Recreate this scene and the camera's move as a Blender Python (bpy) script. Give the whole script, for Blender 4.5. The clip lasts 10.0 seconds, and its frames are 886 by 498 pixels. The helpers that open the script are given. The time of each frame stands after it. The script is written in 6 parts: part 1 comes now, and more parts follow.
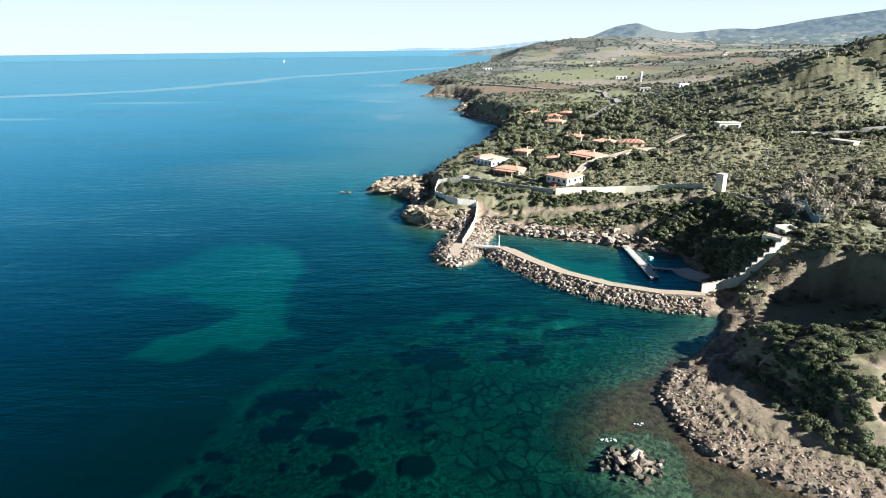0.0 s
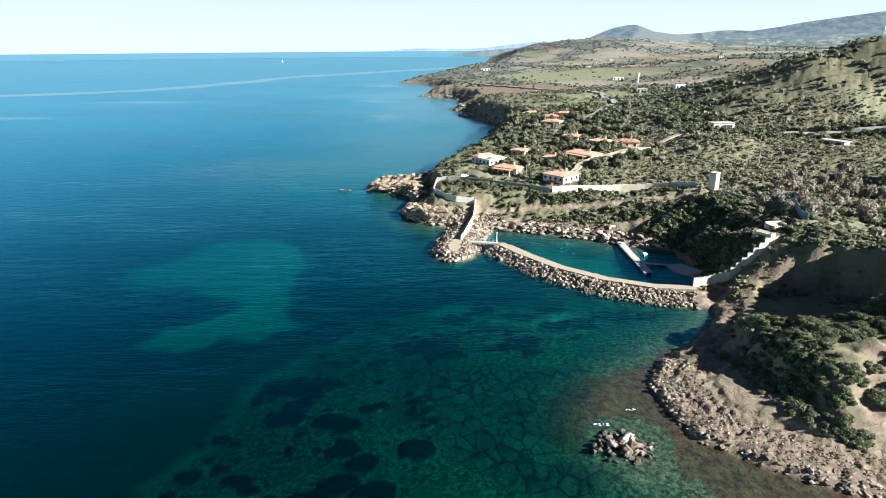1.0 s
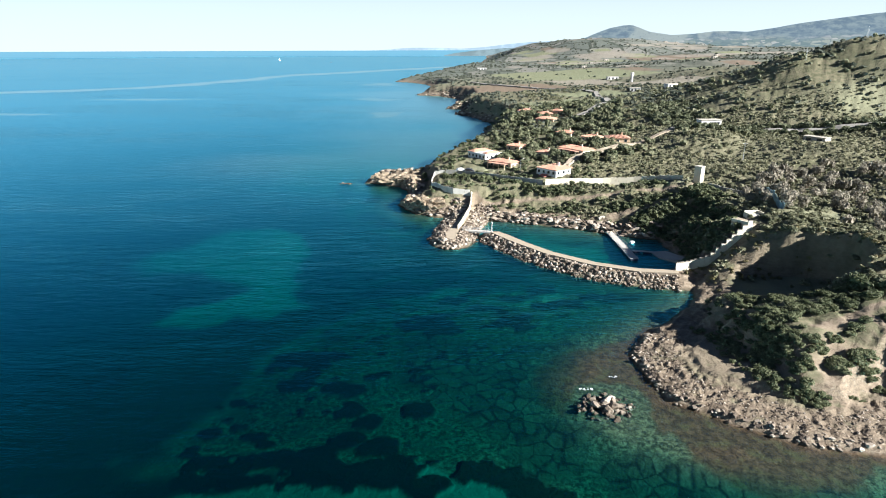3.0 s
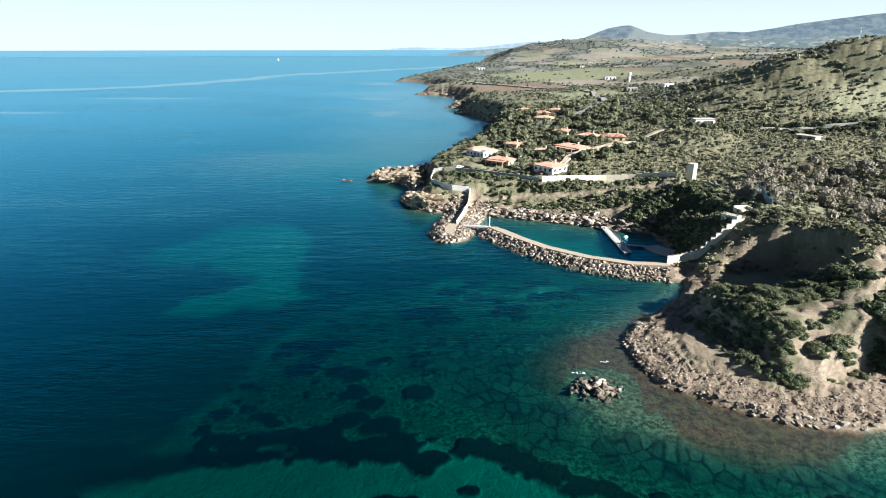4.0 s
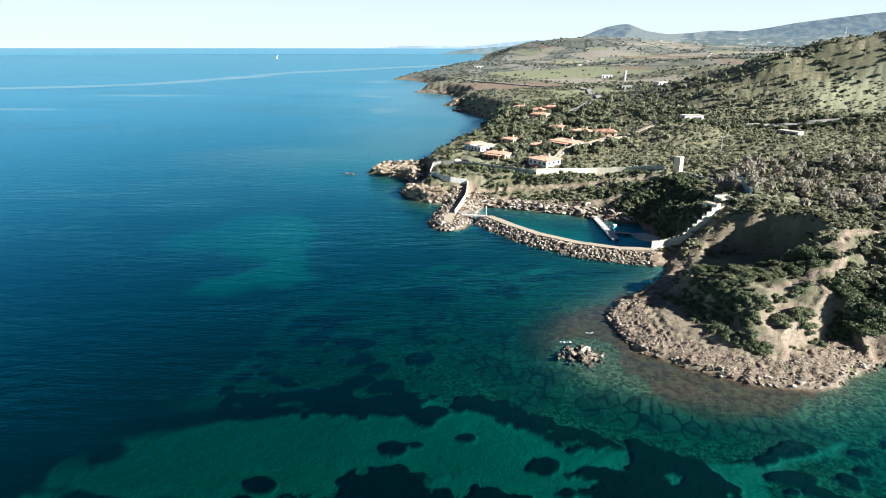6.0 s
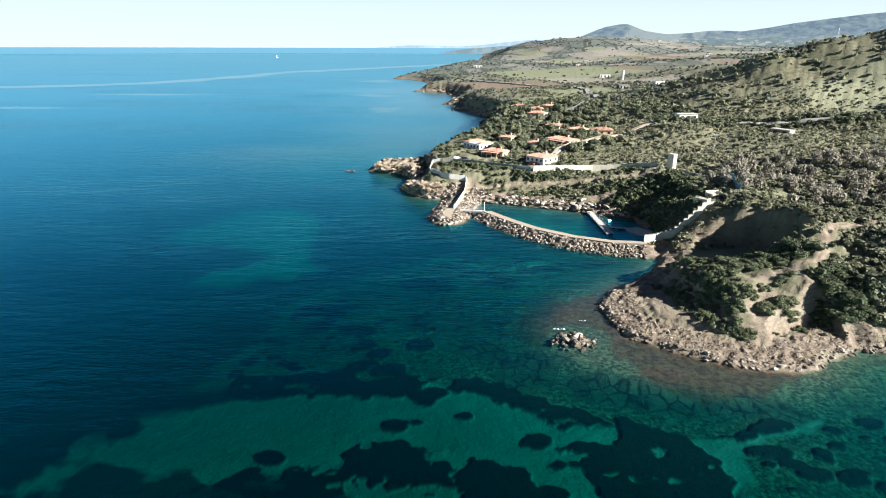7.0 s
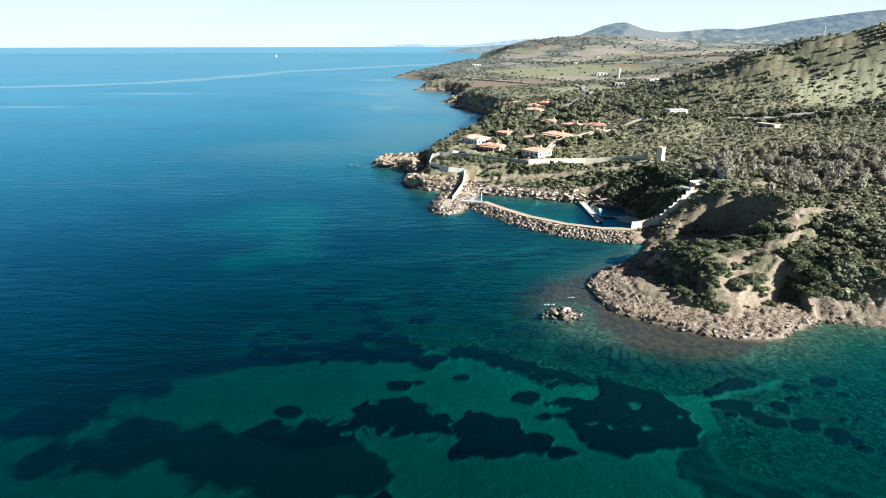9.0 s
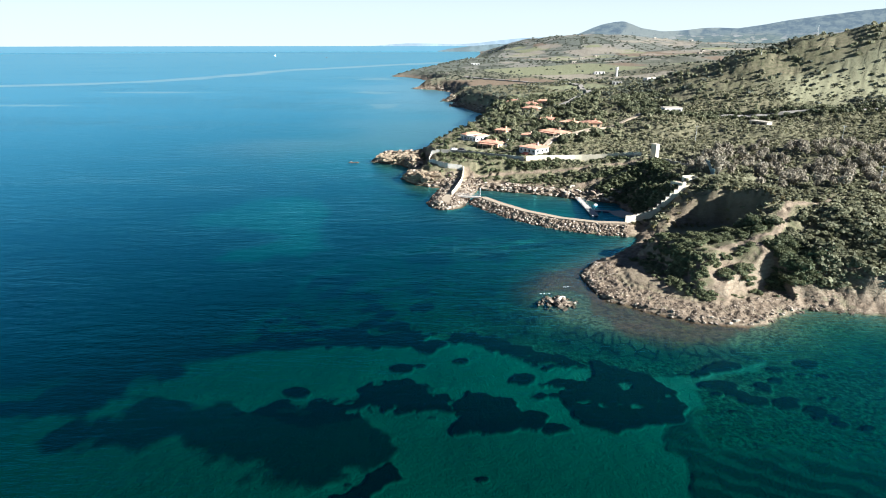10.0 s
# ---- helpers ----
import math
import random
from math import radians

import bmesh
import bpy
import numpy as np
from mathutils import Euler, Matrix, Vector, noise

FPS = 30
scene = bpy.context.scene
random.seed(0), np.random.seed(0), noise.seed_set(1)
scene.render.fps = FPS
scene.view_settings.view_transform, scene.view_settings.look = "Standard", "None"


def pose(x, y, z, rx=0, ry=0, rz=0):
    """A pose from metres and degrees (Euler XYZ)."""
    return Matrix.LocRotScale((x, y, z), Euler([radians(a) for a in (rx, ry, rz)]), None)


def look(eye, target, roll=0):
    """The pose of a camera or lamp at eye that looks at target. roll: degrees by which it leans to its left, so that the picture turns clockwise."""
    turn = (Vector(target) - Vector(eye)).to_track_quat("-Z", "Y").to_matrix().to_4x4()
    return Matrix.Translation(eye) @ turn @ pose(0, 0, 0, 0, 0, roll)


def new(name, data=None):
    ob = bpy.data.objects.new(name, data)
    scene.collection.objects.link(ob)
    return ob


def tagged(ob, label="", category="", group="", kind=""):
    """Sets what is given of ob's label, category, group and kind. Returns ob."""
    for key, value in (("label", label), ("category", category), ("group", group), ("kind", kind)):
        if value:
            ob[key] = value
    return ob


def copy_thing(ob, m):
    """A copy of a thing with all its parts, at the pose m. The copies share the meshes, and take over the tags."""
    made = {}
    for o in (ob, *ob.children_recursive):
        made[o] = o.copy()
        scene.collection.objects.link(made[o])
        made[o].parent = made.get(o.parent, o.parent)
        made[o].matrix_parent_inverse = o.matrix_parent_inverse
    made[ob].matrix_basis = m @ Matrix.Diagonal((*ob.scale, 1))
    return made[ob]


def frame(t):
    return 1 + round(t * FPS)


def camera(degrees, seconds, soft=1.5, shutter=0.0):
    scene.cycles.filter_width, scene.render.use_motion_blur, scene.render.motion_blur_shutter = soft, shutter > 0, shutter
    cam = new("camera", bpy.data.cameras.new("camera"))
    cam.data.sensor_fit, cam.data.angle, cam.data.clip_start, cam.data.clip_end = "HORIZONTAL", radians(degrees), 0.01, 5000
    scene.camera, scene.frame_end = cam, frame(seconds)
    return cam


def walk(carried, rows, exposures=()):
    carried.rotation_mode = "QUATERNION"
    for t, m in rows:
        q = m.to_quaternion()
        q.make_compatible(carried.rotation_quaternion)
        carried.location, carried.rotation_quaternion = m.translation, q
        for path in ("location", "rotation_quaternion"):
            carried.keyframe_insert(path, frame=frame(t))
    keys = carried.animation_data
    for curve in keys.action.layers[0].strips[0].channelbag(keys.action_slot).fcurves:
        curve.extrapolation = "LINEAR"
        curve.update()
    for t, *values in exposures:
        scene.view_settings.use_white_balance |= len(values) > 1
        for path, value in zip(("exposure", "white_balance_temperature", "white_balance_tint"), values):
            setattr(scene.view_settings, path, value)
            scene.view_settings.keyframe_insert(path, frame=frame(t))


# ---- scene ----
cam = camera(73.2, 10.0, soft=1.0)
PATH = [
    (0, (0.667, -1.5, 60.169), (0.622, 0.394, 59.529), -0.6),
    (0.5, (0.492, -3.566, 60.162), (0.451, -1.671, 59.522), -0.5),
    (1, (0.363, -5.756, 60.06), (0.326, -3.861, 59.422), -0.4),
    (1.5, (0.308, -8.063, 59.916), (0.275, -6.168, 59.278), -0.3),
    (2, (0.249, -10.542, 59.743), (0.219, -8.647, 59.105), -0.2),
    (2.5, (0.143, -13.175, 59.635), (0.116, -11.28, 58.996), -0.2),
    (4, (-0.086, -21.688, 59.634), (-0.105, -19.794, 58.994), -0.0),
    (4.5, (-0.195, -24.678, 59.646), (-0.212, -22.783, 59.005), 0.0),
    (5, (-0.244, -27.771, 59.672), (-0.259, -25.877, 59.03), 0.1),
    (5.5, (-0.271, -30.851, 59.708), (-0.285, -28.958, 59.064), 0.1),
    (7, (-0.247, -39.924, 59.698), (-0.257, -38.031, 59.052), 0.2),
    (7.5, (-0.264, -42.953, 59.677), (-0.272, -41.061, 59.029), 0.2),
    (8, (-0.234, -46.033, 59.67), (-0.242, -44.141, 59.022), 0.1),
    (8.5, (-0.181, -49.166, 59.691), (-0.189, -47.275, 59.042), 0.1),
    (9, (-0.12, -52.363, 59.683), (-0.129, -50.471, 59.034), 0.0),
    (9.5, (-0.157, -55.522, 59.684), (-0.165, -53.63, 59.035), -0.0),
    (10, (-0.322, -58.495, 59.72), (-0.327, -56.604, 59.068), 0.0),
]
walk(cam, [(t, look(eye, target, roll)) for t, eye, target, roll in PATH], [(0.0, 1.98, 6150, 9), (10.0, 1.98, 6150, 9)])

# ---- world, sun ----
SUN_AZ = radians(-23.0)      # from +X towards -Y
SUN_EL = radians(26.0)
SUN_DIR = Vector((math.cos(SUN_EL) * math.cos(SUN_AZ), math.cos(SUN_EL) * math.sin(SUN_AZ), math.sin(SUN_EL)))
world = bpy.data.worlds.new("sky")
scene.world = world
world.use_nodes = True
wn = world.node_tree
wn.nodes.clear()
w_out = wn.nodes.new("ShaderNodeOutputWorld")
w_bg = wn.nodes.new("ShaderNodeBackground")
w_sky = wn.nodes.new("ShaderNodeTexSky")
w_sky.sky_type = 'NISHITA'
w_sky.sun_disc = False
w_sky.sun_elevation = SUN_EL
w_sky.sun_rotation = radians(90.0) - SUN_AZ
w_sky.altitude = 0.0
w_sky.air_density = 0.65
w_sky.dust_density = 0.0
w_sky.ozone_density = 3.0
w_bg.inputs["Strength"].default_value = 0.040
w_tint = wn.nodes.new("ShaderNodeMix")       # clear, slightly blue sea air
w_tint.data_type, w_tint.blend_type = 'RGBA', 'MULTIPLY'
w_tint.inputs[0].default_value = 1.0
w_tint.inputs[7].default_value = (0.55, 0.55, 0.55, 1)
wn.links.new(w_sky.outputs[0], w_tint.inputs[6])
# pale haze low over the whole horizon
w_co = wn.nodes.new("ShaderNodeTexCoord")
w_xyz = wn.nodes.new("ShaderNodeSeparateXYZ")
w_low = wn.nodes.new("ShaderNodeMapRange")
w_low.interpolation_type = 'SMOOTHSTEP'
for w_key, w_val in (("From Min", 0.0), ("From Max", 0.30), ("To Min", 0.88), ("To Max", 0.0)):
    w_low.inputs[w_key].default_value = w_val
w_haze = wn.nodes.new("ShaderNodeMix")
w_haze.data_type = 'RGBA'
w_haze.inputs[7].default_value = (6.1, 6.95, 7.15, 1)
wn.links.new(w_co.outputs["Generated"], w_xyz.inputs[0])
wn.links.new(w_xyz.outputs[2], w_low.inputs[0])
wn.links.new(w_low.outputs[0], w_haze.inputs[0])
wn.links.new(w_tint.outputs[2], w_haze.inputs[6])
wn.links.new(w_haze.outputs[2], w_bg.inputs[0])
wn.links.new(w_bg.outputs[0], w_out.inputs[0])

sun_data = bpy.data.lights.new("sun", 'SUN')
sun_data.energy = 5.0
sun_data.angle = radians(0.6)
sun_data.color = (1.0, 0.945, 0.87)
sun = new("sun", sun_data)
sun.matrix_world = look(SUN_DIR * 400, (0, 0, 0))
scene.view_settings.exposure = 0.0

# ---- shape of the land ----
def lattice(ix, iy, seed):
    n = (ix * 374761393 + iy * 668265263 + seed * 974711) & 0x7FFFFFFF
    n = ((n ^ (n >> 13)) * 1274126177) & 0x7FFFFFFF
    return ((n ^ (n >> 16)) & 0xFFFF) / 65535.0


def vnoise(x, y, scale, seed=0):
    """Smooth value noise, 0 to 1."""
    u, v = np.asarray(x, float) / scale, np.asarray(y, float) / scale
    iu, iv = np.floor(u).astype(np.int64), np.floor(v).astype(np.int64)
    fu, fv = u - iu, v - iv
    fu, fv = fu * fu * (3 - 2 * fu), fv * fv * (3 - 2 * fv)
    a, b = lattice(iu, iv, seed), lattice(iu + 1, iv, seed)
    c, d = lattice(iu, iv + 1, seed), lattice(iu + 1, iv + 1, seed)
    return (a * (1 - fu) + b * fu) * (1 - fv) + (c * (1 - fu) + d * fu) * fv


def fbm(x, y, scale, seed=0, octaves=4):
    total, amp, norm = 0.0, 1.0, 0.0
    for k in range(octaves):
        total = total + amp * vnoise(x, y, scale / 2 ** k, seed + 17 * k)
        norm += amp
        amp *= 0.5
    return total / norm


def smooth(a, b, x):
    t = np.clip((x - a) / (b - a), 0, 1)
    return t * t * (3 - 2 * t)


COAST_NEAR = [(5000, -900), (600, -40), (300, 34), (160, 60), (118, 64), (101, 67), (95, 69), (86, 70.6), (77, 66.6), (72, 62.5), (64.7, 62), (56, 64.2),
              (49.4, 68), (43.2, 73), (39, 76.4), (37.3, 85), (37.3, 93.5), (42.8, 102), (53, 110.7), (60, 119), (62.4, 127),
              (62.8, 135), (62.5, 141.5), (66.5, 148), (69, 156), (67.4, 170), (59.3, 174), (49, 179.4), (40.5, 184), (22, 191), (13, 193)]
COAST_MID = [(-4, 197), (-12.8, 202), (-19.9, 215), (-15.5, 227), (-18, 240), (-21, 247.5), (-29, 252), (-38.5, 256.7), (-35, 264), (-29, 271), (-16, 282), (-10, 292),
             (-1, 312), (13, 345), (23, 373), (31, 388), (20, 409), (31, 432), (44, 478), (34, 488), (19, 539), (5, 553), (14, 585), (14, 607), (-4, 611), (8, 650), (9, 735), (-10, 780), (-46, 799)]
COAST_FAR = [(-12, 880), (-22, 972), (-45, 1050), (-70, 1105), (-104, 1122), (-98, 1180), (-80, 1330), (-37, 1600), (27, 1820), (96, 2200), (130, 2600), (160, 3000), (210, 3600), (297, 5215), (900, 9000), (9000, 9000), (9000, -900)]
COAST = np.array(COAST_NEAR + COAST_MID + COAST_FAR, float)

# crown heights of the land: x, y, z
KNOTS_NEAR = [(47, 90, 1.8), (46, 97, 1.8), (50, 84, 2.0), (52, 78, 2.1), (57, 73.2, 2.4), (63, 70.3, 2.4), (70, 70.5, 2.2), (76, 72.5, 2.4), (84, 77, 3.2), (92, 76, 4.5), (53, 94, 2.0), (51, 102, 1.8), (56, 107, 2.0), (57.4, 87, 2.2), (58.8, 82, 2.4), (57, 92, 2.2), (56, 98, 2.2), (59.5, 77.5, 2.5), (56.4, 75.6, 2.2), (60.8, 74.6, 4.4), (63.5, 73.4, 4.2), (53, 88, 1.9),
              (60, 99.6, 8), (64, 96.5, 9.2), (62, 92, 8.4), (66.7, 89.5, 10), (66, 85, 9.2), (64.8, 81, 7.6), (62.6, 77.5, 5.6), (69, 86, 10), (74.6, 89, 10.5), (73.7, 84.2, 7.4), (80.3, 87.6, 10.8), (81.3, 84.1, 10), (67, 78, 4.2), (73.2, 76.8, 4.4), (79.2, 80, 7.6), (70, 81, 5.6), (76, 80.5, 6.8), (87, 82, 9), (94, 83, 11.5),
              (63, 105, 6.5), (71, 104, 8.4), (70, 97, 10.2), (77.5, 96.5, 11.4), (84, 92, 12.2), (88, 99, 14), (95, 106, 16), (98, 112, 16.6), (99, 121, 16.8), (92, 134, 15.8), (120, 121, 17.5), (110, 100, 16.5), (170, 110, 20), (130, 80, 16), (66, 119, 4),
              (69, 136, 4.2), (76, 136, 9.5), (82, 139, 14.2), (79, 160, 8), (77, 175, 6), (94, 144, 16), (101, 163, 16), (90, 165, 14), (86, 185, 12.3), (88, 200, 12.2), (60, 207, 8.6), (75, 194, 9), (45, 211, 9.2), (20, 222, 8.6), (0, 232, 8.2), (-8, 227, 6), (-22, 262, 5)]
KNOTS_MID = [(8, 252, 11), (30, 248, 11.5), (46, 219, 10.5), (60, 245, 15), (70, 262, 17.5), (110, 215, 15), (116, 266, 23), (156, 181, 19), (155, 240, 21), (210, 200, 23), (200, 262, 26), (250, 250, 29),
             (200, 305, 37), (165, 320, 33), (130, 409, 21), (155, 400, 30), (177, 380, 41), (200, 346, 52), (235, 347, 60), (273, 336, 67), (340, 340, 80), (500, 330, 100)]
KNOTS_FAR = [(260, 480, 40), (420, 520, 60), (120, 330, 24), (25, 330, 11), (60, 330, 16), (40, 420, 13), (110, 430, 17), (60, 500, 13), (130, 520, 15), (30, 620, 12), (100, 700, 12), (220, 620, 20), (60, 800, 12), (150, 800, 14),
             (-40, 1090, 8), (100, 1000, 14), (225, 1280, 20), (-60, 1300, 9), (342, 1969, 40), (150, 1700, 18), (450, 2050, 54), (645, 2102, 60), (850, 1900, 66), (300, 1500, 18), (520, 1520, 28), (484, 1097, 42), (380, 760, 40), (700, 1400, 48), (1500, 1500, 85), (900, 700, 110), (400, 3000, 40), (1500, 3500, 60), (900, 2500, 45)]
KNOTS = np.array(KNOTS_NEAR + KNOTS_MID + KNOTS_FAR, float)
# far summits: x, y, height, width across, width along
SUMMITS = [(225, 362, 6, 110, 75), (330, 350, 3, 90, 90), (500, 2050, 32, 190, 350), (345, 2480, 20, 105, 300), (560, 2500, 16, 240, 380), (700, 2300, 8, 300, 300)]
# breakwater and pier, as lines with a height and a half width
BREAKWATER = [(14.5, 172, 1.7), (20.5, 162, 1.8), (29, 150.5, 1.9), (40, 141, 2.0), (51, 135.5, 2.1), (61, 133.5, 2.4)]
PIER = [(9, 205, 2.4), (5, 189, 2.1), (1.5, 175, 1.9), (0.3, 167, 1.7)]
# line of the stepped wall, and the ground under it
STAIR = [(60.6, 135.0, 2.2), (66, 136.4, 2.7), (69.5, 136.2, 3.6), (80.8, 138.0, 13.6)]
BOWL = (81, 118, 16, 12.5)


def line_distance(x, y, pts):
    """Distance to a line of points, and the place along it (0 to count - 1)."""
    best, where = np.full(np.shape(x), 1e9), np.zeros(np.shape(x))
    for k in range(len(pts) - 1):
        ax, ay, bx, by = pts[k][0], pts[k][1], pts[k + 1][0], pts[k + 1][1]
        dx, dy = bx - ax, by - ay
        t = np.clip(((x - ax) * dx + (y - ay) * dy) / (dx * dx + dy * dy), 0, 1)
        d = np.hypot(x - ax - t * dx, y - ay - t * dy)
        near = d < best
        best, where = np.where(near, d, best), np.where(near, k + t, where)
    return best, where


def inside(x, y, poly):
    result = np.zeros(np.shape(x), bool)
    for k in range(len(poly)):
        ax, ay, bx, by = *poly[k - 1][:2], *poly[k][:2]
        if ay != by:
            result ^= ((ay > y) != (by > y)) & (x < (bx - ax) * (y - ay) / (by - ay) + ax)
    return result


def coast_distance(x, y):
    """Metres inland of the shore; negative over the sea."""
    d, _ = line_distance(x, y, np.vstack([COAST, COAST[:1]]))
    return np.where(inside(x, y, COAST), d, -d)


def mound(x, y, line, half, slope):
    d, k = line_distance(x, y, line)
    top = np.interp(k, range(len(line)), [p[2] for p in line])
    return top - np.maximum(d - half, 0) * slope


def land(x, y):
    """Height of the ground or sea bed, and the distance inland."""
    x, y = np.asarray(x, float), np.asarray(y, float)
    far = smooth(150, 900, y)
    wob = (fbm(x, y, 7, 3, 3) - 0.5) * (2.4 + 6 * far) + (fbm(x, y, 60, 5, 2) - 0.5) * 12 * far
    sd = coast_distance(x, y)
    d = sd + wob
    w, total = 0.0, 0.0
    for kx, ky, kz in KNOTS:
        q = ((x - kx) ** 2 + (y - ky) ** 2 + 5.0 + (0.11 * max(ky - 180, 0)) ** 2) ** -1.6
        w, total = w + q, total + q * kz
    top = total / w
    for kx, ky, kz, sx, sy in SUMMITS:
        top = top + kz * np.exp(-((x - kx) / sx) ** 2 - ((y - ky) / sy) ** 2)
    head = np.exp(-((x - 58) / 26) ** 4 - ((y - 76) / 24) ** 4)        # the near headland, with a rock shelf round it
    bank = np.exp(-((x - 38) / 40) ** 4 - ((y - 197) / 17) ** 4)       # gentle bank behind the pool
    cape = np.exp(-((x + 24) / 16) ** 4 - ((y - 252) / 26) ** 4)
    shelf_w = 1.5 + 0.4 * head + 2.5 * bank + 5 * cape
    shelf_z = 0.9 + 0.8 * bank + 2.4 * cape
    run = 8 - 2.5 * head + 19 * bank + 14 * cape + 14 * far + 110 * smooth(900, 2000, y)
    rise = smooth(0, 1, np.clip((d - shelf_w) / run, 0, 1)) * 0.55 + 0.45 * np.clip((d - shelf_w) / run, 0, 1)
    crag = np.abs(fbm(x, y, 3.2, 9, 4) - 0.5) * 2
    low = shelf_z * smooth(-0.6, 1.6, d) + (0.33 - crag) * (1.7 - 1.1 * head + 2.2 * cape) * smooth(-1, 1, d)
    gully = (fbm(x, y, 3.5, 25, 4) - 0.5) * 4.0 * np.clip(4 * rise * (1 - rise), 0, 1) * (1 - far)
    gully = gully * (1 - 0.8 * head) * (1 - 0.7 * bank) + (0.5 - crag) * 0.5 * np.clip(4 * rise * (1 - rise), 0, 1) * head
    h_land = low + (top - shelf_z) * rise + gully + (fbm(x, y, 12, 21, 4) - 0.5) * (2.0 - 1.7 * smooth(230, 280, y)) * (1 - 0.75 * head) * rise + (fbm(x, y, 260, 23, 4) - 0.5) * (8 + 30 * smooth(1300, 2600, y)) * far * rise
    # the headland's flat shelf of rock, open to the sea
    calm_d = np.maximum(sd + 0.35 * wob, 0)
    shelf_top = 0.75 + 0.10 * calm_d + smooth(10, 17, calm_d) * 9 + (0.35 - crag) * 0.5 * smooth(0, 2, d) + (0.4 - np.abs(fbm(x, y, 1.3, 19, 3) - 0.5) * 4) * 0.45 * smooth(0, 2, d) * smooth(13, 8, calm_d)
    ramp = smooth(0.1, 0.5, head) * (y < 103) * (x < 84)
    h_land = h_land * (1 - ramp) + np.minimum(h_land, shelf_top) * ramp
    # the worn hollow between the stepped wall and the headland
    bx, by, rx, ry = BOWL
    e = np.hypot((x - bx) / rx, (y - by) / ry) + (fbm(x, y, 6, 31, 3) - 0.5) * 0.25
    east = smooth(70, 86, x)
    m = smooth(1.38 - 0.35 * east, 0.72 + 0.18 * east, e)
    floor_z = np.clip(2.4 + 0.06 * (x - 62), 2.0, 5) + (fbm(x, y, 4, 33, 3) - 0.5) * 0.8
    h_land = h_land * (1 - m) + np.minimum(h_land, floor_z) * m
    ds, ks = line_distance(x, y, STAIR)
    ws = smooth(5.5, 1.2, ds)
    h_land = h_land * (1 - ws) + np.interp(ks, range(4), [p[2] for p in STAIR]) * ws
    # sea bed
    o = np.maximum(-sd, 0)
    plat = np.exp(-((x - 36) / 24) ** 4 - ((y - 72) / 22) ** 4)
    deep = 0.16 + 1.35 * smooth(0, 20, o - 11 * plat) + 1.3 * smooth(20, 70, o) + 2.5 * smooth(60, 260, o)
    deep = deep * (1 - 0.6 * smooth(250, 330, y) * smooth(1300, 900, y) * smooth(180, 60, o))
    h_sea = -deep + (fbm(x, y, 9, 41, 4) - 0.5) * 0.5 * smooth(2, 14, o)
    h = np.where(d > 0, h_land, h_sea * smooth(0, -3, d) + low * (1 - smooth(0, -3, d)))
    h = np.maximum(h, mound(x, y, BREAKWATER, 2.2, 0.55) + (fbm(x, y, 2, 51, 2) - 0.5) * 0.5)
    h = np.maximum(h, mound(x, y, PIER, 3.2, 0.45) + (fbm(x, y, 2, 52, 2) - 0.5) * 0.6)
    return h, sd

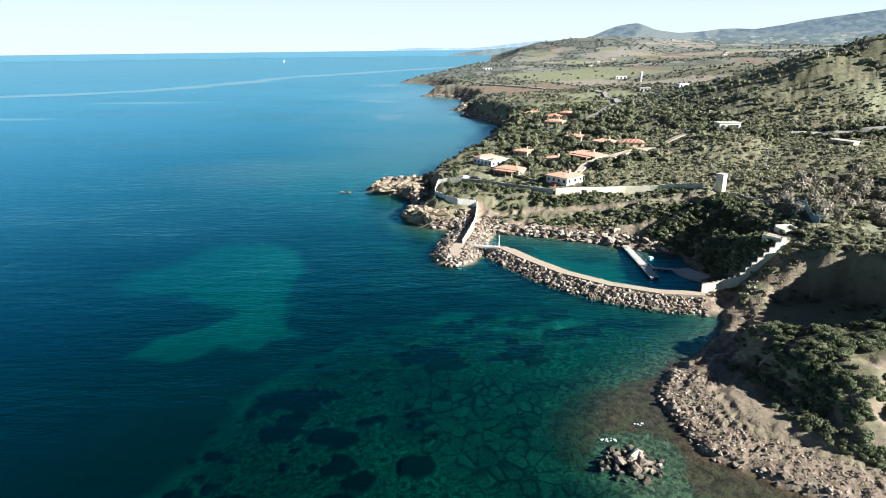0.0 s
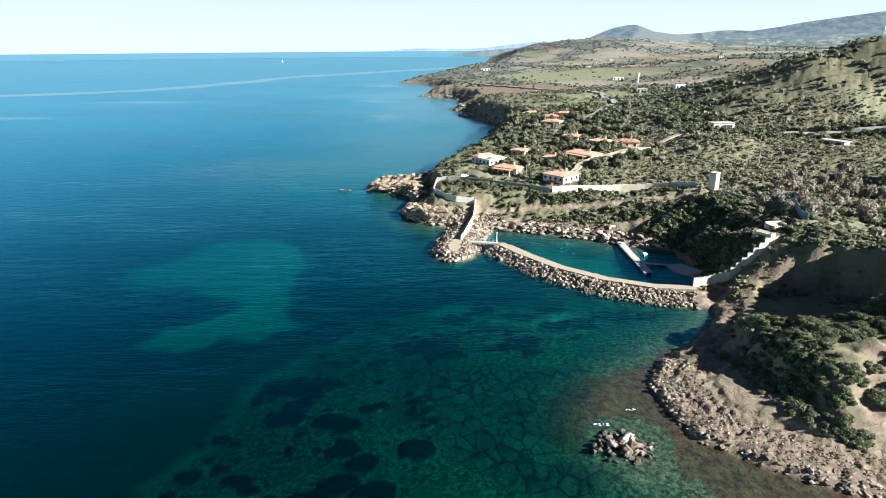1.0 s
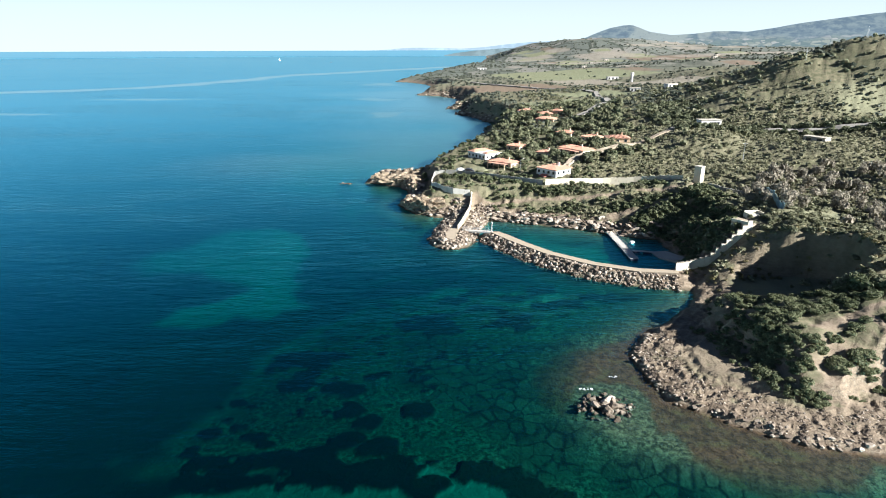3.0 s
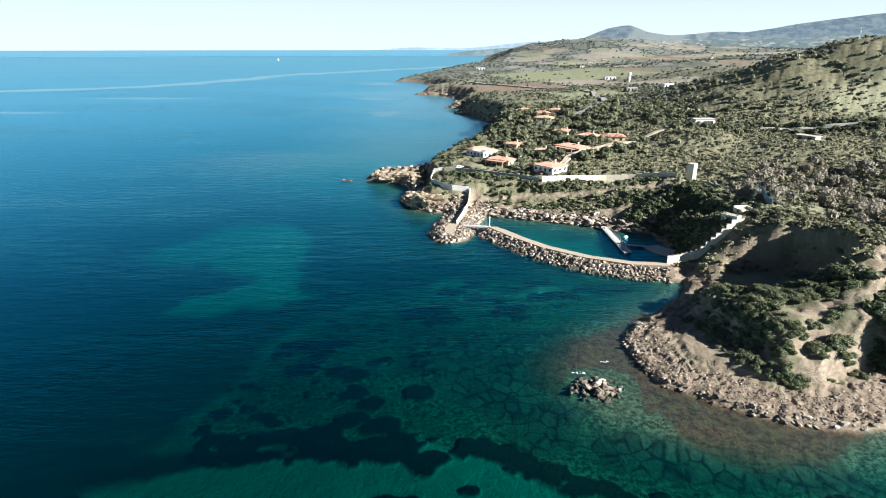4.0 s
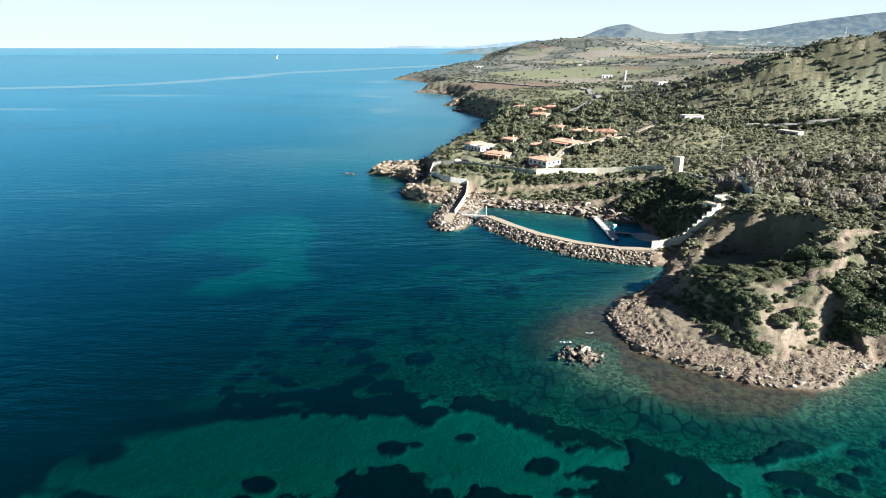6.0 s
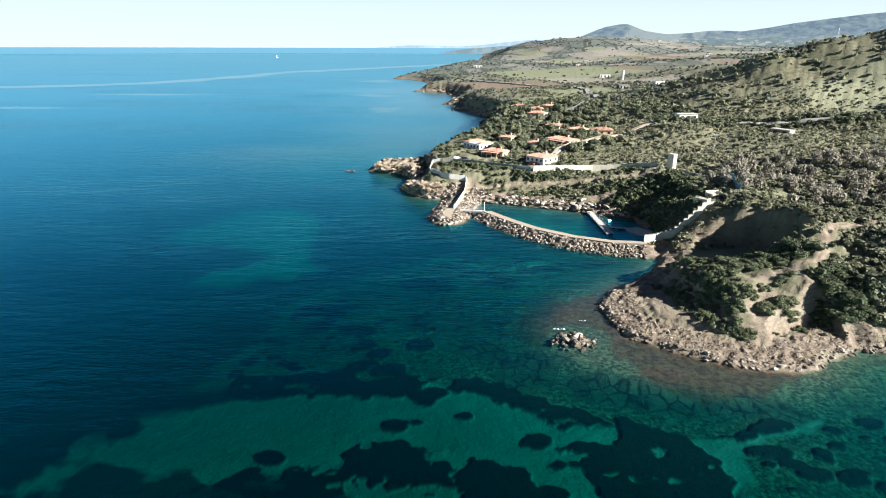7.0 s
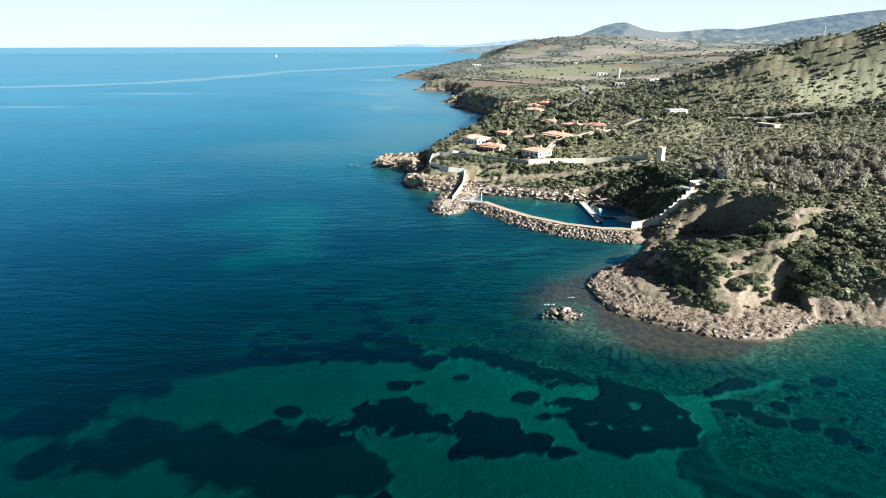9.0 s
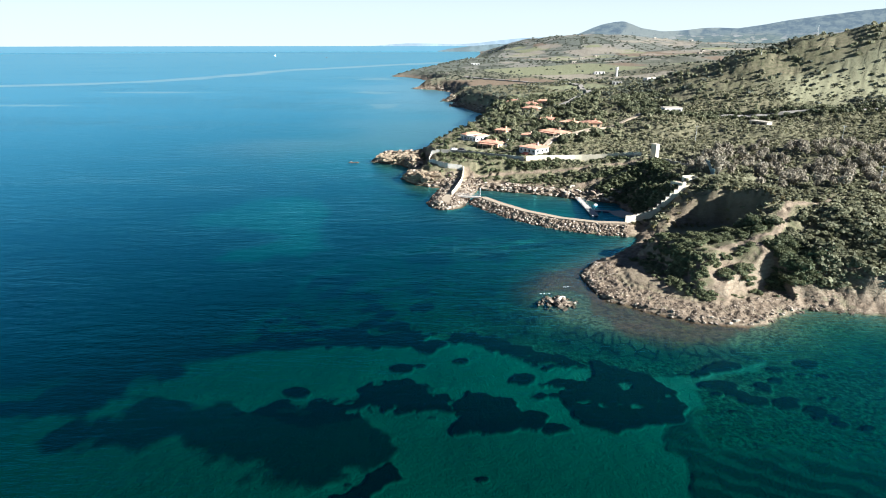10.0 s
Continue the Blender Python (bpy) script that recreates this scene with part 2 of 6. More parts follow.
# ---- materials ----
class Nodes:
    """Short hand for building a node material."""

    def __init__(self, name):
        self.mat = bpy.data.materials.new(name)
        self.mat.use_nodes = True
        self.t = self.mat.node_tree
        self.t.nodes.clear()
        self.out = self.t.nodes.new("ShaderNodeOutputMaterial")

    def put(self, node, name, value):
        sock = node.inputs[name]
        if not isinstance(value, (int, float, tuple)):
            self.t.links.new(value, sock)
        elif isinstance(value, tuple) and len(value) == 3 and sock.type == 'RGBA':
            sock.default_value = (*value, 1)
        else:
            sock.default_value = value

    def node(self, kind, out=0, **ins):
        n = self.t.nodes.new(kind)
        for k, v in ins.items():
            self.put(n, int(k[1:]) if k[0] == "i" and k[1:].isdigit() else k.replace("_", " "), v)
        return n.outputs[out]

    def pos(self):
        return self.node("ShaderNodeNewGeometry", "Position")

    def attr(self, name, out="Fac"):
        n = self.t.nodes.new("ShaderNodeAttribute")
        n.attribute_name = name
        return n.outputs[out]

    def noise(self, scale, detail=4.0, rough=0.55, vec=None, distortion=0.0):
        n = self.t.nodes.new("ShaderNodeTexNoise")
        n.inputs["Scale"].default_value = scale
        n.inputs["Detail"].default_value = detail
        n.inputs["Roughness"].default_value = rough
        n.inputs["Distortion"].default_value = distortion
        self.t.links.new(vec if vec is not None else self.pos(), n.inputs["Vector"])
        return n.outputs["Fac"]

    def voronoi(self, scale, feature='F1', vec=None, out="Distance"):
        n = self.t.nodes.new("ShaderNodeTexVoronoi")
        n.feature = feature
        n.inputs["Scale"].default_value = scale
        self.t.links.new(vec if vec is not None else self.pos(), n.inputs["Vector"])
        return n.outputs[out]

    def math(self, op, a, b=0.0, clamp=False):
        n = self.t.nodes.new("ShaderNodeMath")
        n.operation, n.use_clamp = op, clamp
        self.put(n, 0, a)
        self.put(n, 1, b)
        return n.outputs[0]

    def step(self, x, lo, hi, a=0.0, b=1.0):
        n = self.t.nodes.new("ShaderNodeMapRange")
        n.interpolation_type = 'SMOOTHSTEP'
        for k, v in zip(("Value", "From Min", "From Max", "To Min", "To Max"), (x, lo, hi, a, b)):
            self.put(n, k, v)
        return n.outputs[0]

    def mix(self, fac, a, b, blend='MIX'):
        n = self.t.nodes.new("ShaderNodeMix")
        n.data_type, n.blend_type = 'RGBA', blend
        self.put(n, 0, fac)
        self.put(n, 6, a)
        self.put(n, 7, b)
        return n.outputs[2]

    def ramp(self, x, *stops):
        n = self.t.nodes.new("ShaderNodeValToRGB")
        self.t.links.new(x, n.inputs[0])
        els = n.color_ramp.elements
        while len(els) < len(stops):
            els.new(0.5)
        for el, (p, c) in zip(els, stops):
            el.position, el.color = p, (*c, 1)
        return n.outputs[0]

    def times(self, v):
        n = self.t.nodes.new("ShaderNodeVectorMath")
        n.operation = 'MULTIPLY'
        self.t.links.new(self.pos(), n.inputs[0])
        n.inputs[1].default_value = v
        return n.outputs[0]

    def bump(self, height, strength=0.5, distance=0.1, normal=None):
        n = self.t.nodes.new("ShaderNodeBump")
        self.put(n, "Strength", strength)
        self.put(n, "Distance", distance)
        self.put(n, "Height", height)
        if normal is not None:
            self.put(n, "Normal", normal)
        return n.outputs[0]

    def finish(self, color, rough=0.8, metal=0.0, normal=None, spec=0.3):
        b = self.t.nodes.new("ShaderNodeBsdfPrincipled")
        self.put(b, "Base Color", color)
        self.put(b, "Roughness", rough)
        self.put(b, "Metallic", metal)
        self.put(b, "Specular IOR Level", spec)
        if normal is not None:
            self.put(b, "Normal", normal)
        self.t.links.new(b.outputs[0], self.out.inputs[0])
        return self.mat


def ground_material():
    n = Nodes("ground")
    ma, mb, mc = n.attr("cover", "Vector"), n.attr("bed", "Vector"), n.attr("crop", "Vector")

    def split(v):
        s = n.t.nodes.new("ShaderNodeSeparateXYZ")
        n.t.links.new(v, s.inputs[0])
        return s.outputs
    bare, rock, lush = split(ma)
    weed, reef, plat = split(mb)
    brown, green, tan = split(mc)
    n1, n2, n3, n4 = n.noise(0.06, 5), n.noise(0.45, 6), n.noise(3.0, 5), n.noise(0.012, 5)
    # grass and low scrub
    soil = n.mix(n.step(n1, 0.38, 0.62), (0.105, 0.104, 0.062), (0.155, 0.143, 0.092))
    soil = n.mix(n.step(n2, 0.40, 0.66), soil, (0.078, 0.084, 0.046))
    soil = n.mix(n.step(n4, 0.45, 0.65, 0.0, 0.6), soil, (0.165, 0.158, 0.103))
    soil = n.mix(n.step(n3, 0.48, 0.7, 0.0, 0.6), soil, (0.19, 0.162, 0.11))
    soil = n.mix(lush, soil, n.mix(n2, (0.142, 0.152, 0.092), (0.208, 0.202, 0.135)))
    # distance haze put into the colour: soil and plots grow greyer further off
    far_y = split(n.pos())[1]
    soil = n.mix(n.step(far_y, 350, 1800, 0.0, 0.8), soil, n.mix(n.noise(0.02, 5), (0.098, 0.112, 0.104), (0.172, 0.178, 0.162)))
    plot = n.times((1.0, 0.5, 0.0))
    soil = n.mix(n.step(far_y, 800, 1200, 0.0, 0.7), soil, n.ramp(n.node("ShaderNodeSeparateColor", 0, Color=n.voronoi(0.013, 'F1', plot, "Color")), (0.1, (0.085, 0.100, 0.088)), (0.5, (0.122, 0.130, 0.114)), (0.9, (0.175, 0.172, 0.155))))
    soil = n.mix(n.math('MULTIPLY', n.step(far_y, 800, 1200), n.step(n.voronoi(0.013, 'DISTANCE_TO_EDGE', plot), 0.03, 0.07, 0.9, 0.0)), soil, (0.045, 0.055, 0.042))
    soil = n.mix(n.math('MULTIPLY', brown, 0.8), soil, n.mix(n2, (0.14, 0.10, 0.072), (0.18, 0.135, 0.10)))
    soil = n.mix(green, soil, n.mix(n1, (0.14, 0.158, 0.092), (0.185, 0.19, 0.118)))
    soil = n.mix(n.math('MULTIPLY', tan, 0.75), soil, n.mix(n1, (0.20, 0.18, 0.145), (0.255, 0.23, 0.19)))
    # bare earth and rock
    earth = n.mix(n2, (0.16, 0.127, 0.092), (0.255, 0.208, 0.155))
    earth = n.mix(n.step(n3, 0.5, 0.75), earth, (0.125, 0.10, 0.076))
    strata = n.noise(0.5, 6, 0.65, n.times((1, 1, 3.5)))
    crack = n.voronoi(0.55, 'DISTANCE_TO_EDGE', n.pos())
    stone = n.ramp(strata, (0.25, (0.06, 0.046, 0.034)), (0.46, (0.15, 0.118, 0.086)), (0.68, (0.26, 0.214, 0.16)))
    stone = n.mix(n.step(n3, 0.45, 0.75, 0.0, 0.6), stone, (0.095, 0.077, 0.06))
    col = n.mix(n.math('MULTIPLY', bare, n.step(n2, 0.2, 0.45), True), soil, earth)
    col = n.mix(n.math('MULTIPLY', rock, n.step(n.noise(0.25, 5), 0.25, 0.45), True), col, stone)
    # sea bed
    z = split(n.pos())[2]
    sand = n.mix(n2, (0.08, 0.132, 0.094), (0.10, 0.155, 0.110))
    plate = n.node("ShaderNodeVectorMath", 0, i0=n.times((1.0, 0.8, 0.2)), i1=n.node("ShaderNodeTexNoise", 1, Vector=n.pos(), Scale=0.12, Detail=4.0, Distortion=1.5))
    rv = n.voronoi(0.36, 'DISTANCE_TO_EDGE', plate)
    slab = n.mix(n.step(n.noise(1.1, 7, 0.75), 0.42, 0.60), (0.016, 0.024, 0.013), (0.092, 0.112, 0.064))
    slab = n.mix(n.step(n.noise(2.4, 4, 0.7), 0.62, 0.70), slab, (0.115, 0.125, 0.082))
    slab = n.mix(n.math('MULTIPLY', n.step(rv, 0.0, n.step(n.noise(0.3, 3), 0.35, 0.65, 0.04, 0.24), 0.95, 0.0), tan), n.mix(n.math('MULTIPLY', tan, 0.8), slab, n.mix(n.node("ShaderNodeSeparateColor", 0, Color=n.voronoi(0.36, 'F1', plate, "Color")), (0.024, 0.029, 0.018), (0.068, 0.071, 0.044))), (0.007, 0.009, 0.007))
    slab = n.mix(n.step(n.noise(0.25, 6, 0.75), 0.52, 0.60, 0.0, 0.75), slab, (0.045, 0.05, 0.03))
    weedc = n.mix(n.noise(1.4, 5), (0.003, 0.006, 0.004), (0.012, 0.016, 0.009))
    platc = n.mix(n.step(n.noise(0.7, 6, 0.7), 0.35, 0.68), (0.026, 0.017, 0.009), (0.085, 0.055, 0.030))
    platc = n.mix(n.step(n.noise(0.35, 5), 0.5, 0.68), platc, (0.062, 0.052, 0.023))
    bed = n.mix(reef, sand, slab)
    bed = n.mix(weed, bed, weedc)
    bed = n.mix(plat, bed, platc)
    wet = n.step(n.math('ADD', z, n.math('MULTIPLY', n2, 0.5)), 0.15, 0.75, 1.0, 0.0)
    col = n.mix(wet, col, bed)
    h = n.math('ADD', n.math('MULTIPLY', n2, 0.6), n.math('MULTIPLY', n.noise(1.8, 6, 0.7), 0.5))
    h = n.math('ADD', h, n.math('MULTIPLY', rock, n.math('MULTIPLY', strata, 0.8)))
    return n.finish(col, n.step(wet, 0, 1, 0.9, 0.75), normal=n.bump(h, 0.8, 0.45), spec=0.15)


def sea_material():
    n = Nodes("sea_water")
    depth = n.attr("depth")

    def through_water(k):
        return n.math('EXPONENT', n.math('MULTIPLY', depth, -k))
    comb = n.t.nodes.new("ShaderNodeCombineColor")
    body = n.t.nodes.new("ShaderNodeCombineColor")
    for i, (k, s) in enumerate(((1.3, 0.00005), (0.345, 0.0011), (0.36, 0.0042))):
        tr = through_water(k)
        n.t.links.new(tr, comb.inputs[i])
        n.t.links.new(n.math('MULTIPLY', n.math('SUBTRACT', 1.0, tr), s), body.inputs[i])
    # small waves, longer across the wind, in gusts
    wv = n.times((0.32, 1.0, 1.0))
    rip = n.math('ADD', n.noise(1.1, 6, 0.65, wv), n.math('MULTIPLY', n.noise(0.30, 4, 0.6, wv), 2.2))
    calm = n.noise(0.004, 4, 0.5, n.times((0.5, 1.6, 1)))
    gust = n.noise(0.035, 4, 0.6, n.times((0.4, 1.2, 1)))
    slick = n.attr("slick")
    force = n.math('MULTIPLY', n.step(calm, 0.42, 0.58, 0.22, 0.44), n.step(gust, 0.35, 0.65, 0.55, 1.15))
    nrm = n.bump(rip, n.math('MULTIPLY', force, n.math('SUBTRACT', 1.0, n.math('MULTIPLY', slick, 0.8))), 0.35)
    trans = n.node("ShaderNodeBsdfTransparent", Color=comb.outputs[0])
    diff = n.node("ShaderNodeBsdfDiffuse", Color=body.outputs[0])
    add = n.node("ShaderNodeAddShader", i0=trans, i1=diff)
    face = n.node("ShaderNodeLayerWeight", "Facing", Blend=0.5, Normal=nrm)
    tint = n.mix(n.math('POWER', face, 6.0), (0.045, 0.74, 1.0), (0.44, 0.84, 0.94))
    # slick areas get a paler sheen through the gloss colour
    tint = n.mix(n.math('MULTIPLY', slick, 0.85), tint, (0.72, 0.98, 1.0))
    gloss = n.node("ShaderNodeBsdfGlossy", Color=tint, Roughness=0.28, Normal=nrm)
    fres = n.math('ADD', 0.004, n.math('MULTIPLY', n.math('POWER', face, 4.3), 1.44), True)
    mixs = n.t.nodes.new("ShaderNodeMixShader")
    n.t.links.new(fres, mixs.inputs[0])
    n.t.links.new(add, mixs.inputs[1])
    n.t.links.new(gloss, mixs.inputs[2])
    n.t.links.new(mixs.outputs[0], n.out.inputs[0])
    return n.mat


def foliage_material(name, dark, mid, pale):
    n = Nodes(name)
    tone = n.attr("tone")
    isl = n.node("ShaderNodeNewGeometry", "Random Per Island")
    rnd = n.node("ShaderNodeObjectInfo", "Random")
    v = n.math('ADD', n.math('MULTIPLY', tone, 0.5), n.math('MULTIPLY', rnd, 0.15))
    v = n.math('ADD', v, n.math('MULTIPLY', isl, 0.28))
    col = n.ramp(v, (0.1, dark), (0.5, mid), (0.95, pale))
    b = n.t.nodes.new("ShaderNodeBsdfPrincipled")
    n.put(b, "Base Color", col)
    n.put(b, "Roughness", 0.65)
    n.put(b, "Specular IOR Level", 0.2)
    tl = n.node("ShaderNodeBsdfTranslucent", Color=col)
    mx = n.t.nodes.new("ShaderNodeMixShader")
    mx.inputs[0].default_value = 0.30
    n.t.links.new(b.outputs[0], mx.inputs[1])
    n.t.links.new(tl, mx.inputs[2])
    n.t.links.new(mx.outputs[0], n.out.inputs[0])
    return n.mat


def plain_material(name, a, b, scale=1.5, rough=0.8, metal=0.0, bump=0.3, dirt=None):
    """Two tones of one surface, with fine relief and, where given, stains."""
    n = Nodes(name)
    col = n.mix(n.noise(scale, 5), a, b)
    if dirt:
        col = n.mix(n.step(n.noise(scale * 0.45, 6, 0.7), 0.52, 0.75, 0.0, 0.7), col, dirt)
    rnd = n.node("ShaderNodeObjectInfo", "Random")
    col = n.mix(n.math('MULTIPLY', rnd, 0.25), col, tuple(c * 0.6 for c in a))
    return n.finish(col, rough, metal, n.bump(n.noise(scale * 5, 4), bump, 0.05))


def boulder_material():
    n = Nodes("boulder_stone")
    rnd = n.node("ShaderNodeObjectInfo", "Random")
    isl = n.node("ShaderNodeNewGeometry", "Random Per Island")
    r = n.math('FRACT', n.math('ADD', rnd, isl))
    col = n.ramp(r, (0.0, (0.05, 0.04, 0.032)), (0.35, (0.14, 0.112, 0.086)), (0.7, (0.25, 0.21, 0.168)), (1.0, (0.43, 0.38, 0.315)))
    col = n.mix(n.step(n.noise(1.6, 6, 0.7), 0.45, 0.7, 0.0, 0.6), col, (0.20, 0.155, 0.12))
    z = n.node("ShaderNodeSeparateXYZ", 2, i0=n.pos())
    col = n.mix(n.step(z, 0.1, 0.55, 0.85, 0.0), col, (0.055, 0.045, 0.032))
    return n.finish(col, 0.85, 0, n.bump(n.noise(3.0, 6, 0.7), 0.8, 0.15), 0.2)


def ledge_material():
    n = Nodes("bedded_rock")
    band = n.noise(0.8, 6, 0.65, n.times((0.6, 0.6, 3.0)))
    col = n.ramp(band, (0.25, (0.09, 0.07, 0.05)), (0.45, (0.22, 0.175, 0.125)), (0.7, (0.34, 0.285, 0.21)))
    col = n.mix(n.step(n.noise(0.5, 5, 0.6), 0.5, 0.7, 0.0, 0.5), col, (0.28, 0.21, 0.14))
    z = n.node("ShaderNodeSeparateXYZ", 2, i0=n.pos())
    col = n.mix(n.step(n.math('ADD', z, n.noise(0.7, 4)), 0.6, 1.2, 0.85, 0.0), col, (0.05, 0.04, 0.03))
    return n.finish(col, 0.88, 0, n.bump(n.math('ADD', band, n.noise(3.0, 6, 0.7)), 0.8, 0.2), 0.2)


def tile_material():
    n = Nodes("roof_tiles")
    rnd = n.node("ShaderNodeObjectInfo", "Random")
    col = n.mix(n.noise(1.2, 5), (0.34, 0.16, 0.11), (0.44, 0.25, 0.18))
    col = n.mix(n.step(n.noise(5.0, 3), 0.5, 0.75, 0, 0.6), col, (0.26, 0.12, 0.085))
    col = n.mix(n.math('MULTIPLY', rnd, 0.5), col, (0.42, 0.27, 0.20))
    return n.finish(col, 0.85, 0, n.bump(n.noise(6, 3), 0.4, 0.05), 0.2)


def glass_material():
    n = Nodes("window_glass")
    return n.finish((0.02, 0.026, 0.032), 0.08, 0, None, 0.6)


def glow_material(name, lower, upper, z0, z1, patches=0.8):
    """Far distance: a plain glowing backdrop beyond everything else, haze put into its colours."""
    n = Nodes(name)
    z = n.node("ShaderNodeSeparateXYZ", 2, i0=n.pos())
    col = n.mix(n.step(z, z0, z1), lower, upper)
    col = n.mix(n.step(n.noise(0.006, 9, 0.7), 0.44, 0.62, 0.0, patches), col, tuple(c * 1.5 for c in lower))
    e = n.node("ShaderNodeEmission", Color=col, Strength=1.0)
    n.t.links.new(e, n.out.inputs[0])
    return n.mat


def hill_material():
    """Far hills that glow, haze mixed into their colours: walled fields low down, grey-green scrub above."""
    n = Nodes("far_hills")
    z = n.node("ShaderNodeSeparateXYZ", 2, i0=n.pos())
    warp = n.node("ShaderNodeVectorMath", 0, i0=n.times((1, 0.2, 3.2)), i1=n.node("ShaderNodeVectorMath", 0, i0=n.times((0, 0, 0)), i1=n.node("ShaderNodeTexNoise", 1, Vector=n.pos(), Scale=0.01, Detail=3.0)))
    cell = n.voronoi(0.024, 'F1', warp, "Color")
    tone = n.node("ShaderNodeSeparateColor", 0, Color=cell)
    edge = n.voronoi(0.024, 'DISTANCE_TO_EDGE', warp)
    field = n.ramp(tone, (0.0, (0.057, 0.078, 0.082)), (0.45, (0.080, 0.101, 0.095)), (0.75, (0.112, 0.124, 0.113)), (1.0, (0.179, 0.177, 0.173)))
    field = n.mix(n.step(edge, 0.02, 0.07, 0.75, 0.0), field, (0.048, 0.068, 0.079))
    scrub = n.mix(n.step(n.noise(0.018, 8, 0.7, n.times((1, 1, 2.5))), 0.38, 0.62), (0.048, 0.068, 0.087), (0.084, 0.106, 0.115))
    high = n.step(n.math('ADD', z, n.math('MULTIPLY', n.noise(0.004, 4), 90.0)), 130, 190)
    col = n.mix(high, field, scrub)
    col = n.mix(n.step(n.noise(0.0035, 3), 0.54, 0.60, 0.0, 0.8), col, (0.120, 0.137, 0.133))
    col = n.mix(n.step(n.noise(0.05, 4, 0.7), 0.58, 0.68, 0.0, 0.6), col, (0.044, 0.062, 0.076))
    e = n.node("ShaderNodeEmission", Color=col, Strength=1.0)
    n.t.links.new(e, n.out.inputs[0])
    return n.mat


GROUND = ground_material()
SEA = sea_material()
SHRUB = foliage_material("shrub_leaves", (0.036, 0.048, 0.024), (0.105, 0.122, 0.064), (0.21, 0.215, 0.125))
PLAIN_LEAF = foliage_material("plain_leaves", (0.085, 0.095, 0.058), (0.175, 0.180, 0.110), (0.28, 0.27, 0.18))
DRY = foliage_material("dry_bushes", (0.06, 0.062, 0.028), (0.15, 0.135, 0.065), (0.29, 0.24, 0.14))
DARK_LEAF = foliage_material("dark_tree_leaves", (0.058, 0.070, 0.042), (0.135, 0.148, 0.086), (0.24, 0.235, 0.15))
GREY_TWIG = foliage_material("grey_twigs", (0.13, 0.118, 0.088), (0.25, 0.23, 0.18), (0.37, 0.345, 0.28))
BARK = plain_material("bark", (0.07, 0.05, 0.035), (0.14, 0.11, 0.08), 4)
BOULDER = boulder_material()
CREAM = plain_material("cream_render", (0.50, 0.465, 0.36), (0.57, 0.535, 0.43), 0.8, 0.85, dirt=(0.38, 0.34, 0.26))
WHITE = plain_material("white_render", (0.60, 0.60, 0.59), (0.68, 0.68, 0.67), 0.8, 0.8, dirt=(0.46, 0.45, 0.42))
OCHRE = plain_material("ochre_render", (0.52, 0.36, 0.24), (0.60, 0.45, 0.32), 0.8, 0.85)
SANDPATH = plain_material("sandy_path", (0.28, 0.235, 0.175), (0.36, 0.305, 0.235), 0.6, 0.95, dirt=(0.20, 0.16, 0.115))
# far leaves, paler and greyer: distance haze mixed into their colours
FAR_LEAF = foliage_material("hazed_far_scrub", (0.060, 0.074, 0.058), (0.110, 0.124, 0.095), (0.18, 0.188, 0.145))
CONCRETE = plain_material("pale_concrete", (0.34, 0.31, 0.265), (0.43, 0.40, 0.345), 0.7, 0.9, dirt=(0.24, 0.21, 0.17))
COPING = plain_material("dark_coping", (0.13, 0.12, 0.10), (0.20, 0.18, 0.15), 1.5)
GREYWALL = plain_material("grey_fence_panel", (0.28, 0.28, 0.26), (0.36, 0.36, 0.33), 1.0, 0.85, dirt=(0.20, 0.20, 0.18))
PALEFENCE = plain_material("pale_fence_panel", (0.40, 0.395, 0.36), (0.50, 0.49, 0.45), 1.0, 0.85, dirt=(0.30, 0.29, 0.26))
BLUEFENCE = plain_material("blue_green_screen", (0.13, 0.22, 0.24), (0.20, 0.29, 0.30), 1.5, 0.7)
STEEL = plain_material("galvanised_steel", (0.42, 0.44, 0.45), (0.52, 0.54, 0.55), 3, 0.45, 0.7, 0.1)
DECK = plain_material("weathered_deck", (0.36, 0.34, 0.31), (0.46, 0.44, 0.40), 2.5, 0.85)
FLOAT = plain_material("dark_float", (0.03, 0.045, 0.08), (0.05, 0.07, 0.11), 2, 0.5)
TILES = tile_material()
LEDGE = ledge_material()
GLASS = glass_material()
ASPHALT = plain_material("worn_road", (0.20, 0.19, 0.175), (0.28, 0.265, 0.24), 0.5, 0.9)
WHITEPAINT = plain_material("white_paint", (0.76, 0.76, 0.75), (0.82, 0.82, 0.81), 2, 0.35, 0, 0.05)
DARKPAINT = plain_material("dark_paint", (0.03, 0.03, 0.035), (0.05, 0.05, 0.055), 2, 0.3, 0, 0.05)
RUBBER = plain_material("rubber", (0.02, 0.02, 0.02), (0.03, 0.03, 0.03), 4, 0.8)
REDPAINT = plain_material("red_awning", (0.40, 0.13, 0.09), (0.48, 0.18, 0.13), 3, 0.8)

# ---- ground and sea ----
EYE_X, EYE_Y = 0.0, -62.0        # the fan of the ground sheet spreads from here


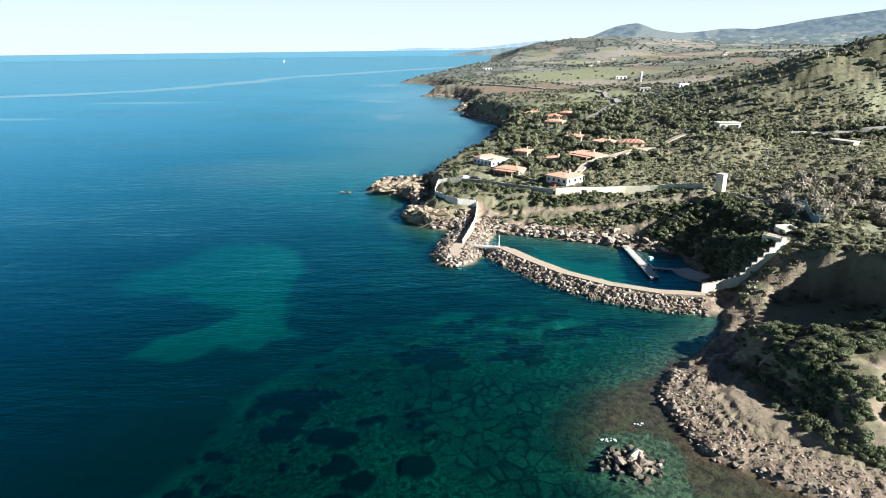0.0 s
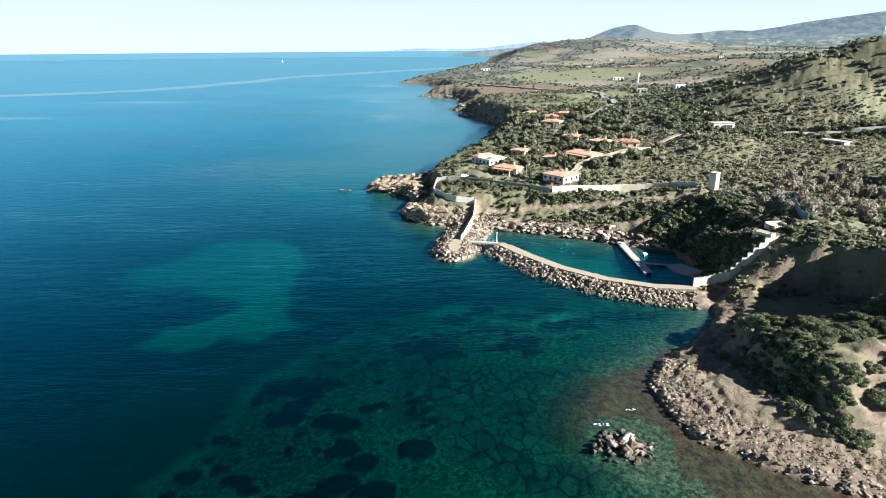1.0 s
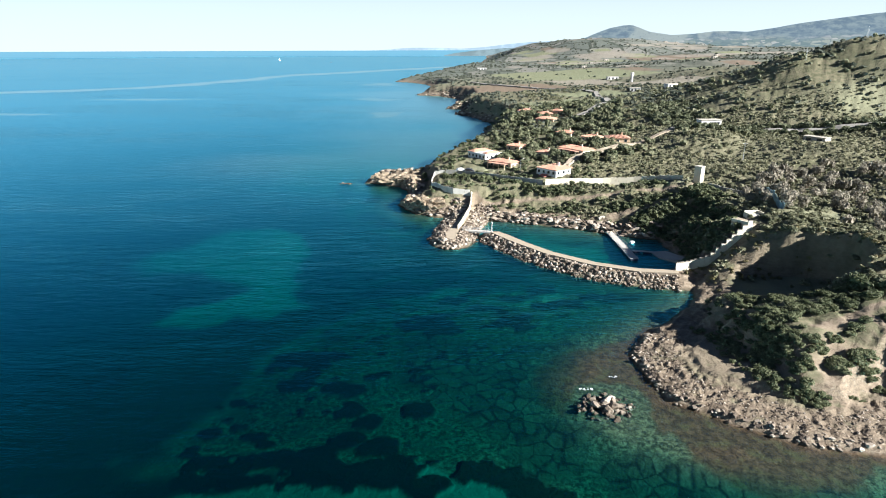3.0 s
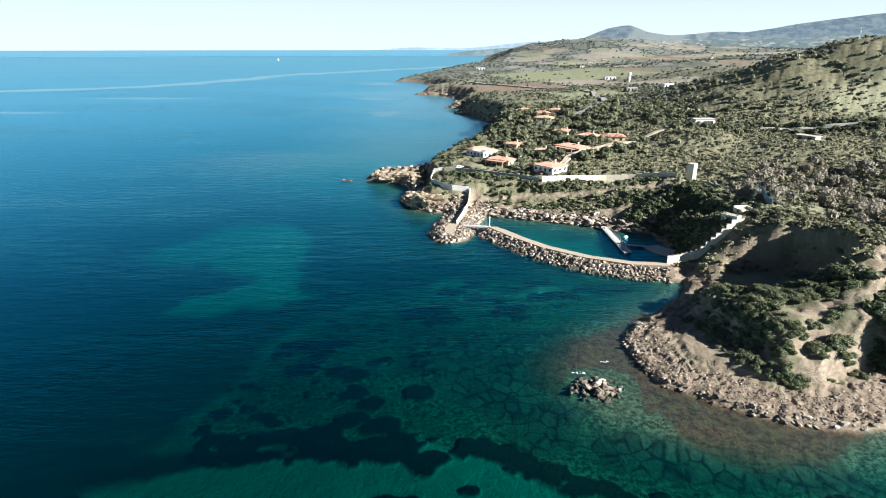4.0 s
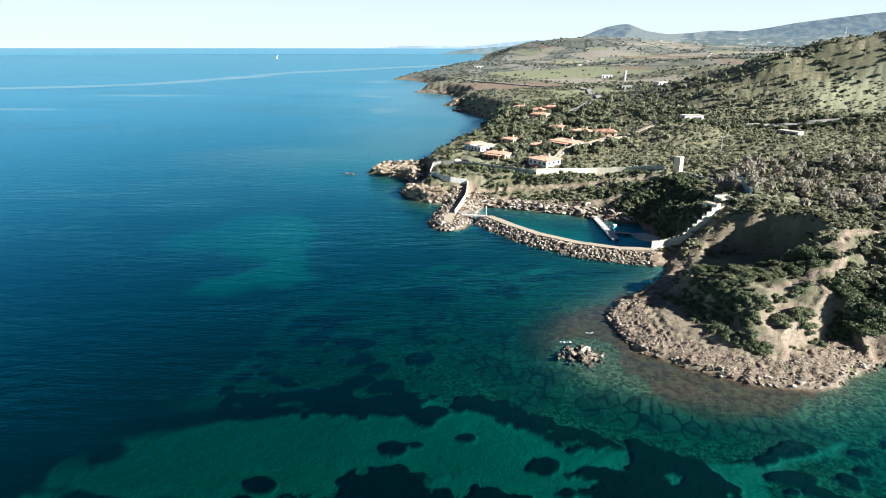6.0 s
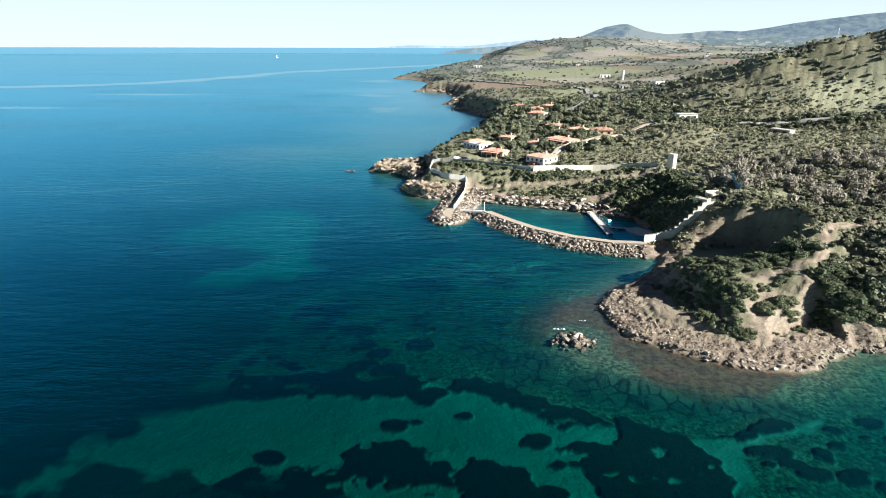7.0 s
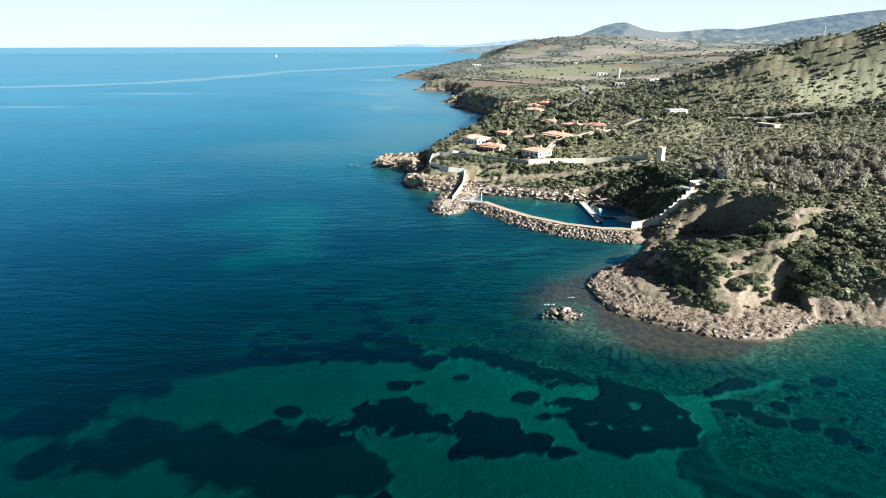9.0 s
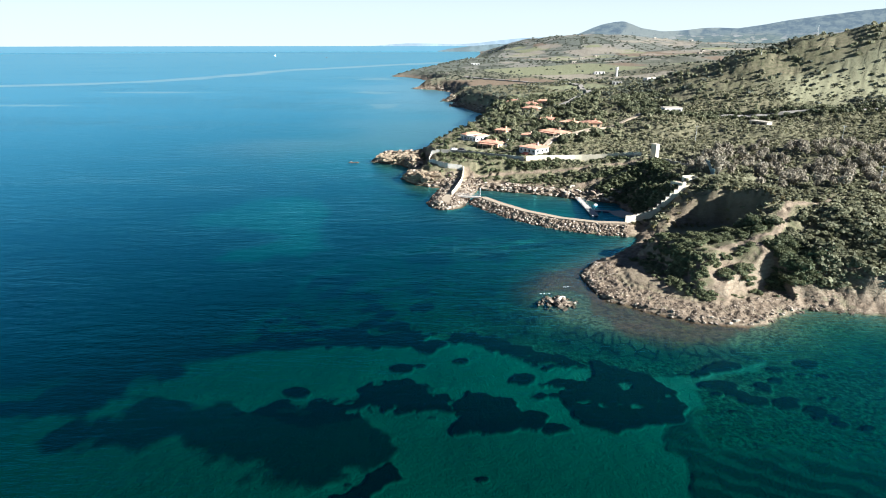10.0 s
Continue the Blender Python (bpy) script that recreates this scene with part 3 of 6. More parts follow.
def quads(name, co, faces, material, attrs=(), flat=False, tri=False):
    """A mesh object out of vertex and face arrays."""
    me = bpy.data.meshes.new(name)
    co, faces = np.asarray(co, np.float32), np.asarray(faces, np.int32)
    k = faces.shape[1]
    me.vertices.add(len(co))
    me.vertices.foreach_set("co", co.ravel())
    me.loops.add(faces.size)
    me.loops.foreach_set("vertex_index", faces.ravel())
    me.polygons.add(len(faces))
    me.polygons.foreach_set("loop_start", np.arange(0, faces.size, k, dtype=np.int32))
    me.polygons.foreach_set("loop_total", np.full(len(faces), k, np.int32))
    me.polygons.foreach_set("use_smooth", np.full(len(faces), not flat))
    for key, kind, values in attrs:
        a = me.attributes.new(key, kind, 'POINT')
        a.data.foreach_set("value" if kind == 'FLOAT' else "vector", np.asarray(values, np.float32).ravel())
    me.update(calc_edges=True)
    me.validate()
    me.materials.append(material)
    return new(name, me)


def rings(r0, r1, rows):
    return np.geomspace(r0, r1, rows)


def fan(az0, az1, cols, r):
    """A sheet of quads between two bearings, with a row of corners at each distance in r."""
    az = np.radians(np.linspace(az0, az1, cols))
    rr, aa = np.meshgrid(r, az, indexing="ij")
    idx = np.arange(len(r) * cols).reshape(len(r), cols)
    f = np.stack([idx[:-1, :-1], idx[:-1, 1:], idx[1:, 1:], idx[1:, :-1]], -1).reshape(-1, 4)
    return (EYE_X + rr * np.sin(aa)).ravel(), (EYE_Y + rr * np.cos(aa)).ravel(), f


# tracks worn into bare earth: x, y
TRACK_HEADLAND = [(113, 112), (104.6, 109.2), (99, 107.6), (94, 102.2), (90.2, 95.6), (87, 92.6), (83, 91.6), (77.7, 90), (73.7, 88.2), (69.4, 87.6)]
TRACK_FORK = [(80.5, 89.5), (81.8, 86), (81, 83), (78, 80)]
TRACK_RIM = [(59.8, 100.2), (64, 99.4), (67, 99)]
TRACK_SLOPE = [(89, 198), (86, 193.4), (76, 187), (67, 186.4), (56, 187)]
TRACK_BANK = [(9, 205), (29, 204), (48, 201.5), (60, 200.5), (72, 201), (84, 198)]
GARDEN_WALL = [(36.5, 210.0), (48.5, 211.6), (61, 213.2), (73, 211.2), (83, 206.5), (88.4, 203.0)]
GREY_WALL = [(-2, 237.5), (4, 236), (10.2, 232.2), (20.7, 222.7), (36.2, 210.2)]
POINT_FENCE = [(-2.4, 237.8), (-6.8, 238.4), (-8.0, 231), (-6.0, 218), (-3.5, 211.5), (1.2, 208.8), (8.0, 208.3)]
SCREEN = [(105, 184), (98.8, 164.5), (94.3, 147.5)]
# sandy flanks of the headland
FLANK_SOUTH = [(61, 69.5), (63, 75), (67, 81), (72, 85.5), (78, 83), (81, 78), (85, 73.5), (82, 70), (70, 68)]
FLANK_WEST = [(46, 82), (44, 95), (49, 106), (60, 102), (63, 93), (65, 82), (61, 74), (53, 77)]
LANE = [(48, 232), (52, 239), (60, 247), (71, 253), (85, 261), (98, 268.5), (106, 273)]
FAR_ROAD = [(78, 356), (90, 372), (106, 405), (117, 440), (123, 470), (130, 520), (138, 570)]
MAIN_ROAD = [(106, 276), (125, 271), (148, 266), (180, 257), (230, 250), (320, 238)]
# meadows and fields: middle x, y, half sizes, turn
LUSH = [(104, 147, 10, 4.5), (19, 240, 9, 5), (86, 203, 7, 3), (60, 330, 14, 16), (150, 480, 25, 40), (240, 288, 58, 24), (320, 300, 60, 26)]
BROWN = [(75, 720, 62, 70), (560, 1500, 90, 150)]
GREEN = [(190, 1000, 110, 130), (130, 560, 35, 25), (90, 480, 30, 30)]
TAN = [(175, 800, 40, 60), (760, 1560, 170, 90), (330, 1500, 50, 50), (420, 1700, 80, 70), (240, 700, 60, 40), (900, 3000, 60, 60)]
_f = np.random.default_rng(77)
for _k in range(120):     # small walled fields on the far rise
    (TAN, GREEN, BROWN, LUSH)[_k % 4 if _k % 8 else 0].append((_f.uniform(150, 900), _f.uniform(900, 2600), _f.uniform(16, 48), _f.uniform(20, 55)))
# sea bed, as outlines: light sand, dark weed beds, flat reef, brown weedy platform
SAND_WEST = [(-71, 112), (-61, 111), (-54.6, 111), (-52.5, 116), (-44.4, 114), (-42.5, 119), (-36.5, 121), (-42.8, 132), (-45.4, 163), (-51, 179), (-62.5, 188), (-77.4, 188), (-89.5, 166), (-96.4, 154), (-87, 143), (-72.4, 146), (-59, 137), (-54.4, 132), (-59, 127), (-67, 120)]
SAND_SOUTH = [(-85, 38), (-57, 44.4), (-53.4, 50), (-44.4, 54), (-32.6, 55.5), (-23.6, 59.7), (-12, 56.6), (-7, 62.7), (1.4, 59), (8.6, 55.4), (15.2, 50), (19.3, 46.7), (28.3, 46.3), (29, 39.5), (39.7, 43.2), (46.3, 43.2), (52.5, 45), (64, 47.5),
              (60, 45), (51.5, 42.4), (45.8, 38.6), (45.7, 33.7), (41.7, 29.7), (37.6, 26.6), (36.5, 22), (38.3, 18.7), (36, 11), (36, -30), (-95, -30)]
WEED_BEDS = [[(16.2, 36.7), (22.5, 39.5), (18.4, 40.7), (21.5, 42.7), (27.4, 42.3), (29.7, 45.2), (29, 49.4), (32.7, 47.9), (37.8, 44), (40.3, 40), (41.6, 34.9), (42.8, 32.6), (39, 29.3), (34.5, 27.3), (27.8, 27), (25, 28), (23.6, 32.2), (20.6, 35)],
             [(1.1, 37.2), (8.5, 37.6), (12, 34.8), (13, 32.2), (16.5, 31.3), (17.7, 28.5), (15.4, 27.3), (12.2, 28.5), (8.6, 26.9), (4.8, 27.2), (1.5, 28), (2.5, 31.3), (1, 32.5)],
             [(-36, 32.5), (-30, 35.8), (-24, 37), (-18.7, 36.8), (-14.7, 37.9), (-14.6, 41.4), (-10.9, 43), (-7.7, 43.9), (-3.2, 41.4), (-2.6, 38.5), (1.1, 37.2), (1.5, 32.5), (-3, 32), (-9, 33), (-14.3, 34), (-17.4, 31.4), (-20, 29.7), (-28.6, 30.2)],
             [(-17, 11.4), (-12.8, 15), (-8.7, 17.8), (-8, 15.6), (-10.8, 12.6), (-12, 9.7), (-18.4, 9)],
             [(2, 58.6), (8.6, 55.5), (16.2, 49), (19.8, 46), (29, 47), (24.5, 50.2), (20.3, 53.3), (13.6, 57.5), (7.6, 60.4), (2.6, 61.2)],
             [(-41, 56.4), (-32, 54), (-28, 58), (-12, 56.5), (-7.5, 56), (-3.5, 54.5), (-1, 57), (-7.5, 61.8), (-12.6, 62.3), (-24.5, 65), (-39.5, 62.8)],
             [(44.7, 43.3), (52, 46.5), (57.5, 46), (48.8, 42.7)],
             [(-14, 112), (-7.7, 116), (0.4, 117), (10, 118), (21, 118), (23.7, 115), (20.4, 110), (13, 107), (6.8, 109), (-2.2, 108), (-9.7, 107)],
             [(-42, 96.7), (-35.6, 99), (-28.7, 100), (-23.6, 99.2), (-26, 94.5), (-27.4, 92), (-27, 86), (-31, 84), (-36.4, 89.6)]]
# wide beds in deeper water, thinning out at their edges
WEED_DEEP = [[(-36.4, 33), (-24, 36), (-19.7, 30), (-13.6, 28.5), (-9.4, 25.4), (-9, 21.8), (-11.5, 18.4), (-14.6, 15.8), (-19.5, 14.6), (-24.8, 15.4), (-28.7, 17), (-34.8, 19.7), (-38.8, 23), (-46, 25), (-55, 24), (-63, 22.4), (-69, 25), (-65, 30), (-59.7, 33), (-53.5, 37), (-49, 36), (-42.7, 33.5)],
             [(-110, 30), (-77, 37.7), (-76.7, 48), (-56.6, 49), (-52.8, 47), (-60, 44), (-57, 37.7), (-64.4, 32.3)]]
REEF_FLAT = [(-50, 58), (-44, 74), (-40, 92), (-32, 103), (-22, 120), (0, 130), (30, 133), (56, 124), (62, 112), (90, 60), (95, 20), (42, 20), (45, 38), (32, 43), (18, 49), (-10, 58)]
PLATFORM = [(16, 89), (18, 92), (25, 95), (32, 98), (40, 101), (44, 106), (52, 100), (52, 85), (60, 70), (74, 64), (63, 58.3), (57, 54.3), (46.6, 54.7), (41, 57.3), (37.6, 60.5), (36, 66), (30, 65), (33, 69), (35, 76), (32.5, 83), (27, 81.5), (22.2, 78), (19.6, 74.2), (17.5, 78)]
CRACKED = [(-9.5, 104), (-11, 92), (-6, 82), (3, 72), (7.5, 66), (8.3, 56), (19.6, 56), (22, 69), (16, 75), (17, 92), (30, 100), (9, 104)]
CRACKED_SOUTH = [(20, 60), (30, 63), (40, 57), (60, 54), (64, 48), (40, 50), (24, 54)]
# single dark weed heads: x, y, radius
WEED_HEADS = [(14.9, 42.7, 1.8), (19, 27.6, 1.5), (-28.2, 39, 1.7), (3, 50, 0.9), (5.5, 15.6, 0.9), (-8.5, 47.8, 1.9), (-5, 48.4, 1.2), (52.9, 39.6, 1.9), (55.4, 34.8, 1.8), (59.9, 39.6, 1.7), (63, 41.6, 1.3), (54, 36.6, 1.5), (61.5, 33.7, 1.6),
              (63.3, 35, 1.4), (65.4, 31.8, 1.8), (67.3, 30, 1.2), (67.5, 28, 0.9), (72.4, 47.5, 1.8), (50.3, 39.6, 1.5), (-38.9, 79, 1.2), (-35.9, 77.8, 1.2), (-35.9, 71.8, 1.5), (-33.2, 69.3, 1.9), (-40.7, 69.5, 1.3), (-30.6, 67, 1.3), (-30.5, 84, 1.7), (-27.6, 93, 2.7),
              (-24.3, 96.4, 1.9), (-18.8, 82.8, 2.1), (-17.5, 76.2, 2.4), (-14, 72.8, 2.5), (-16.5, 68.7, 2.2), (-17.9, 67.2, 1.6), (-11.3, 66, 2.5), (-5.6, 76, 2.4), (-6.8, 75, 1.2), (-15, 87.7, 1.1), (-12.5, 88.8, 1.3), (-6.8, 89.4, 1.3), (-28.7, 85.6, 2.6), (-22.6, 84.7, 1.9), (-41.6, 64, 1.2),
              (-39.4, 62.7, 1.2), (-31.9, 85.6, 1.7), (-28.5, 89.3, 2.2), (-8.2, 61.3, 2.6), (-27.8, 63.7, 1.8), (-20.9, 64.5, 2)]
# smaller light sand patches: middle x, y, half sizes, turn in degrees
SAND = [(38, 160, 17, 10, -42), (56, 152, 9, 8, 0), (10.2, 123, 5, 2.6, 0), (0.4, 131, 5, 3.0, 0), (-8, 109, 1.3, 1, 0), (-3.6, 115, 3, 1.2, 0), (22.5, 125, 5, 2, 20), (-5.4, 129, 2.5, 2, 0)]


def ellipse_mask(x, y, items, warp=0.0, soft=0.3):
    m = np.zeros(np.shape(x))
    for it in items:
        a = radians(it[4]) if len(it) > 4 else 0.0
        dx, dy = x - it[0], y - it[1]
        u, v = dx * math.cos(a) + dy * math.sin(a), -dx * math.sin(a) + dy * math.cos(a)
        e = np.hypot(u / it[2], v / it[3])
        m = np.maximum(m, smooth(1 + soft, 1 - soft, e + warp))
    return m


def poly_mask(x, y, pts, warp, soft):
    d, _ = line_distance(x, y, pts + pts[:1])
    return smooth(-soft, soft, np.where(inside(x, y, pts), d, -d) + warp)


def field_mask(x, y, items):
    m = np.zeros(np.shape(x))
    wob = (fbm(x, y, 40, 61, 2) - 0.5) * 0.3
    for cx, cy, a, b in items:
        e = np.maximum(np.abs((x - cx) / a + 0.25 * (y - cy) / b), np.abs((y - cy) / b - 0.15 * (x - cx) / a))
        m = np.maximum(m, smooth(1.06, 0.94, e + wob))
    return m


def track_mask(x, y, line, half):
    d, _ = line_distance(x, y, line)
    return smooth(half * 1.25, half * 0.7, d + (fbm(x, y, 2.5, 63, 3) - 0.5) * half * 1.2)


def covers(x, y, h, sd, slope):
    bare = np.maximum.reduce([track_mask(x, y, TRACK_HEADLAND, 1.15), track_mask(x, y, TRACK_FORK, 0.9), track_mask(x, y, TRACK_RIM, 0.5), track_mask(x, y, TRACK_SLOPE, 1.7),
                              track_mask(x, y, TRACK_BANK, 1.1), track_mask(x, y, BREAKWATER, 4.0), track_mask(x, y, PIER, 4.0)])
    steep = smooth(0.45, 0.8, slope)
    near_sea = smooth(26, 6, sd)
    bare = np.maximum(bare, steep * near_sea * smooth(0.53, 0.62, fbm(x, y, 5, 65, 3) + 0.05 * (x < 74) * (x > 62) - 0.06 * (x > 76)) * 0.9 * (1 - 0.85 * (y > 188) * (y < 216)))
    patch = smooth(0.30, 0.48, fbm(x, y, 3, 66, 4))
    bare = np.maximum(bare, poly_mask(x, y, FLANK_SOUTH, (fbm(x, y, 5, 64, 3) - 0.5) * 5, 1.0) * (0.55 + 0.45 * patch))
    bare = np.maximum(bare, poly_mask(x, y, FLANK_WEST, (fbm(x, y, 5, 64, 3) - 0.5) * 4, 1.0) * 0.8)
    bare *= 1 - 0.9 * ((x > 64) & (x < 92) & (y > 142) & (y < 192))
    cx, cy, rx, ry = BOWL
    inner = smooth(1.25, 0.9, np.hypot((x - cx) / rx, (y - cy) / ry))
    cut = inner * smooth(0.5, 0.9, slope) * smooth(72, 80, x)
    bare = np.maximum(bare, 0.35 * cut)
    rock = np.maximum(smooth(11, 7, sd + (fbm(x, y, 6, 67, 3) - 0.5) * 5) * smooth(4.5, 2.5, h), steep * smooth(12, 3, sd) * smooth(7, 3, h))
    rock = np.maximum(rock, 0.75 * steep * smooth(24, 14, sd) * (y < 188))
    rock = np.maximum(rock, smooth(300, 420, y) * smooth(22, 6, sd) * smooth(0.25, 0.5, slope) * smooth(0.47, 0.56, fbm(x, y, 28, 68, 3)))
    rock = np.maximum(rock, 0.3 * cut)
    cape = np.exp(-((x + 22) / 15) ** 4 - ((y - 240) / 36) ** 4)
    rock = np.maximum(rock, cape * smooth(0.3, 0.5, fbm(x, y, 9, 69, 3)))
    lush = np.maximum(ellipse_mask(x, y, LUSH, (fbm(x, y, 7, 71, 3) - 0.5) * 0.7), 0.6 * inner * smooth(0.6, 0.3, slope))
    o = -sd
    warp = (fbm(x, y, 9, 73, 5) - 0.5) * 1.5
    fine = fbm(x, y, 5, 75, 5) - 0.5
    ragged = (fbm(x, y, 2.2, 76, 3) - 0.5) * 2.2
    sand = np.where(y < 140, 0.6, 1.0) * ellipse_mask(x, y, SAND, warp * 1.3 + ragged * 0.3, 0.45)
    sand = np.maximum(sand, poly_mask(x, y, SAND_WEST, warp * 4 + fine * 4, 1.5 + 2.5 * smooth(-60, -95, x)))
    sand = np.maximum(sand, poly_mask(x, y, SAND_SOUTH, warp * 1.5 + ragged, 0.6 + 6 * smooth(-35, -80, x)))
    sand = np.maximum(sand, ellipse_mask(x, y, [(-55, 320, 50, 60, 0), (-50, 440, 75, 90, 0), (-60, 580, 80, 100, 0), (-90, 760, 90, 120, 0)], warp * 0.5, 0.6))
    ripple = smooth(0.0, 0.8, np.sin((0.55 * x + y) * 1.5 + fine * 9)) * ellipse_mask(x, y, [(58, 12, 20, 15, 0)], warp, 0.4)
    sand = np.maximum(sand, 0.35 * ripple)
    weed = np.zeros(np.shape(x))
    gaps = 1 - 0.85 * smooth(0.57, 0.64, fbm(x * 0.7, y, 3.0, 78, 4) + np.where(y > 75, 0.07, -0.12))
    for bed in WEED_BEDS:
        weed = np.maximum(weed, poly_mask(x, y, bed, fine * 5 + ragged * 1.4 + np.where(y > 75, -0.4, 0.5), 0.3) * gaps)
    for bed in WEED_DEEP:
        weed = np.maximum(weed, 0.88 * poly_mask(x, y, bed, fine * 11 + ragged + warp * 2, 1.6))
    heads = list(WEED_HEADS)
    rnd = np.random.default_rng(31)
    for _ in range(60):
        heads.append((rnd.uniform(-44, 0), rnd.uniform(58, 102), rnd.uniform(0.25, 0.8)))
    for _ in range(12):
        heads.append((rnd.uniform(46, 74), rnd.uniform(26, 46), rnd.uniform(0.4, 1.0)))
    for hx, hy, hr in heads:
        near = (np.abs(x - hx) < 3 * hr + 2) & (np.abs(y - hy) < 3 * hr + 2)
        weed[near] = np.maximum(weed[near], smooth(1.15, 0.85, np.hypot((x[near] - hx) / 1.4, y[near] - hy) / hr + fine[near] * 1.5 + ragged[near] * 0.3))
    flat_reef = np.maximum(poly_mask(x, y, REEF_FLAT, warp * 8, 3), smooth(26, 18, o + warp * 8))
    reef = flat_reef * (1 - sand)
    patchy = smooth(0.55, 0.59, fbm(x, y * 1.4, 8, 77, 4)) * smooth(8, 14, o) * smooth(100, 106, y) * 0.9
    thin = smooth(0.48, 0.6, fbm(x, y * 1.3, 9, 83, 4)) * smooth(100, 108, y) * smooth(172, 150, y) * smooth(-30, -8, x)
    open_weed = (1 - flat_reef) * (0.70 + 0.28 * fbm(x, y, 30, 79, 3)) * (1 - sand) * (1 - 0.55 * thin)
    reef = np.maximum(reef, 0.8 * thin * (1 - sand))
    weed = np.maximum(weed, np.maximum(open_weed, patchy * (1 - sand)))
    plat = poly_mask(x, y, PLATFORM, (fbm(x, y, 6, 81, 4) - 0.5) * 7, 0.8) * (1 - 0.7 * ellipse_mask(x, y, [(31, 75, 4.5, 4, 0)], fine, 0.3))
    slabs = np.maximum(poly_mask(x, y, CRACKED, warp * 5, 2.5), poly_mask(x, y, CRACKED_SOUTH, warp * 4, 2))
    return (np.stack([bare, rock, lush], -1), np.stack([weed, reef, plat], -1),
            np.stack([field_mask(x, y, BROWN), field_mask(x, y, GREEN), np.where(h < 0, slabs, field_mask(x, y, TAN))], -1))


AZ0, AZ1 = -41, 44
R_GRID = np.r_[rings(52, 330, 540), rings(330, 4950, 230)[1:]]
COLS, ROWS = 660, len(R_GRID)
gx, gy, gf = fan(AZ0, AZ1, COLS, R_GRID)
gh, gs = land(gx, gy)
H2, X2, Y2 = gh.reshape(ROWS, COLS), gx.reshape(ROWS, COLS), gy.reshape(ROWS, COLS)
dr = np.gradient(H2, axis=0) / np.maximum(np.hypot(np.gradient(X2, axis=0), np.gradient(Y2, axis=0)), 1e-3)
dc = np.gradient(H2, axis=1) / np.maximum(np.hypot(np.gradient(X2, axis=1), np.gradient(Y2, axis=1)), 1e-3)
SLOPE = np.hypot(dr, dc).ravel()
m_cover, m_bed, m_crop = covers(gx, gy, gh, gs, SLOPE)
gh = gh + 0.35 * m_bed[:, 0] * (gh < -1) + 0.8 * (1 - m_bed[:, 0]) * (1 - m_bed[:, 1]) * (gh < -1.6) * (gy > 90) * (gy < 260)
# the coarse rest of the sheet, under and behind the way in
rest = [fan(AZ0, AZ1, COLS, rings(0.5, 52, 12)), fan(AZ1, AZ0 + 360, 110, rings(0.5, 52, 12)), fan(AZ1, AZ0 + 360, 110, rings(52, 4950, 90))]
qx, qy = np.concatenate([r[0] for r in rest]), np.concatenate([r[1] for r in rest])
qf = np.vstack([r[2] + k for r, k in zip(rest, (0, len(rest[0][0]), len(rest[0][0]) + len(rest[1][0])))])
qh, qs = land(qx, qy)
q_cover, q_bed, q_crop = covers(qx, qy, qh, qs, np.full(len(qx), 0.1))
qh = qh + 0.35 * q_bed[:, 0] * (qh < -1)
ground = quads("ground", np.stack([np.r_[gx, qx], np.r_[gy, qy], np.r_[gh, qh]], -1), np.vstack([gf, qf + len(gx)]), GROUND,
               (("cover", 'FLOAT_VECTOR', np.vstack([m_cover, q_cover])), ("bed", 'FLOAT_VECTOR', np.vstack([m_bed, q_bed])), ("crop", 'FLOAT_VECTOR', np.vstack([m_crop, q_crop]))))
tagged(ground, "scrubby green coastal land, bare rock and sea bed", "ground", kind="structure")

R_LOG, A_STEP = np.log(R_GRID), (AZ1 - AZ0) / (COLS - 1)


def on_grid(table, x, y):
    """Look up a value of the ground sheet at x, y."""
    x, y = np.asarray(x, float), np.asarray(y, float)
    r = np.clip(np.interp(np.log(np.hypot(x - EYE_X, y - EYE_Y)), R_LOG, np.arange(ROWS)), 0, ROWS - 1.001)
    a = np.clip((np.degrees(np.arctan2(x - EYE_X, y - EYE_Y)) - AZ0) / A_STEP, 0, COLS - 1.001)
    i, j = r.astype(int), a.astype(int)
    u, v = r - i, a - j
    return (table[i, j] * (1 - u) + table[i + 1, j] * u) * (1 - v) + (table[i, j + 1] * (1 - u) + table[i + 1, j + 1] * u) * v


HT = gh.reshape(ROWS, COLS)


def gz(x, y):
    return float(on_grid(HT, x, y))


# long calm slick far out, and thin smooth patches
SLICK = [(-1500, 560), (-900, 760), (-647, 856), (-565, 897), (-491, 955), (-452, 1035), (-417, 1129), (-375, 1373), (-276, 1541), (-151, 1754), (12, 2032)]
SLICK_PATCHES = [(-371, 731, 62, 14, 0), (-116, 1040, 30, 30, 40), (-85, 725, 34, 22, -50), (-60, 560, 12, 30, 0), (-430, 560, 40, 9, 0), (-600, 640, 60, 10, 4)]


def slick_mask(x, y):
    d, k = line_distance(x, y, SLICK)
    thin = d / (8 + 0.016 * y) + (fbm(x, y, 60, 121, 3) - 0.5) * 1.6
    # band along the far shore, added so its water reflects paler
    lee = 0.5 * smooth(240, 340, y) * smooth(1300, 800, y) * smooth(150, 20, -coast_distance(x, y) + (fbm(x, y, 90, 125, 3) - 0.5) * 120)
    return np.maximum.reduce([lee, smooth(1.5, 0.3, thin), 0.75 * ellipse_mask(x, y, SLICK_PATCHES, (fbm(x, y * 3, 40, 123, 3) - 0.5) * 1.6, 0.5)])


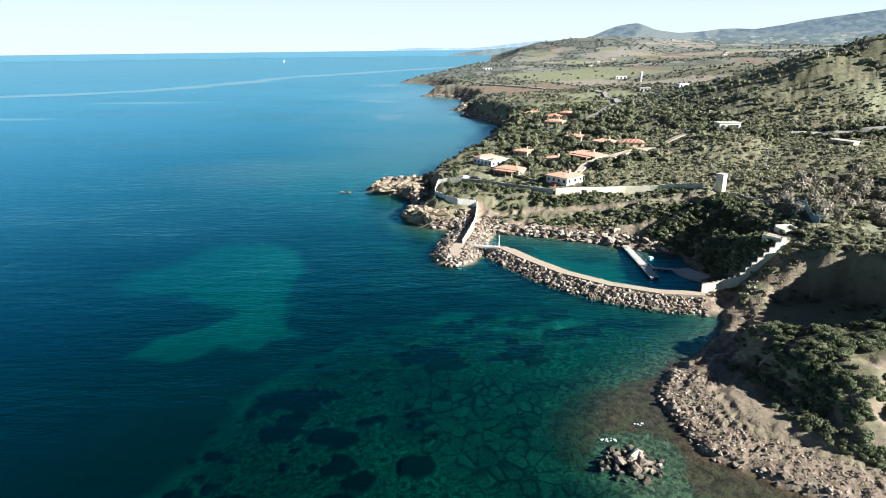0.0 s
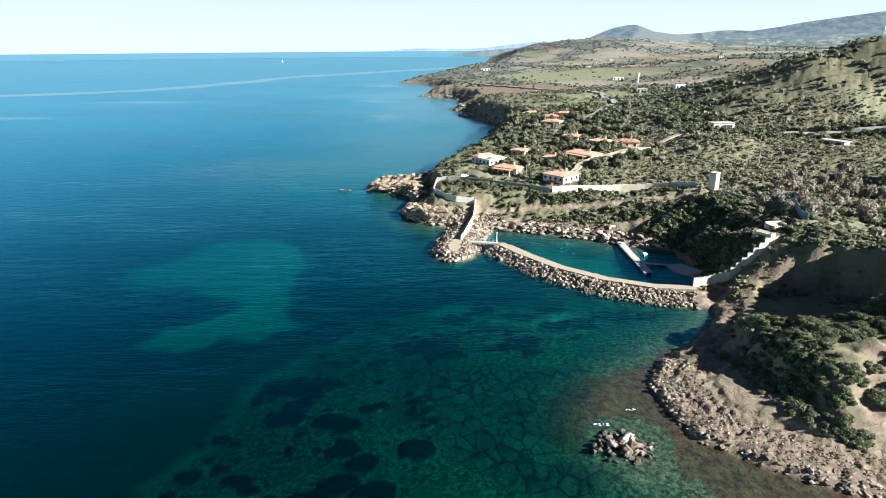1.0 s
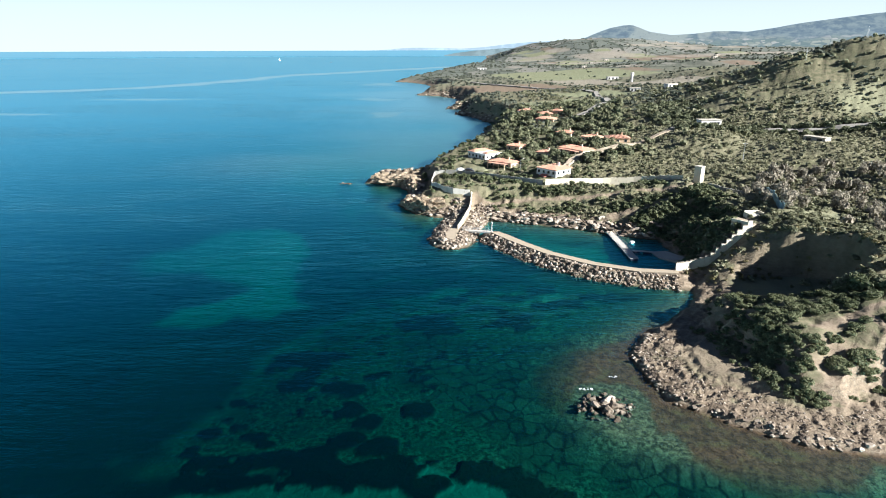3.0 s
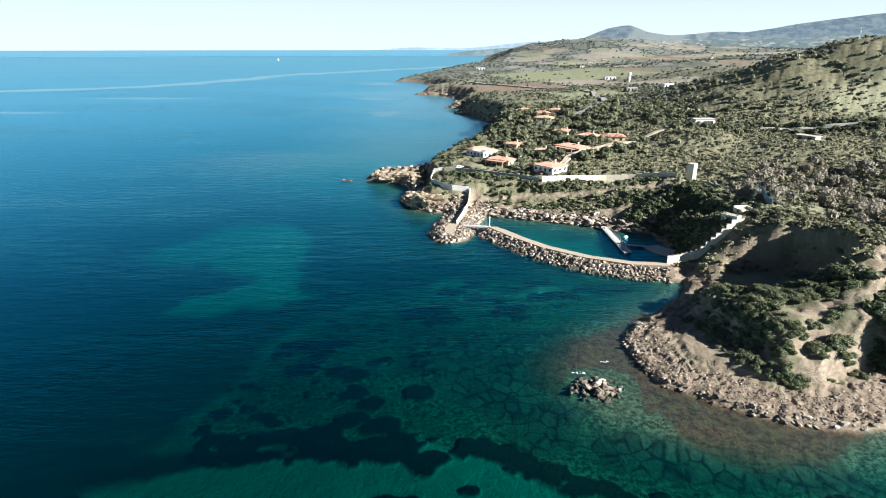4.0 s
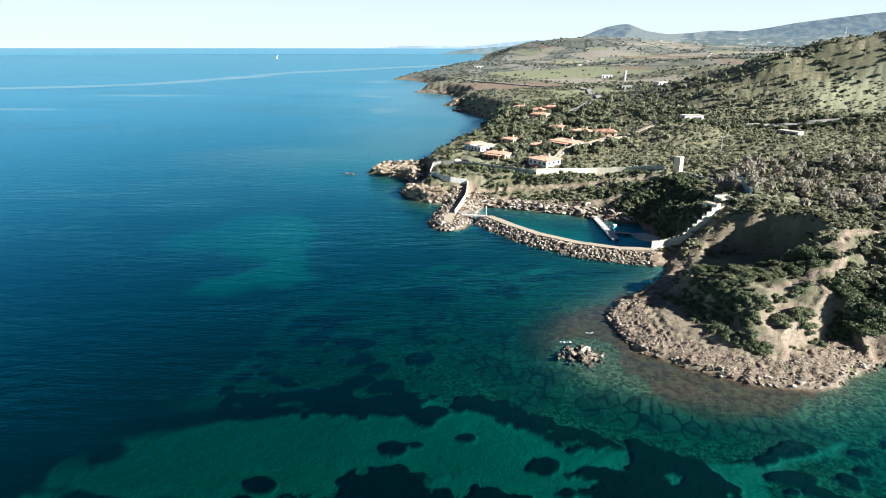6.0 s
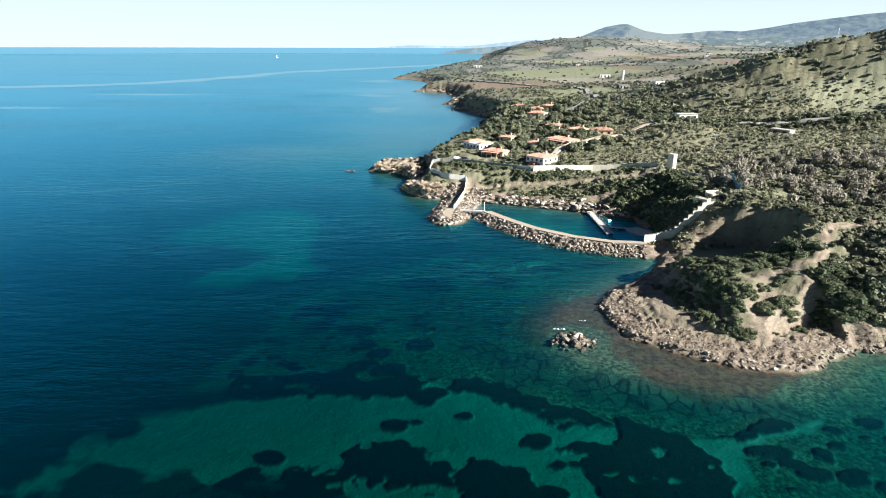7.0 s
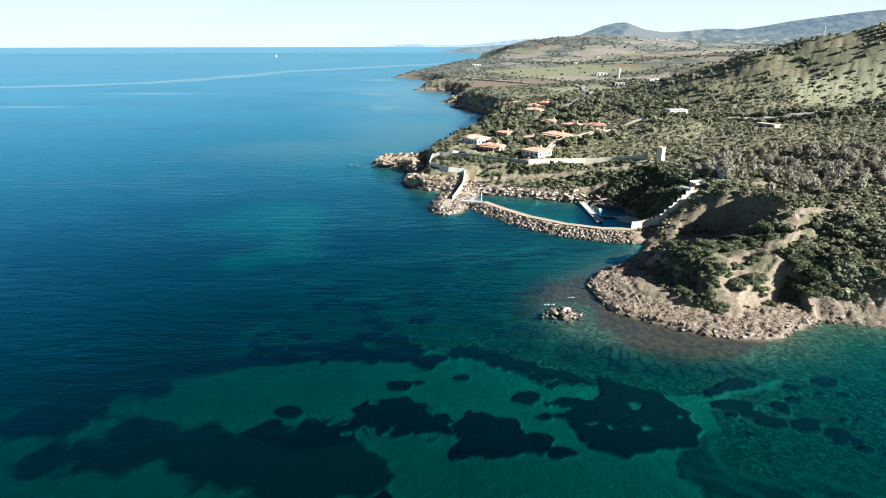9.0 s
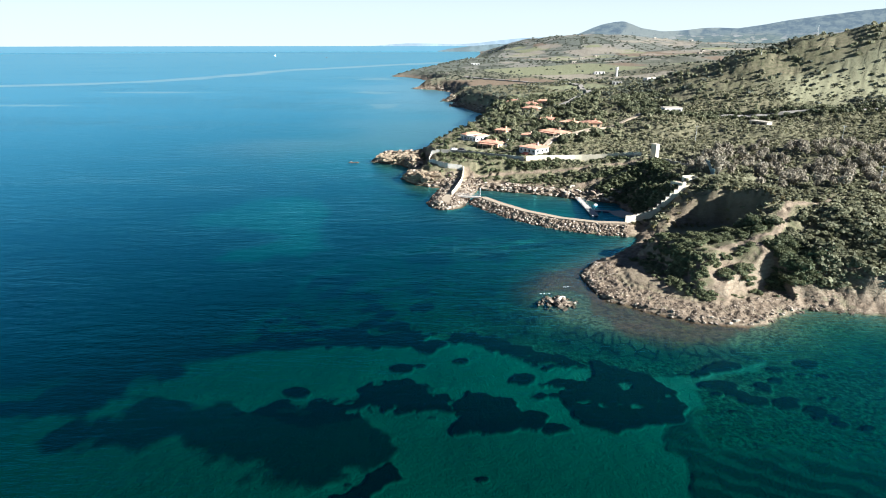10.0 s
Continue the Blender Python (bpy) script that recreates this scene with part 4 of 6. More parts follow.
# the sea: a fine fan in front and a coarse one behind, one sheet
sx, sy, sf = fan(AZ0, AZ1, 300, rings(52, 4950, 330))
s_depth = np.maximum(-on_grid(HT, sx, sy), 0)
keep = (on_grid(HT, sx, sy)[sf] < 1.2).any(axis=1)
near_sea = [fan(AZ0, AZ1, 300, rings(0.5, 52, 5)), fan(AZ1, AZ0 + 360, 110, rings(0.5, 52, 5)), fan(AZ1, AZ0 + 360, 110, rings(52, 4950, 90))]
bx2, by2 = np.concatenate([r[0] for r in near_sea]), np.concatenate([r[1] for r in near_sea])
bf2 = np.vstack([r[2] + k for r, k in zip(near_sea, (0, len(near_sea[0][0]), len(near_sea[0][0]) + len(near_sea[1][0])))])
b_depth = -land(bx2, by2)[0]
bf2 = bf2[(b_depth[bf2] > -1.2).any(axis=1)]
sea = quads("sea", np.stack([np.r_[sx, bx2], np.r_[sy, by2], np.zeros(len(sx) + len(bx2))], -1),
            np.vstack([sf[keep], bf2 + len(sx)]), SEA,
            (("depth", 'FLOAT', np.r_[s_depth, np.maximum(b_depth, 0)]), ("slick", 'FLOAT', slick_mask(np.r_[sx, bx2], np.r_[sy, by2]))))
tagged(sea, "calm clear blue-green sea over sand and weed", "sea", kind="structure")

# ---- plants ----
RNG = np.random.default_rng(7)


def cube_sphere():
    """24 quads on a unit ball."""
    verts, faces = {}, []

    def vid(p):
        return verts.setdefault(p, len(verts))
    for axis in range(3):
        for sign in (-1, 1):
            for i in (-1, 0):
                for j in (-1, 0):
                    ring = []
                    for a, b in ((i, j), (i + 1, j), (i + 1, j + 1), (i, j + 1)):
                        p = [0, 0, 0]
                        p[axis], p[(axis + 1) % 3], p[(axis + 2) % 3] = sign, a, b
                        ring.append(vid(tuple(p)))
                    faces.append(ring if sign > 0 else ring[::-1])
    co = np.array(list(verts), float)
    return co / np.linalg.norm(co, axis=1)[:, None], np.array(faces)


BALL_V, BALL_F = cube_sphere()


def leaf_cloud(rng, centres, radii, count, size, droop=0.0):
    """Small leaf clumps, as tilted quads, over a set of lumps."""
    k = rng.choice(len(centres), count, p=radii ** 2 / np.sum(radii ** 2))
    n = rng.normal(size=(count, 3))
    n[:, 2] = np.abs(n[:, 2]) * 1.0 - 0.25
    n /= np.linalg.norm(n, axis=1)[:, None]
    p = centres[k] + n * radii[k][:, None] * rng.uniform(0.85, 1.12, (count, 1))
    tilt = n + rng.normal(scale=0.45, size=(count, 3))
    tilt /= np.linalg.norm(tilt, axis=1)[:, None]
    side = np.cross(tilt, rng.normal(size=(count, 3)))
    side /= np.linalg.norm(side, axis=1)[:, None]
    up = np.cross(tilt, side)
    s = size * rng.uniform(0.6, 1.3, (count, 1))
    v = np.stack([p - side * s - up * s * 0.7, p + side * s * 0.8 - up * s, p + side * s + up * s * 0.8, p - side * s * 0.9 + up * s], 1).reshape(-1, 3)
    return v, np.arange(count * 4).reshape(-1, 4)


CUBE_V = np.array([(a, b, c) for a in (-1, 1) for b in (-1, 1) for c in (-1, 1)], float) / math.sqrt(3) * 1.1
CUBE_F = np.array([(0, 1, 3, 2), (4, 6, 7, 5), (0, 4, 5, 1), (2, 3, 7, 6), (0, 2, 6, 4), (1, 5, 7, 3)])


def clump(seed, lumps, leaves, size, tall=1.0, spread=0.55, core=0.86):
    """A lumpy bush about 1 m in radius: inner bodies and leaf clumps over them, and a tone."""
    rng = np.random.default_rng(seed)
    ang = rng.uniform(0, 2 * np.pi, lumps)
    rad = spread * np.sqrt(rng.uniform(0.05, 1, lumps))
    rr = rng.uniform(0.38, 0.62, lumps)
    c = np.stack([rad * np.cos(ang), rad * np.sin(ang), rr * 0.7 + rng.uniform(0, 0.45, lumps) * tall], -1)
    v, f, n = [], [], 0
    for k in range(lumps):
        b = CUBE_V * rng.uniform(0.85, 1.12, (len(CUBE_V), 1)) * rr[k] * core + c[k]
        v.append(b)
        f.append(CUBE_F + n)
        n += len(b)
    if leaves:
        lv, lf = leaf_cloud(rng, c, rr, leaves, size)
        v.append(lv)
        f.append(lf + n)
    v = np.vstack(v)
    v[:, 2] *= tall
    return v, np.vstack(f)


HI = [clump(100 + k, 6, 200, 0.105, core=0.8) for k in range(6)]
MID = [clump(200 + k, 3, 44, 0.19, core=0.85) for k in range(6)]
LOW = [clump(300 + k, 2, 12, 0.30, core=1.0) for k in range(5)]
TINY = [clump(350 + k, 1, 9, 0.36, core=1.0, spread=0.2) for k in range(6)]
TREE_HI = [clump(400 + k, 7, 170, 0.12, 1.25, 0.6) for k in range(4)]
TREE_MID = [clump(500 + k, 3, 55, 0.17, 1.3, 0.5) for k in range(5)]
TWIGS = [clump(600 + k, 6, 150, 0.10, 1.5, 0.5, core=0.6) for k in range(4)]


def joined(name, variants, x, y, z, size, tone, material, squash=0.85):
    """Many plants as one mesh."""
    rng = np.random.default_rng(len(x) + len(name))
    which, turn = rng.integers(0, len(variants), len(x)), rng.uniform(0, 2 * np.pi, len(x))
    allv, allf, allt, base = [], [], [], 0
    for k, (v, f) in enumerate(variants):
        idx = np.nonzero(which == k)[0]
        if not len(idx):
            continue
        c, s = np.cos(turn[idx])[:, None], np.sin(turn[idx])[:, None]
        stretch = rng.uniform(0.8, 1.25, (len(idx), 1))
        px = (v[None, :, 0] * c - v[None, :, 1] * s) * size[idx, None] * stretch + x[idx, None]
        py = (v[None, :, 0] * s + v[None, :, 1] * c) * size[idx, None] / stretch + y[idx, None]
        pz = v[None, :, 2] * size[idx, None] * squash * rng.uniform(0.8, 1.2, (len(idx), 1)) + z[idx, None] - 0.12 * size[idx, None]
        allv.append(np.stack([px, py, pz], -1).reshape(-1, 3))
        allf.append((f[None] + (np.arange(len(idx)) * len(v))[:, None, None]).reshape(-1, 4) + base)
        allt.append(np.repeat(tone[idx], len(v)))
        base += len(idx) * len(v)
    return quads(name, np.vstack(allv), np.vstack(allf), material, (("tone", 'FLOAT', np.concatenate(allt)),), flat=True)


SD = gs.reshape(ROWS, COLS)
BARE, ROCK, LSH = (m_cover[:, k].reshape(ROWS, COLS) for k in range(3))
CROP = m_crop.max(axis=1).reshape(ROWS, COLS)
# plots kept free of plants: x, y, radius
CLEAR = [(15, 261, 9.5), (21, 242, 7.5), (41, 222, 8), (56, 252.5, 8.5), (68, 273, 6), (79, 268, 6.5), (32, 277, 4.5), (43, 255, 4.5), (61, 301, 5), (58, 355, 7), (60, 378, 7), (54, 418, 7), (125, 279, 7), (91, 201, 3.5),
         (81, 142, 4.2), (88, 149, 3), (157, 243, 6), (5, 238, 5)]


def spots(count, x0, x1, y0, y1, seed):
    rng = np.random.default_rng(seed)
    x, y = rng.uniform(x0, x1, count), rng.uniform(y0, y1, count)
    a = np.degrees(np.arctan2(x - EYE_X, y - EYE_Y))
    ok = (a < 44) & (a > -30)
    return x[ok], y[ok], rng


WALLS_SEEN = ((GARDEN_WALL, 1.6), (GREY_WALL, 1.2), (POINT_FENCE, 1.6), (SCREEN, 1.6))


def free(x, y, margin=0.0):
    ok = (on_grid(HT, x, y) > 2.0) & (on_grid(BARE, x, y) < 0.45) & (on_grid(CROP, x, y) < 0.4)
    for cx, cy, r in CLEAR:
        ok &= np.hypot(x - cx, y - cy) > r + margin
    for line, half in ((LANE, 2.0), (FAR_ROAD, 4), (MAIN_ROAD, 3.5), (TRACK_HEADLAND, 1.0), (TRACK_SLOPE, 2.2), (TRACK_BANK, 1.6), (TRACK_FORK, 1.2)):
        ok &= line_distance(x, y, line)[0] > half + margin
    ok &= line_distance(x, y + 1.2, TRACK_HEADLAND)[0] > 1.1 + margin
    for line, half in WALLS_SEEN:
        ok &= line_distance(x, y + 1.4, line)[0] > half + margin
    for line, half in ((LANE, 1.4), (FAR_ROAD, 4.0), (TRACK_SLOPE, 2.0)):
        ok &= line_distance(x, y + half, line)[0] > half + margin
    return ok


# clumps on the headland: middle x, y, half sizes, count, smallest and largest radius
HEAD_CLUMPS = [(55, 88, 1.4, 6, 26, 0.4, 1.0), (54.5, 96, 1.6, 3, 14, 0.4, 0.9), (55.6, 80.5, 1.2, 2.4, 10, 0.4, 0.9), (53, 101, 1.6, 2, 8, 0.4, 0.9), (84, 80.5, 2.5, 2, 20, 0.8, 1.6), (88, 78.5, 2.5, 2.2, 24, 0.9, 1.7), (93, 78, 3, 2.6, 26, 0.9, 1.8), (86.5, 86, 3.4, 3, 36, 0.8, 1.6), (98, 79, 3, 3, 26, 0.9, 1.8), (58.6, 85, 1.5, 4, 22, 0.7, 1.3), (57.6, 80.5, 1.5, 2.5, 14, 0.6, 1.2), (56.6, 90.5, 1.2, 4, 16, 0.5, 1.1), (58.4, 77, 2, 1.4, 12, 0.6, 1.2),
               (60.3, 83.6, 1.2, 3.0, 16, 0.5, 1.0), (62, 79.6, 1.3, 2.4, 13, 0.5, 1.1), (60.4, 74.6, 2.0, 1.3, 13, 0.6, 1.2), (63.6, 73, 1.7, 1.0, 10, 0.6, 1.2), (69.6, 79, 1.8, 1.8, 16, 0.7, 1.5), (74.8, 80, 2.6, 1.8, 22, 0.7, 1.6), (67.4, 82.5, 1.4, 2.0, 10, 0.5, 1.1), (76.4, 76.6, 1.6, 0.9, 7, 0.5, 1.0),
               (71.4, 84.6, 1.6, 0.9, 9, 0.4, 0.9), (75.8, 86.4, 1.6, 1.2, 10, 0.6, 1.1), (79, 87.6, 1.4, 0.9, 7, 0.5, 1.0), (62.6, 89.5, 2.2, 4.2, 34, 0.6, 1.2), (61, 95.5, 1.8, 2.8, 18, 0.6, 1.2), (60.2, 90, 2.2, 6.0, 60, 0.5, 1.2), (62.6, 84.5, 1.8, 3.0, 26, 0.6, 1.2), (58.5, 98.5, 2.4, 3.4, 24, 0.5, 1.1), (62, 101.5, 2.2, 2.0, 14, 0.5, 1.0), (64.6, 79.6, 1.2, 2.4, 10, 0.5, 1.0), (65.6, 92.5, 2.4, 3.2, 26, 0.7, 1.3), (57.5, 93, 1.5, 4, 7, 0.4, 0.8),
               (66.5, 96.4, 4.6, 2.2, 30, 0.5, 1.0), (71.5, 101.5, 5.5, 2.2, 44, 0.6, 1.1), (64, 103.4, 3.0, 1.5, 15, 0.5, 1.0), (72.5, 94.6, 4.2, 2.6, 34, 0.6, 1.2), (78.5, 94.5, 3.2, 2.6, 24, 0.6, 1.2), (79.5, 99.5, 3.5, 2.6, 26, 0.6, 1.2), (66, 86, 1.2, 2.0, 7, 0.4, 0.9), (70, 74.5, 2.5, 1.5, 4, 0.3, 0.6), (82, 74.5, 3, 1.2, 5, 0.3, 0.7), (80.5, 79.5, 1.2, 1.2, 5, 0.5, 1.0)]
# near scrub, taken for the headland, the cove and the plain behind
x, y, rng = spots(90000, 35, 250, 62, 300, 11)
h, sd_ = on_grid(HT, x, y), on_grid(SD, x, y)
dens = 0.34 + 0.66 * smooth(0.38, 0.52, fbm(x, y, 8, 91, 3))
dens *= 1 - 0.85 * on_grid(LSH, x, y)
dens *= smooth(3.5, 7.0, sd_ + 3 * (fbm(x, y, 6, 93, 2) - 0.5)) * (1 - 0.6 * on_grid(ROCK, x, y))
dens = np.where((x > 81) & (y < 92), np.maximum(dens, 0.85) * smooth(5, 8, sd_), dens)
dens = np.where((x < 81.5) & (y < 104), 0.0, dens)
dens = np.where((y > 194) & (y < 211) & (x < 84), np.maximum(dens, 0.5), dens)
bowl_e = np.hypot((x - BOWL[0]) / BOWL[2], (y - BOWL[1]) / BOWL[3])
dens *= np.where(bowl_e < 1.0, 0.3, 1.0)
dens = np.where((x > 66) & (x < 90) & (y > 142) & (y < 200), np.maximum(dens, 0.9) * smooth(0.5, 2.5, sd_), dens)
dens *= np.where(y > 215, 0.85, np.where(y > 140, 0.62, np.where((x > 80) & (y < 116), 0.8, 0.5)))
keep = free(x, y, 0.3) & (rng.uniform(size=len(x)) < dens * 0.62)
x, y = x[keep], y[keep]
size = rng.uniform(0.5, 1.45, len(x)) ** 1.3 * np.where((x > 78) & (y < 100), 1.5, 1.0) * np.where(y > 160, 0.8, 1.0) * np.where(y > 215, 0.85, 1.0) * np.where((bowl_e[keep] < 1.35) & (y < 112), 0.75, 1.0)
for cx, cy, rx, ry, count, lo, hi in HEAD_CLUMPS:
    a, r = rng.uniform(0, 2 * np.pi, count), np.sqrt(rng.uniform(0, 1, count))
    x, y, size = np.r_[x, cx + rx * r * np.cos(a)], np.r_[y, cy + ry * r * np.sin(a)], np.r_[size, rng.uniform(lo, hi, count)]
h = on_grid(HT, x, y)
tone = np.clip(0.15 + 0.9 * fbm(x, y, 14, 95, 3) + rng.normal(scale=0.16, size=len(x)) - 0.25 * ((x > 80) & (y < 100)), 0, 1)
rank = np.argsort(np.hypot(x - 64, y - 83))
own, near, rest = rank[:300], rank[300:900], rank[900:]
tagged(joined("maquis_scrub", HI, x[near], y[near], h[near], size[near], tone[near], SHRUB, 0.75), "dense olive-green coastal scrub on the headland and round the cove", "scrub", kind="stuff")
mid, back = rest[:3200], rest[3200:]
tagged(joined("plain_scrub", MID, x[mid], y[mid], h[mid], size[mid], tone[mid], PLAIN_LEAF, 0.72), "patchy olive-green scrub over the coastal plain", "scrub", kind="stuff")
tagged(joined("back_scrub", TINY, x[back], y[back], h[back], size[back], tone[back], PLAIN_LEAF, 0.66), "fine grey-green scrub far back on the plain", "scrub", kind="stuff")


def mesh_of(name, v, f, material, tone=0.5, flat=True):
    ob = quads(name, v, f, material, (("tone", 'FLOAT', np.full(len(v), tone)),), flat=flat)
    return ob


def stem_mesh(seed, height, thick, lean=0.5, count=4):
    """Tapered stems that fan out from one foot."""
    rng = np.random.default_rng(seed)
    vs, fs, n = [], [], 0
    for k in range(count):
        a = rng.uniform(0, 2 * np.pi)
        foot = np.array([0, 0, -0.25])
        tip = np.array([math.cos(a) * lean, math.sin(a) * lean, height * rng.uniform(0.8, 1.1)])
        for q in range(3):
            c = foot + (tip - foot) * q / 2 + np.array([0, 0, 0.06 * (q == 1)])
            r = thick * (1 - 0.35 * q)
            vs.append([c + r * np.array([math.cos(b), math.sin(b), 0]) for b in np.linspace(0, 2 * np.pi, 5)[:-1]])
        for q in range(2):
            for b in range(4):
                fs.append([n + q * 4 + b, n + q * 4 + (b + 1) % 4, n + (q + 1) * 4 + (b + 1) % 4, n + (q + 1) * 4 + b])
        n += 12
    return np.vstack(vs), np.array(fs)


def part_of(ob, parent, label=""):
    ob.parent = parent
    return tagged(ob, label) if label else ob


shrub_kinds = []
for k in range(6):
    root = new("shrub")
    for tone_k in (0.2 + 0.12 * k,):
        part_of(mesh_of("crown", *HI[k], SHRUB, tone_k), root)
    part_of(mesh_of("stem", *stem_mesh(k, 0.6, 0.06), BARK), root)
    tagged(root, ("dark green rounded shrub on the headland", "olive-green rounded shrub on the headland slope")[k > 2], "shrub", "shrubs of the headland")
    shrub_kinds.append(root)
for q, i in enumerate(own):
    kind = shrub_kinds[int(np.clip(tone[i] * 6, 0, 5))]
    turn = rng.uniform(0, 360)
    m = pose(x[i], y[i], h[i] - 0.1 * size[i], 0, 0, turn) @ Matrix.Diagonal((size[i], size[i] * rng.uniform(0.8, 1.2), size[i] * rng.uniform(0.75, 1.05), 1))
    made = copy_thing(kind, pose(0, 0, 0))
    made.matrix_basis = m
for root in shrub_kinds:
    for o in (*root.children, root):
        bpy.data.objects.remove(o)

# dry tufts on the slope below the stepped wall and round the hollow's rim
x, y, rng = spots(700, 63, 100, 104, 139, 14)
e = np.hypot((x - BOWL[0]) / BOWL[2], (y - BOWL[1]) / BOWL[3])
k = ((e > 0.9) & (e < 1.25) | (x < 84) & (y > 126)) & (line_distance(x, y, STAIR)[0] > 0.9) & (on_grid(HT, x, y) > 1.8) & (rng.uniform(size=len(x)) < 0.62) & (line_distance(x, y, TRACK_RIM)[0] > 1.2) & (line_distance(x, y, TRACK_HEADLAND)[0] > 1.9)
x, y = x[k], y[k]
tagged(joined("dry_tufts", MID, x, y, on_grid(HT, x, y), rng.uniform(0.35, 0.95, len(x)), rng.uniform(0.3, 1.0, len(x)), DRY), "dry olive and tan bushes round the hollow", "scrub", kind="stuff")

# dark bushes on the cove's steep bank
x, y, rng = spots(1100, 62, 92, 141, 192, 18)
k = (on_grid(SD, x, y) > 1.2) & (on_grid(HT, x, y) > 0.7) & (on_grid(HT, x, y) < 13) & (line_distance(x, y, STAIR)[0] > 2.2) & (line_distance(x, y, TRACK_SLOPE)[0] > 2.0)
x, y = x[k], y[k]
tagged(joined("cove_thicket", MID, x, y, on_grid(HT, x, y), rng.uniform(0.9, 1.7, len(x)), rng.uniform(0.0, 0.5, len(x)), SHRUB), "dark green thicket on the cove's steep bank", "thicket", kind="stuff")

# leafless grey trees behind the hollow
x, y, rng = spots(5000, 88, 230, 118, 235, 13)
e = np.hypot((x - 143) / 52, (y - 164) / 38)
keep = free(x, y, 0.5) & (on_grid(LSH, x, y) < 0.4) & (fbm(x, y, 20, 97, 2) + 0.25 * (1 - e) > 0.52) & (e < 1.15) & (rng.uniform(size=len(x)) < 0.10)
gxs, gys = np.r_[x[keep], 97, 99, 95.5, 101, 103, 98], np.r_[y[keep], 152, 156, 160, 160, 166, 168]
ghs = on_grid(HT, gxs, gys)
gsz = np.r_[rng.uniform(1.5, 2.5, keep.sum()), 1.9, 2.1, 1.7, 2.0, 2.2, 1.8]
order = np.argsort(np.hypot(gxs - 95, gys - 140))
twig_kinds = []
for k in range(4):
    root = new("bare_tree")
    part_of(mesh_of("crown", *TWIGS[k], GREY_TWIG, 0.3 + 0.15 * k), root)
    part_of(mesh_of("trunk", *stem_mesh(50 + k, 0.9, 0.07, 0.35, 5), BARK), root)
    tagged(root, "leafless grey-brown tree standing in scrub", "tree", "leafless trees behind the hollow")
    twig_kinds.append(root)
for i in order[:160]:
    made = copy_thing(twig_kinds[int(rng.integers(0, 4))], pose(0, 0, 0))
    made.matrix_basis = pose(gxs[i], gys[i], ghs[i], 0, 0, rng.uniform(0, 360)) @ Matrix.Diagonal((gsz[i], gsz[i], gsz[i] * 0.85, 1))
for root in twig_kinds:
    for o in (*root.children, root):
        bpy.data.objects.remove(o)
if len(order) > 160:
    r = order[160:]
    tagged(joined("bare_wood", TWIGS, gxs[r], gys[r], ghs[r], gsz[r], rng.uniform(0.2, 0.9, len(r)), GREY_TWIG), "leafless grey-brown thicket on the plain", "thicket", kind="stuff")

# dark trees among the houses
x, y, rng = spots(2600, 4, 120, 236, 440, 15)
band = smooth(46, 26, np.abs(x - (28 + 0.14 * (y - 240) + 20)))
keep = free(x, y, 0.4) & (on_grid(SD, x, y) > 7) & (rng.uniform(size=len(x)) < band * (0.14 + 0.30 * smooth(0.42, 0.58, fbm(x, y, 22, 99, 2))))
tx, ty = x[keep], y[keep]
th, ts = on_grid(HT, tx, ty), rng.uniform(1.3, 2.9, keep.sum())
tree_kinds = []
for k in range(4):
    root = new("tree")
    part_of(mesh_of("crown", *TREE_HI[k], DARK_LEAF, 0.25 + 0.18 * k), root)
    part_of(mesh_of("trunk", *stem_mesh(70 + k, 1.0, 0.08, 0.25, 4), BARK), root)
    tagged(root, "dark green round-crowned tree between the houses", "tree", "trees round the houses")
    tree_kinds.append(root)
order = np.argsort(ty)
for i in order[:220]:
    made = copy_thing(tree_kinds[int(rng.integers(0, 4))], pose(0, 0, 0))
    made.matrix_basis = pose(tx[i], ty[i], th[i], 0, 0, rng.uniform(0, 360)) @ Matrix.Diagonal((ts[i] * 1.1, ts[i] * 1.1, ts[i] * rng.uniform(0.62, 0.85), 1))
for root in tree_kinds:
    for o in (*root.children, root):
        bpy.data.objects.remove(o)
if len(order) > 220:
    r = order[220:]
    tagged(joined("far_grove", TREE_MID, tx[r], ty[r], th[r], ts[r], rng.uniform(0.1, 0.8, len(r)), DARK_LEAF), "dark green trees round far houses", "grove", kind="stuff")

# scrub on the left shore bank and slopes by the houses
x, y, rng = spots(7000, -30, 60, 196, 480, 17)
dens = 0.15 + 0.6 * smooth(0.42, 0.56, fbm(x, y, 9, 101, 3))
dens *= smooth(4, 9, on_grid(SD, x, y)) * (1 - 0.8 * on_grid(LSH, x, y)) * (1 - 0.7 * on_grid(ROCK, x, y))
dens = np.where((y < 212) & (x > 4), np.maximum(dens, 0.6) * smooth(3, 6, on_grid(SD, x, y)), dens)
keep = free(x, y, 0.4) & (rng.uniform(size=len(x)) < dens * 0.5)
x, y = x[keep], y[keep]
tagged(joined("shore_scrub", MID, x, y, on_grid(HT, x, y), rng.uniform(0.7, 1.7, len(x)), np.clip(0.1 + 0.8 * fbm(x, y, 14, 103, 3), 0, 1), SHRUB), "green scrub on the bank above the pool", "scrub", kind="stuff")

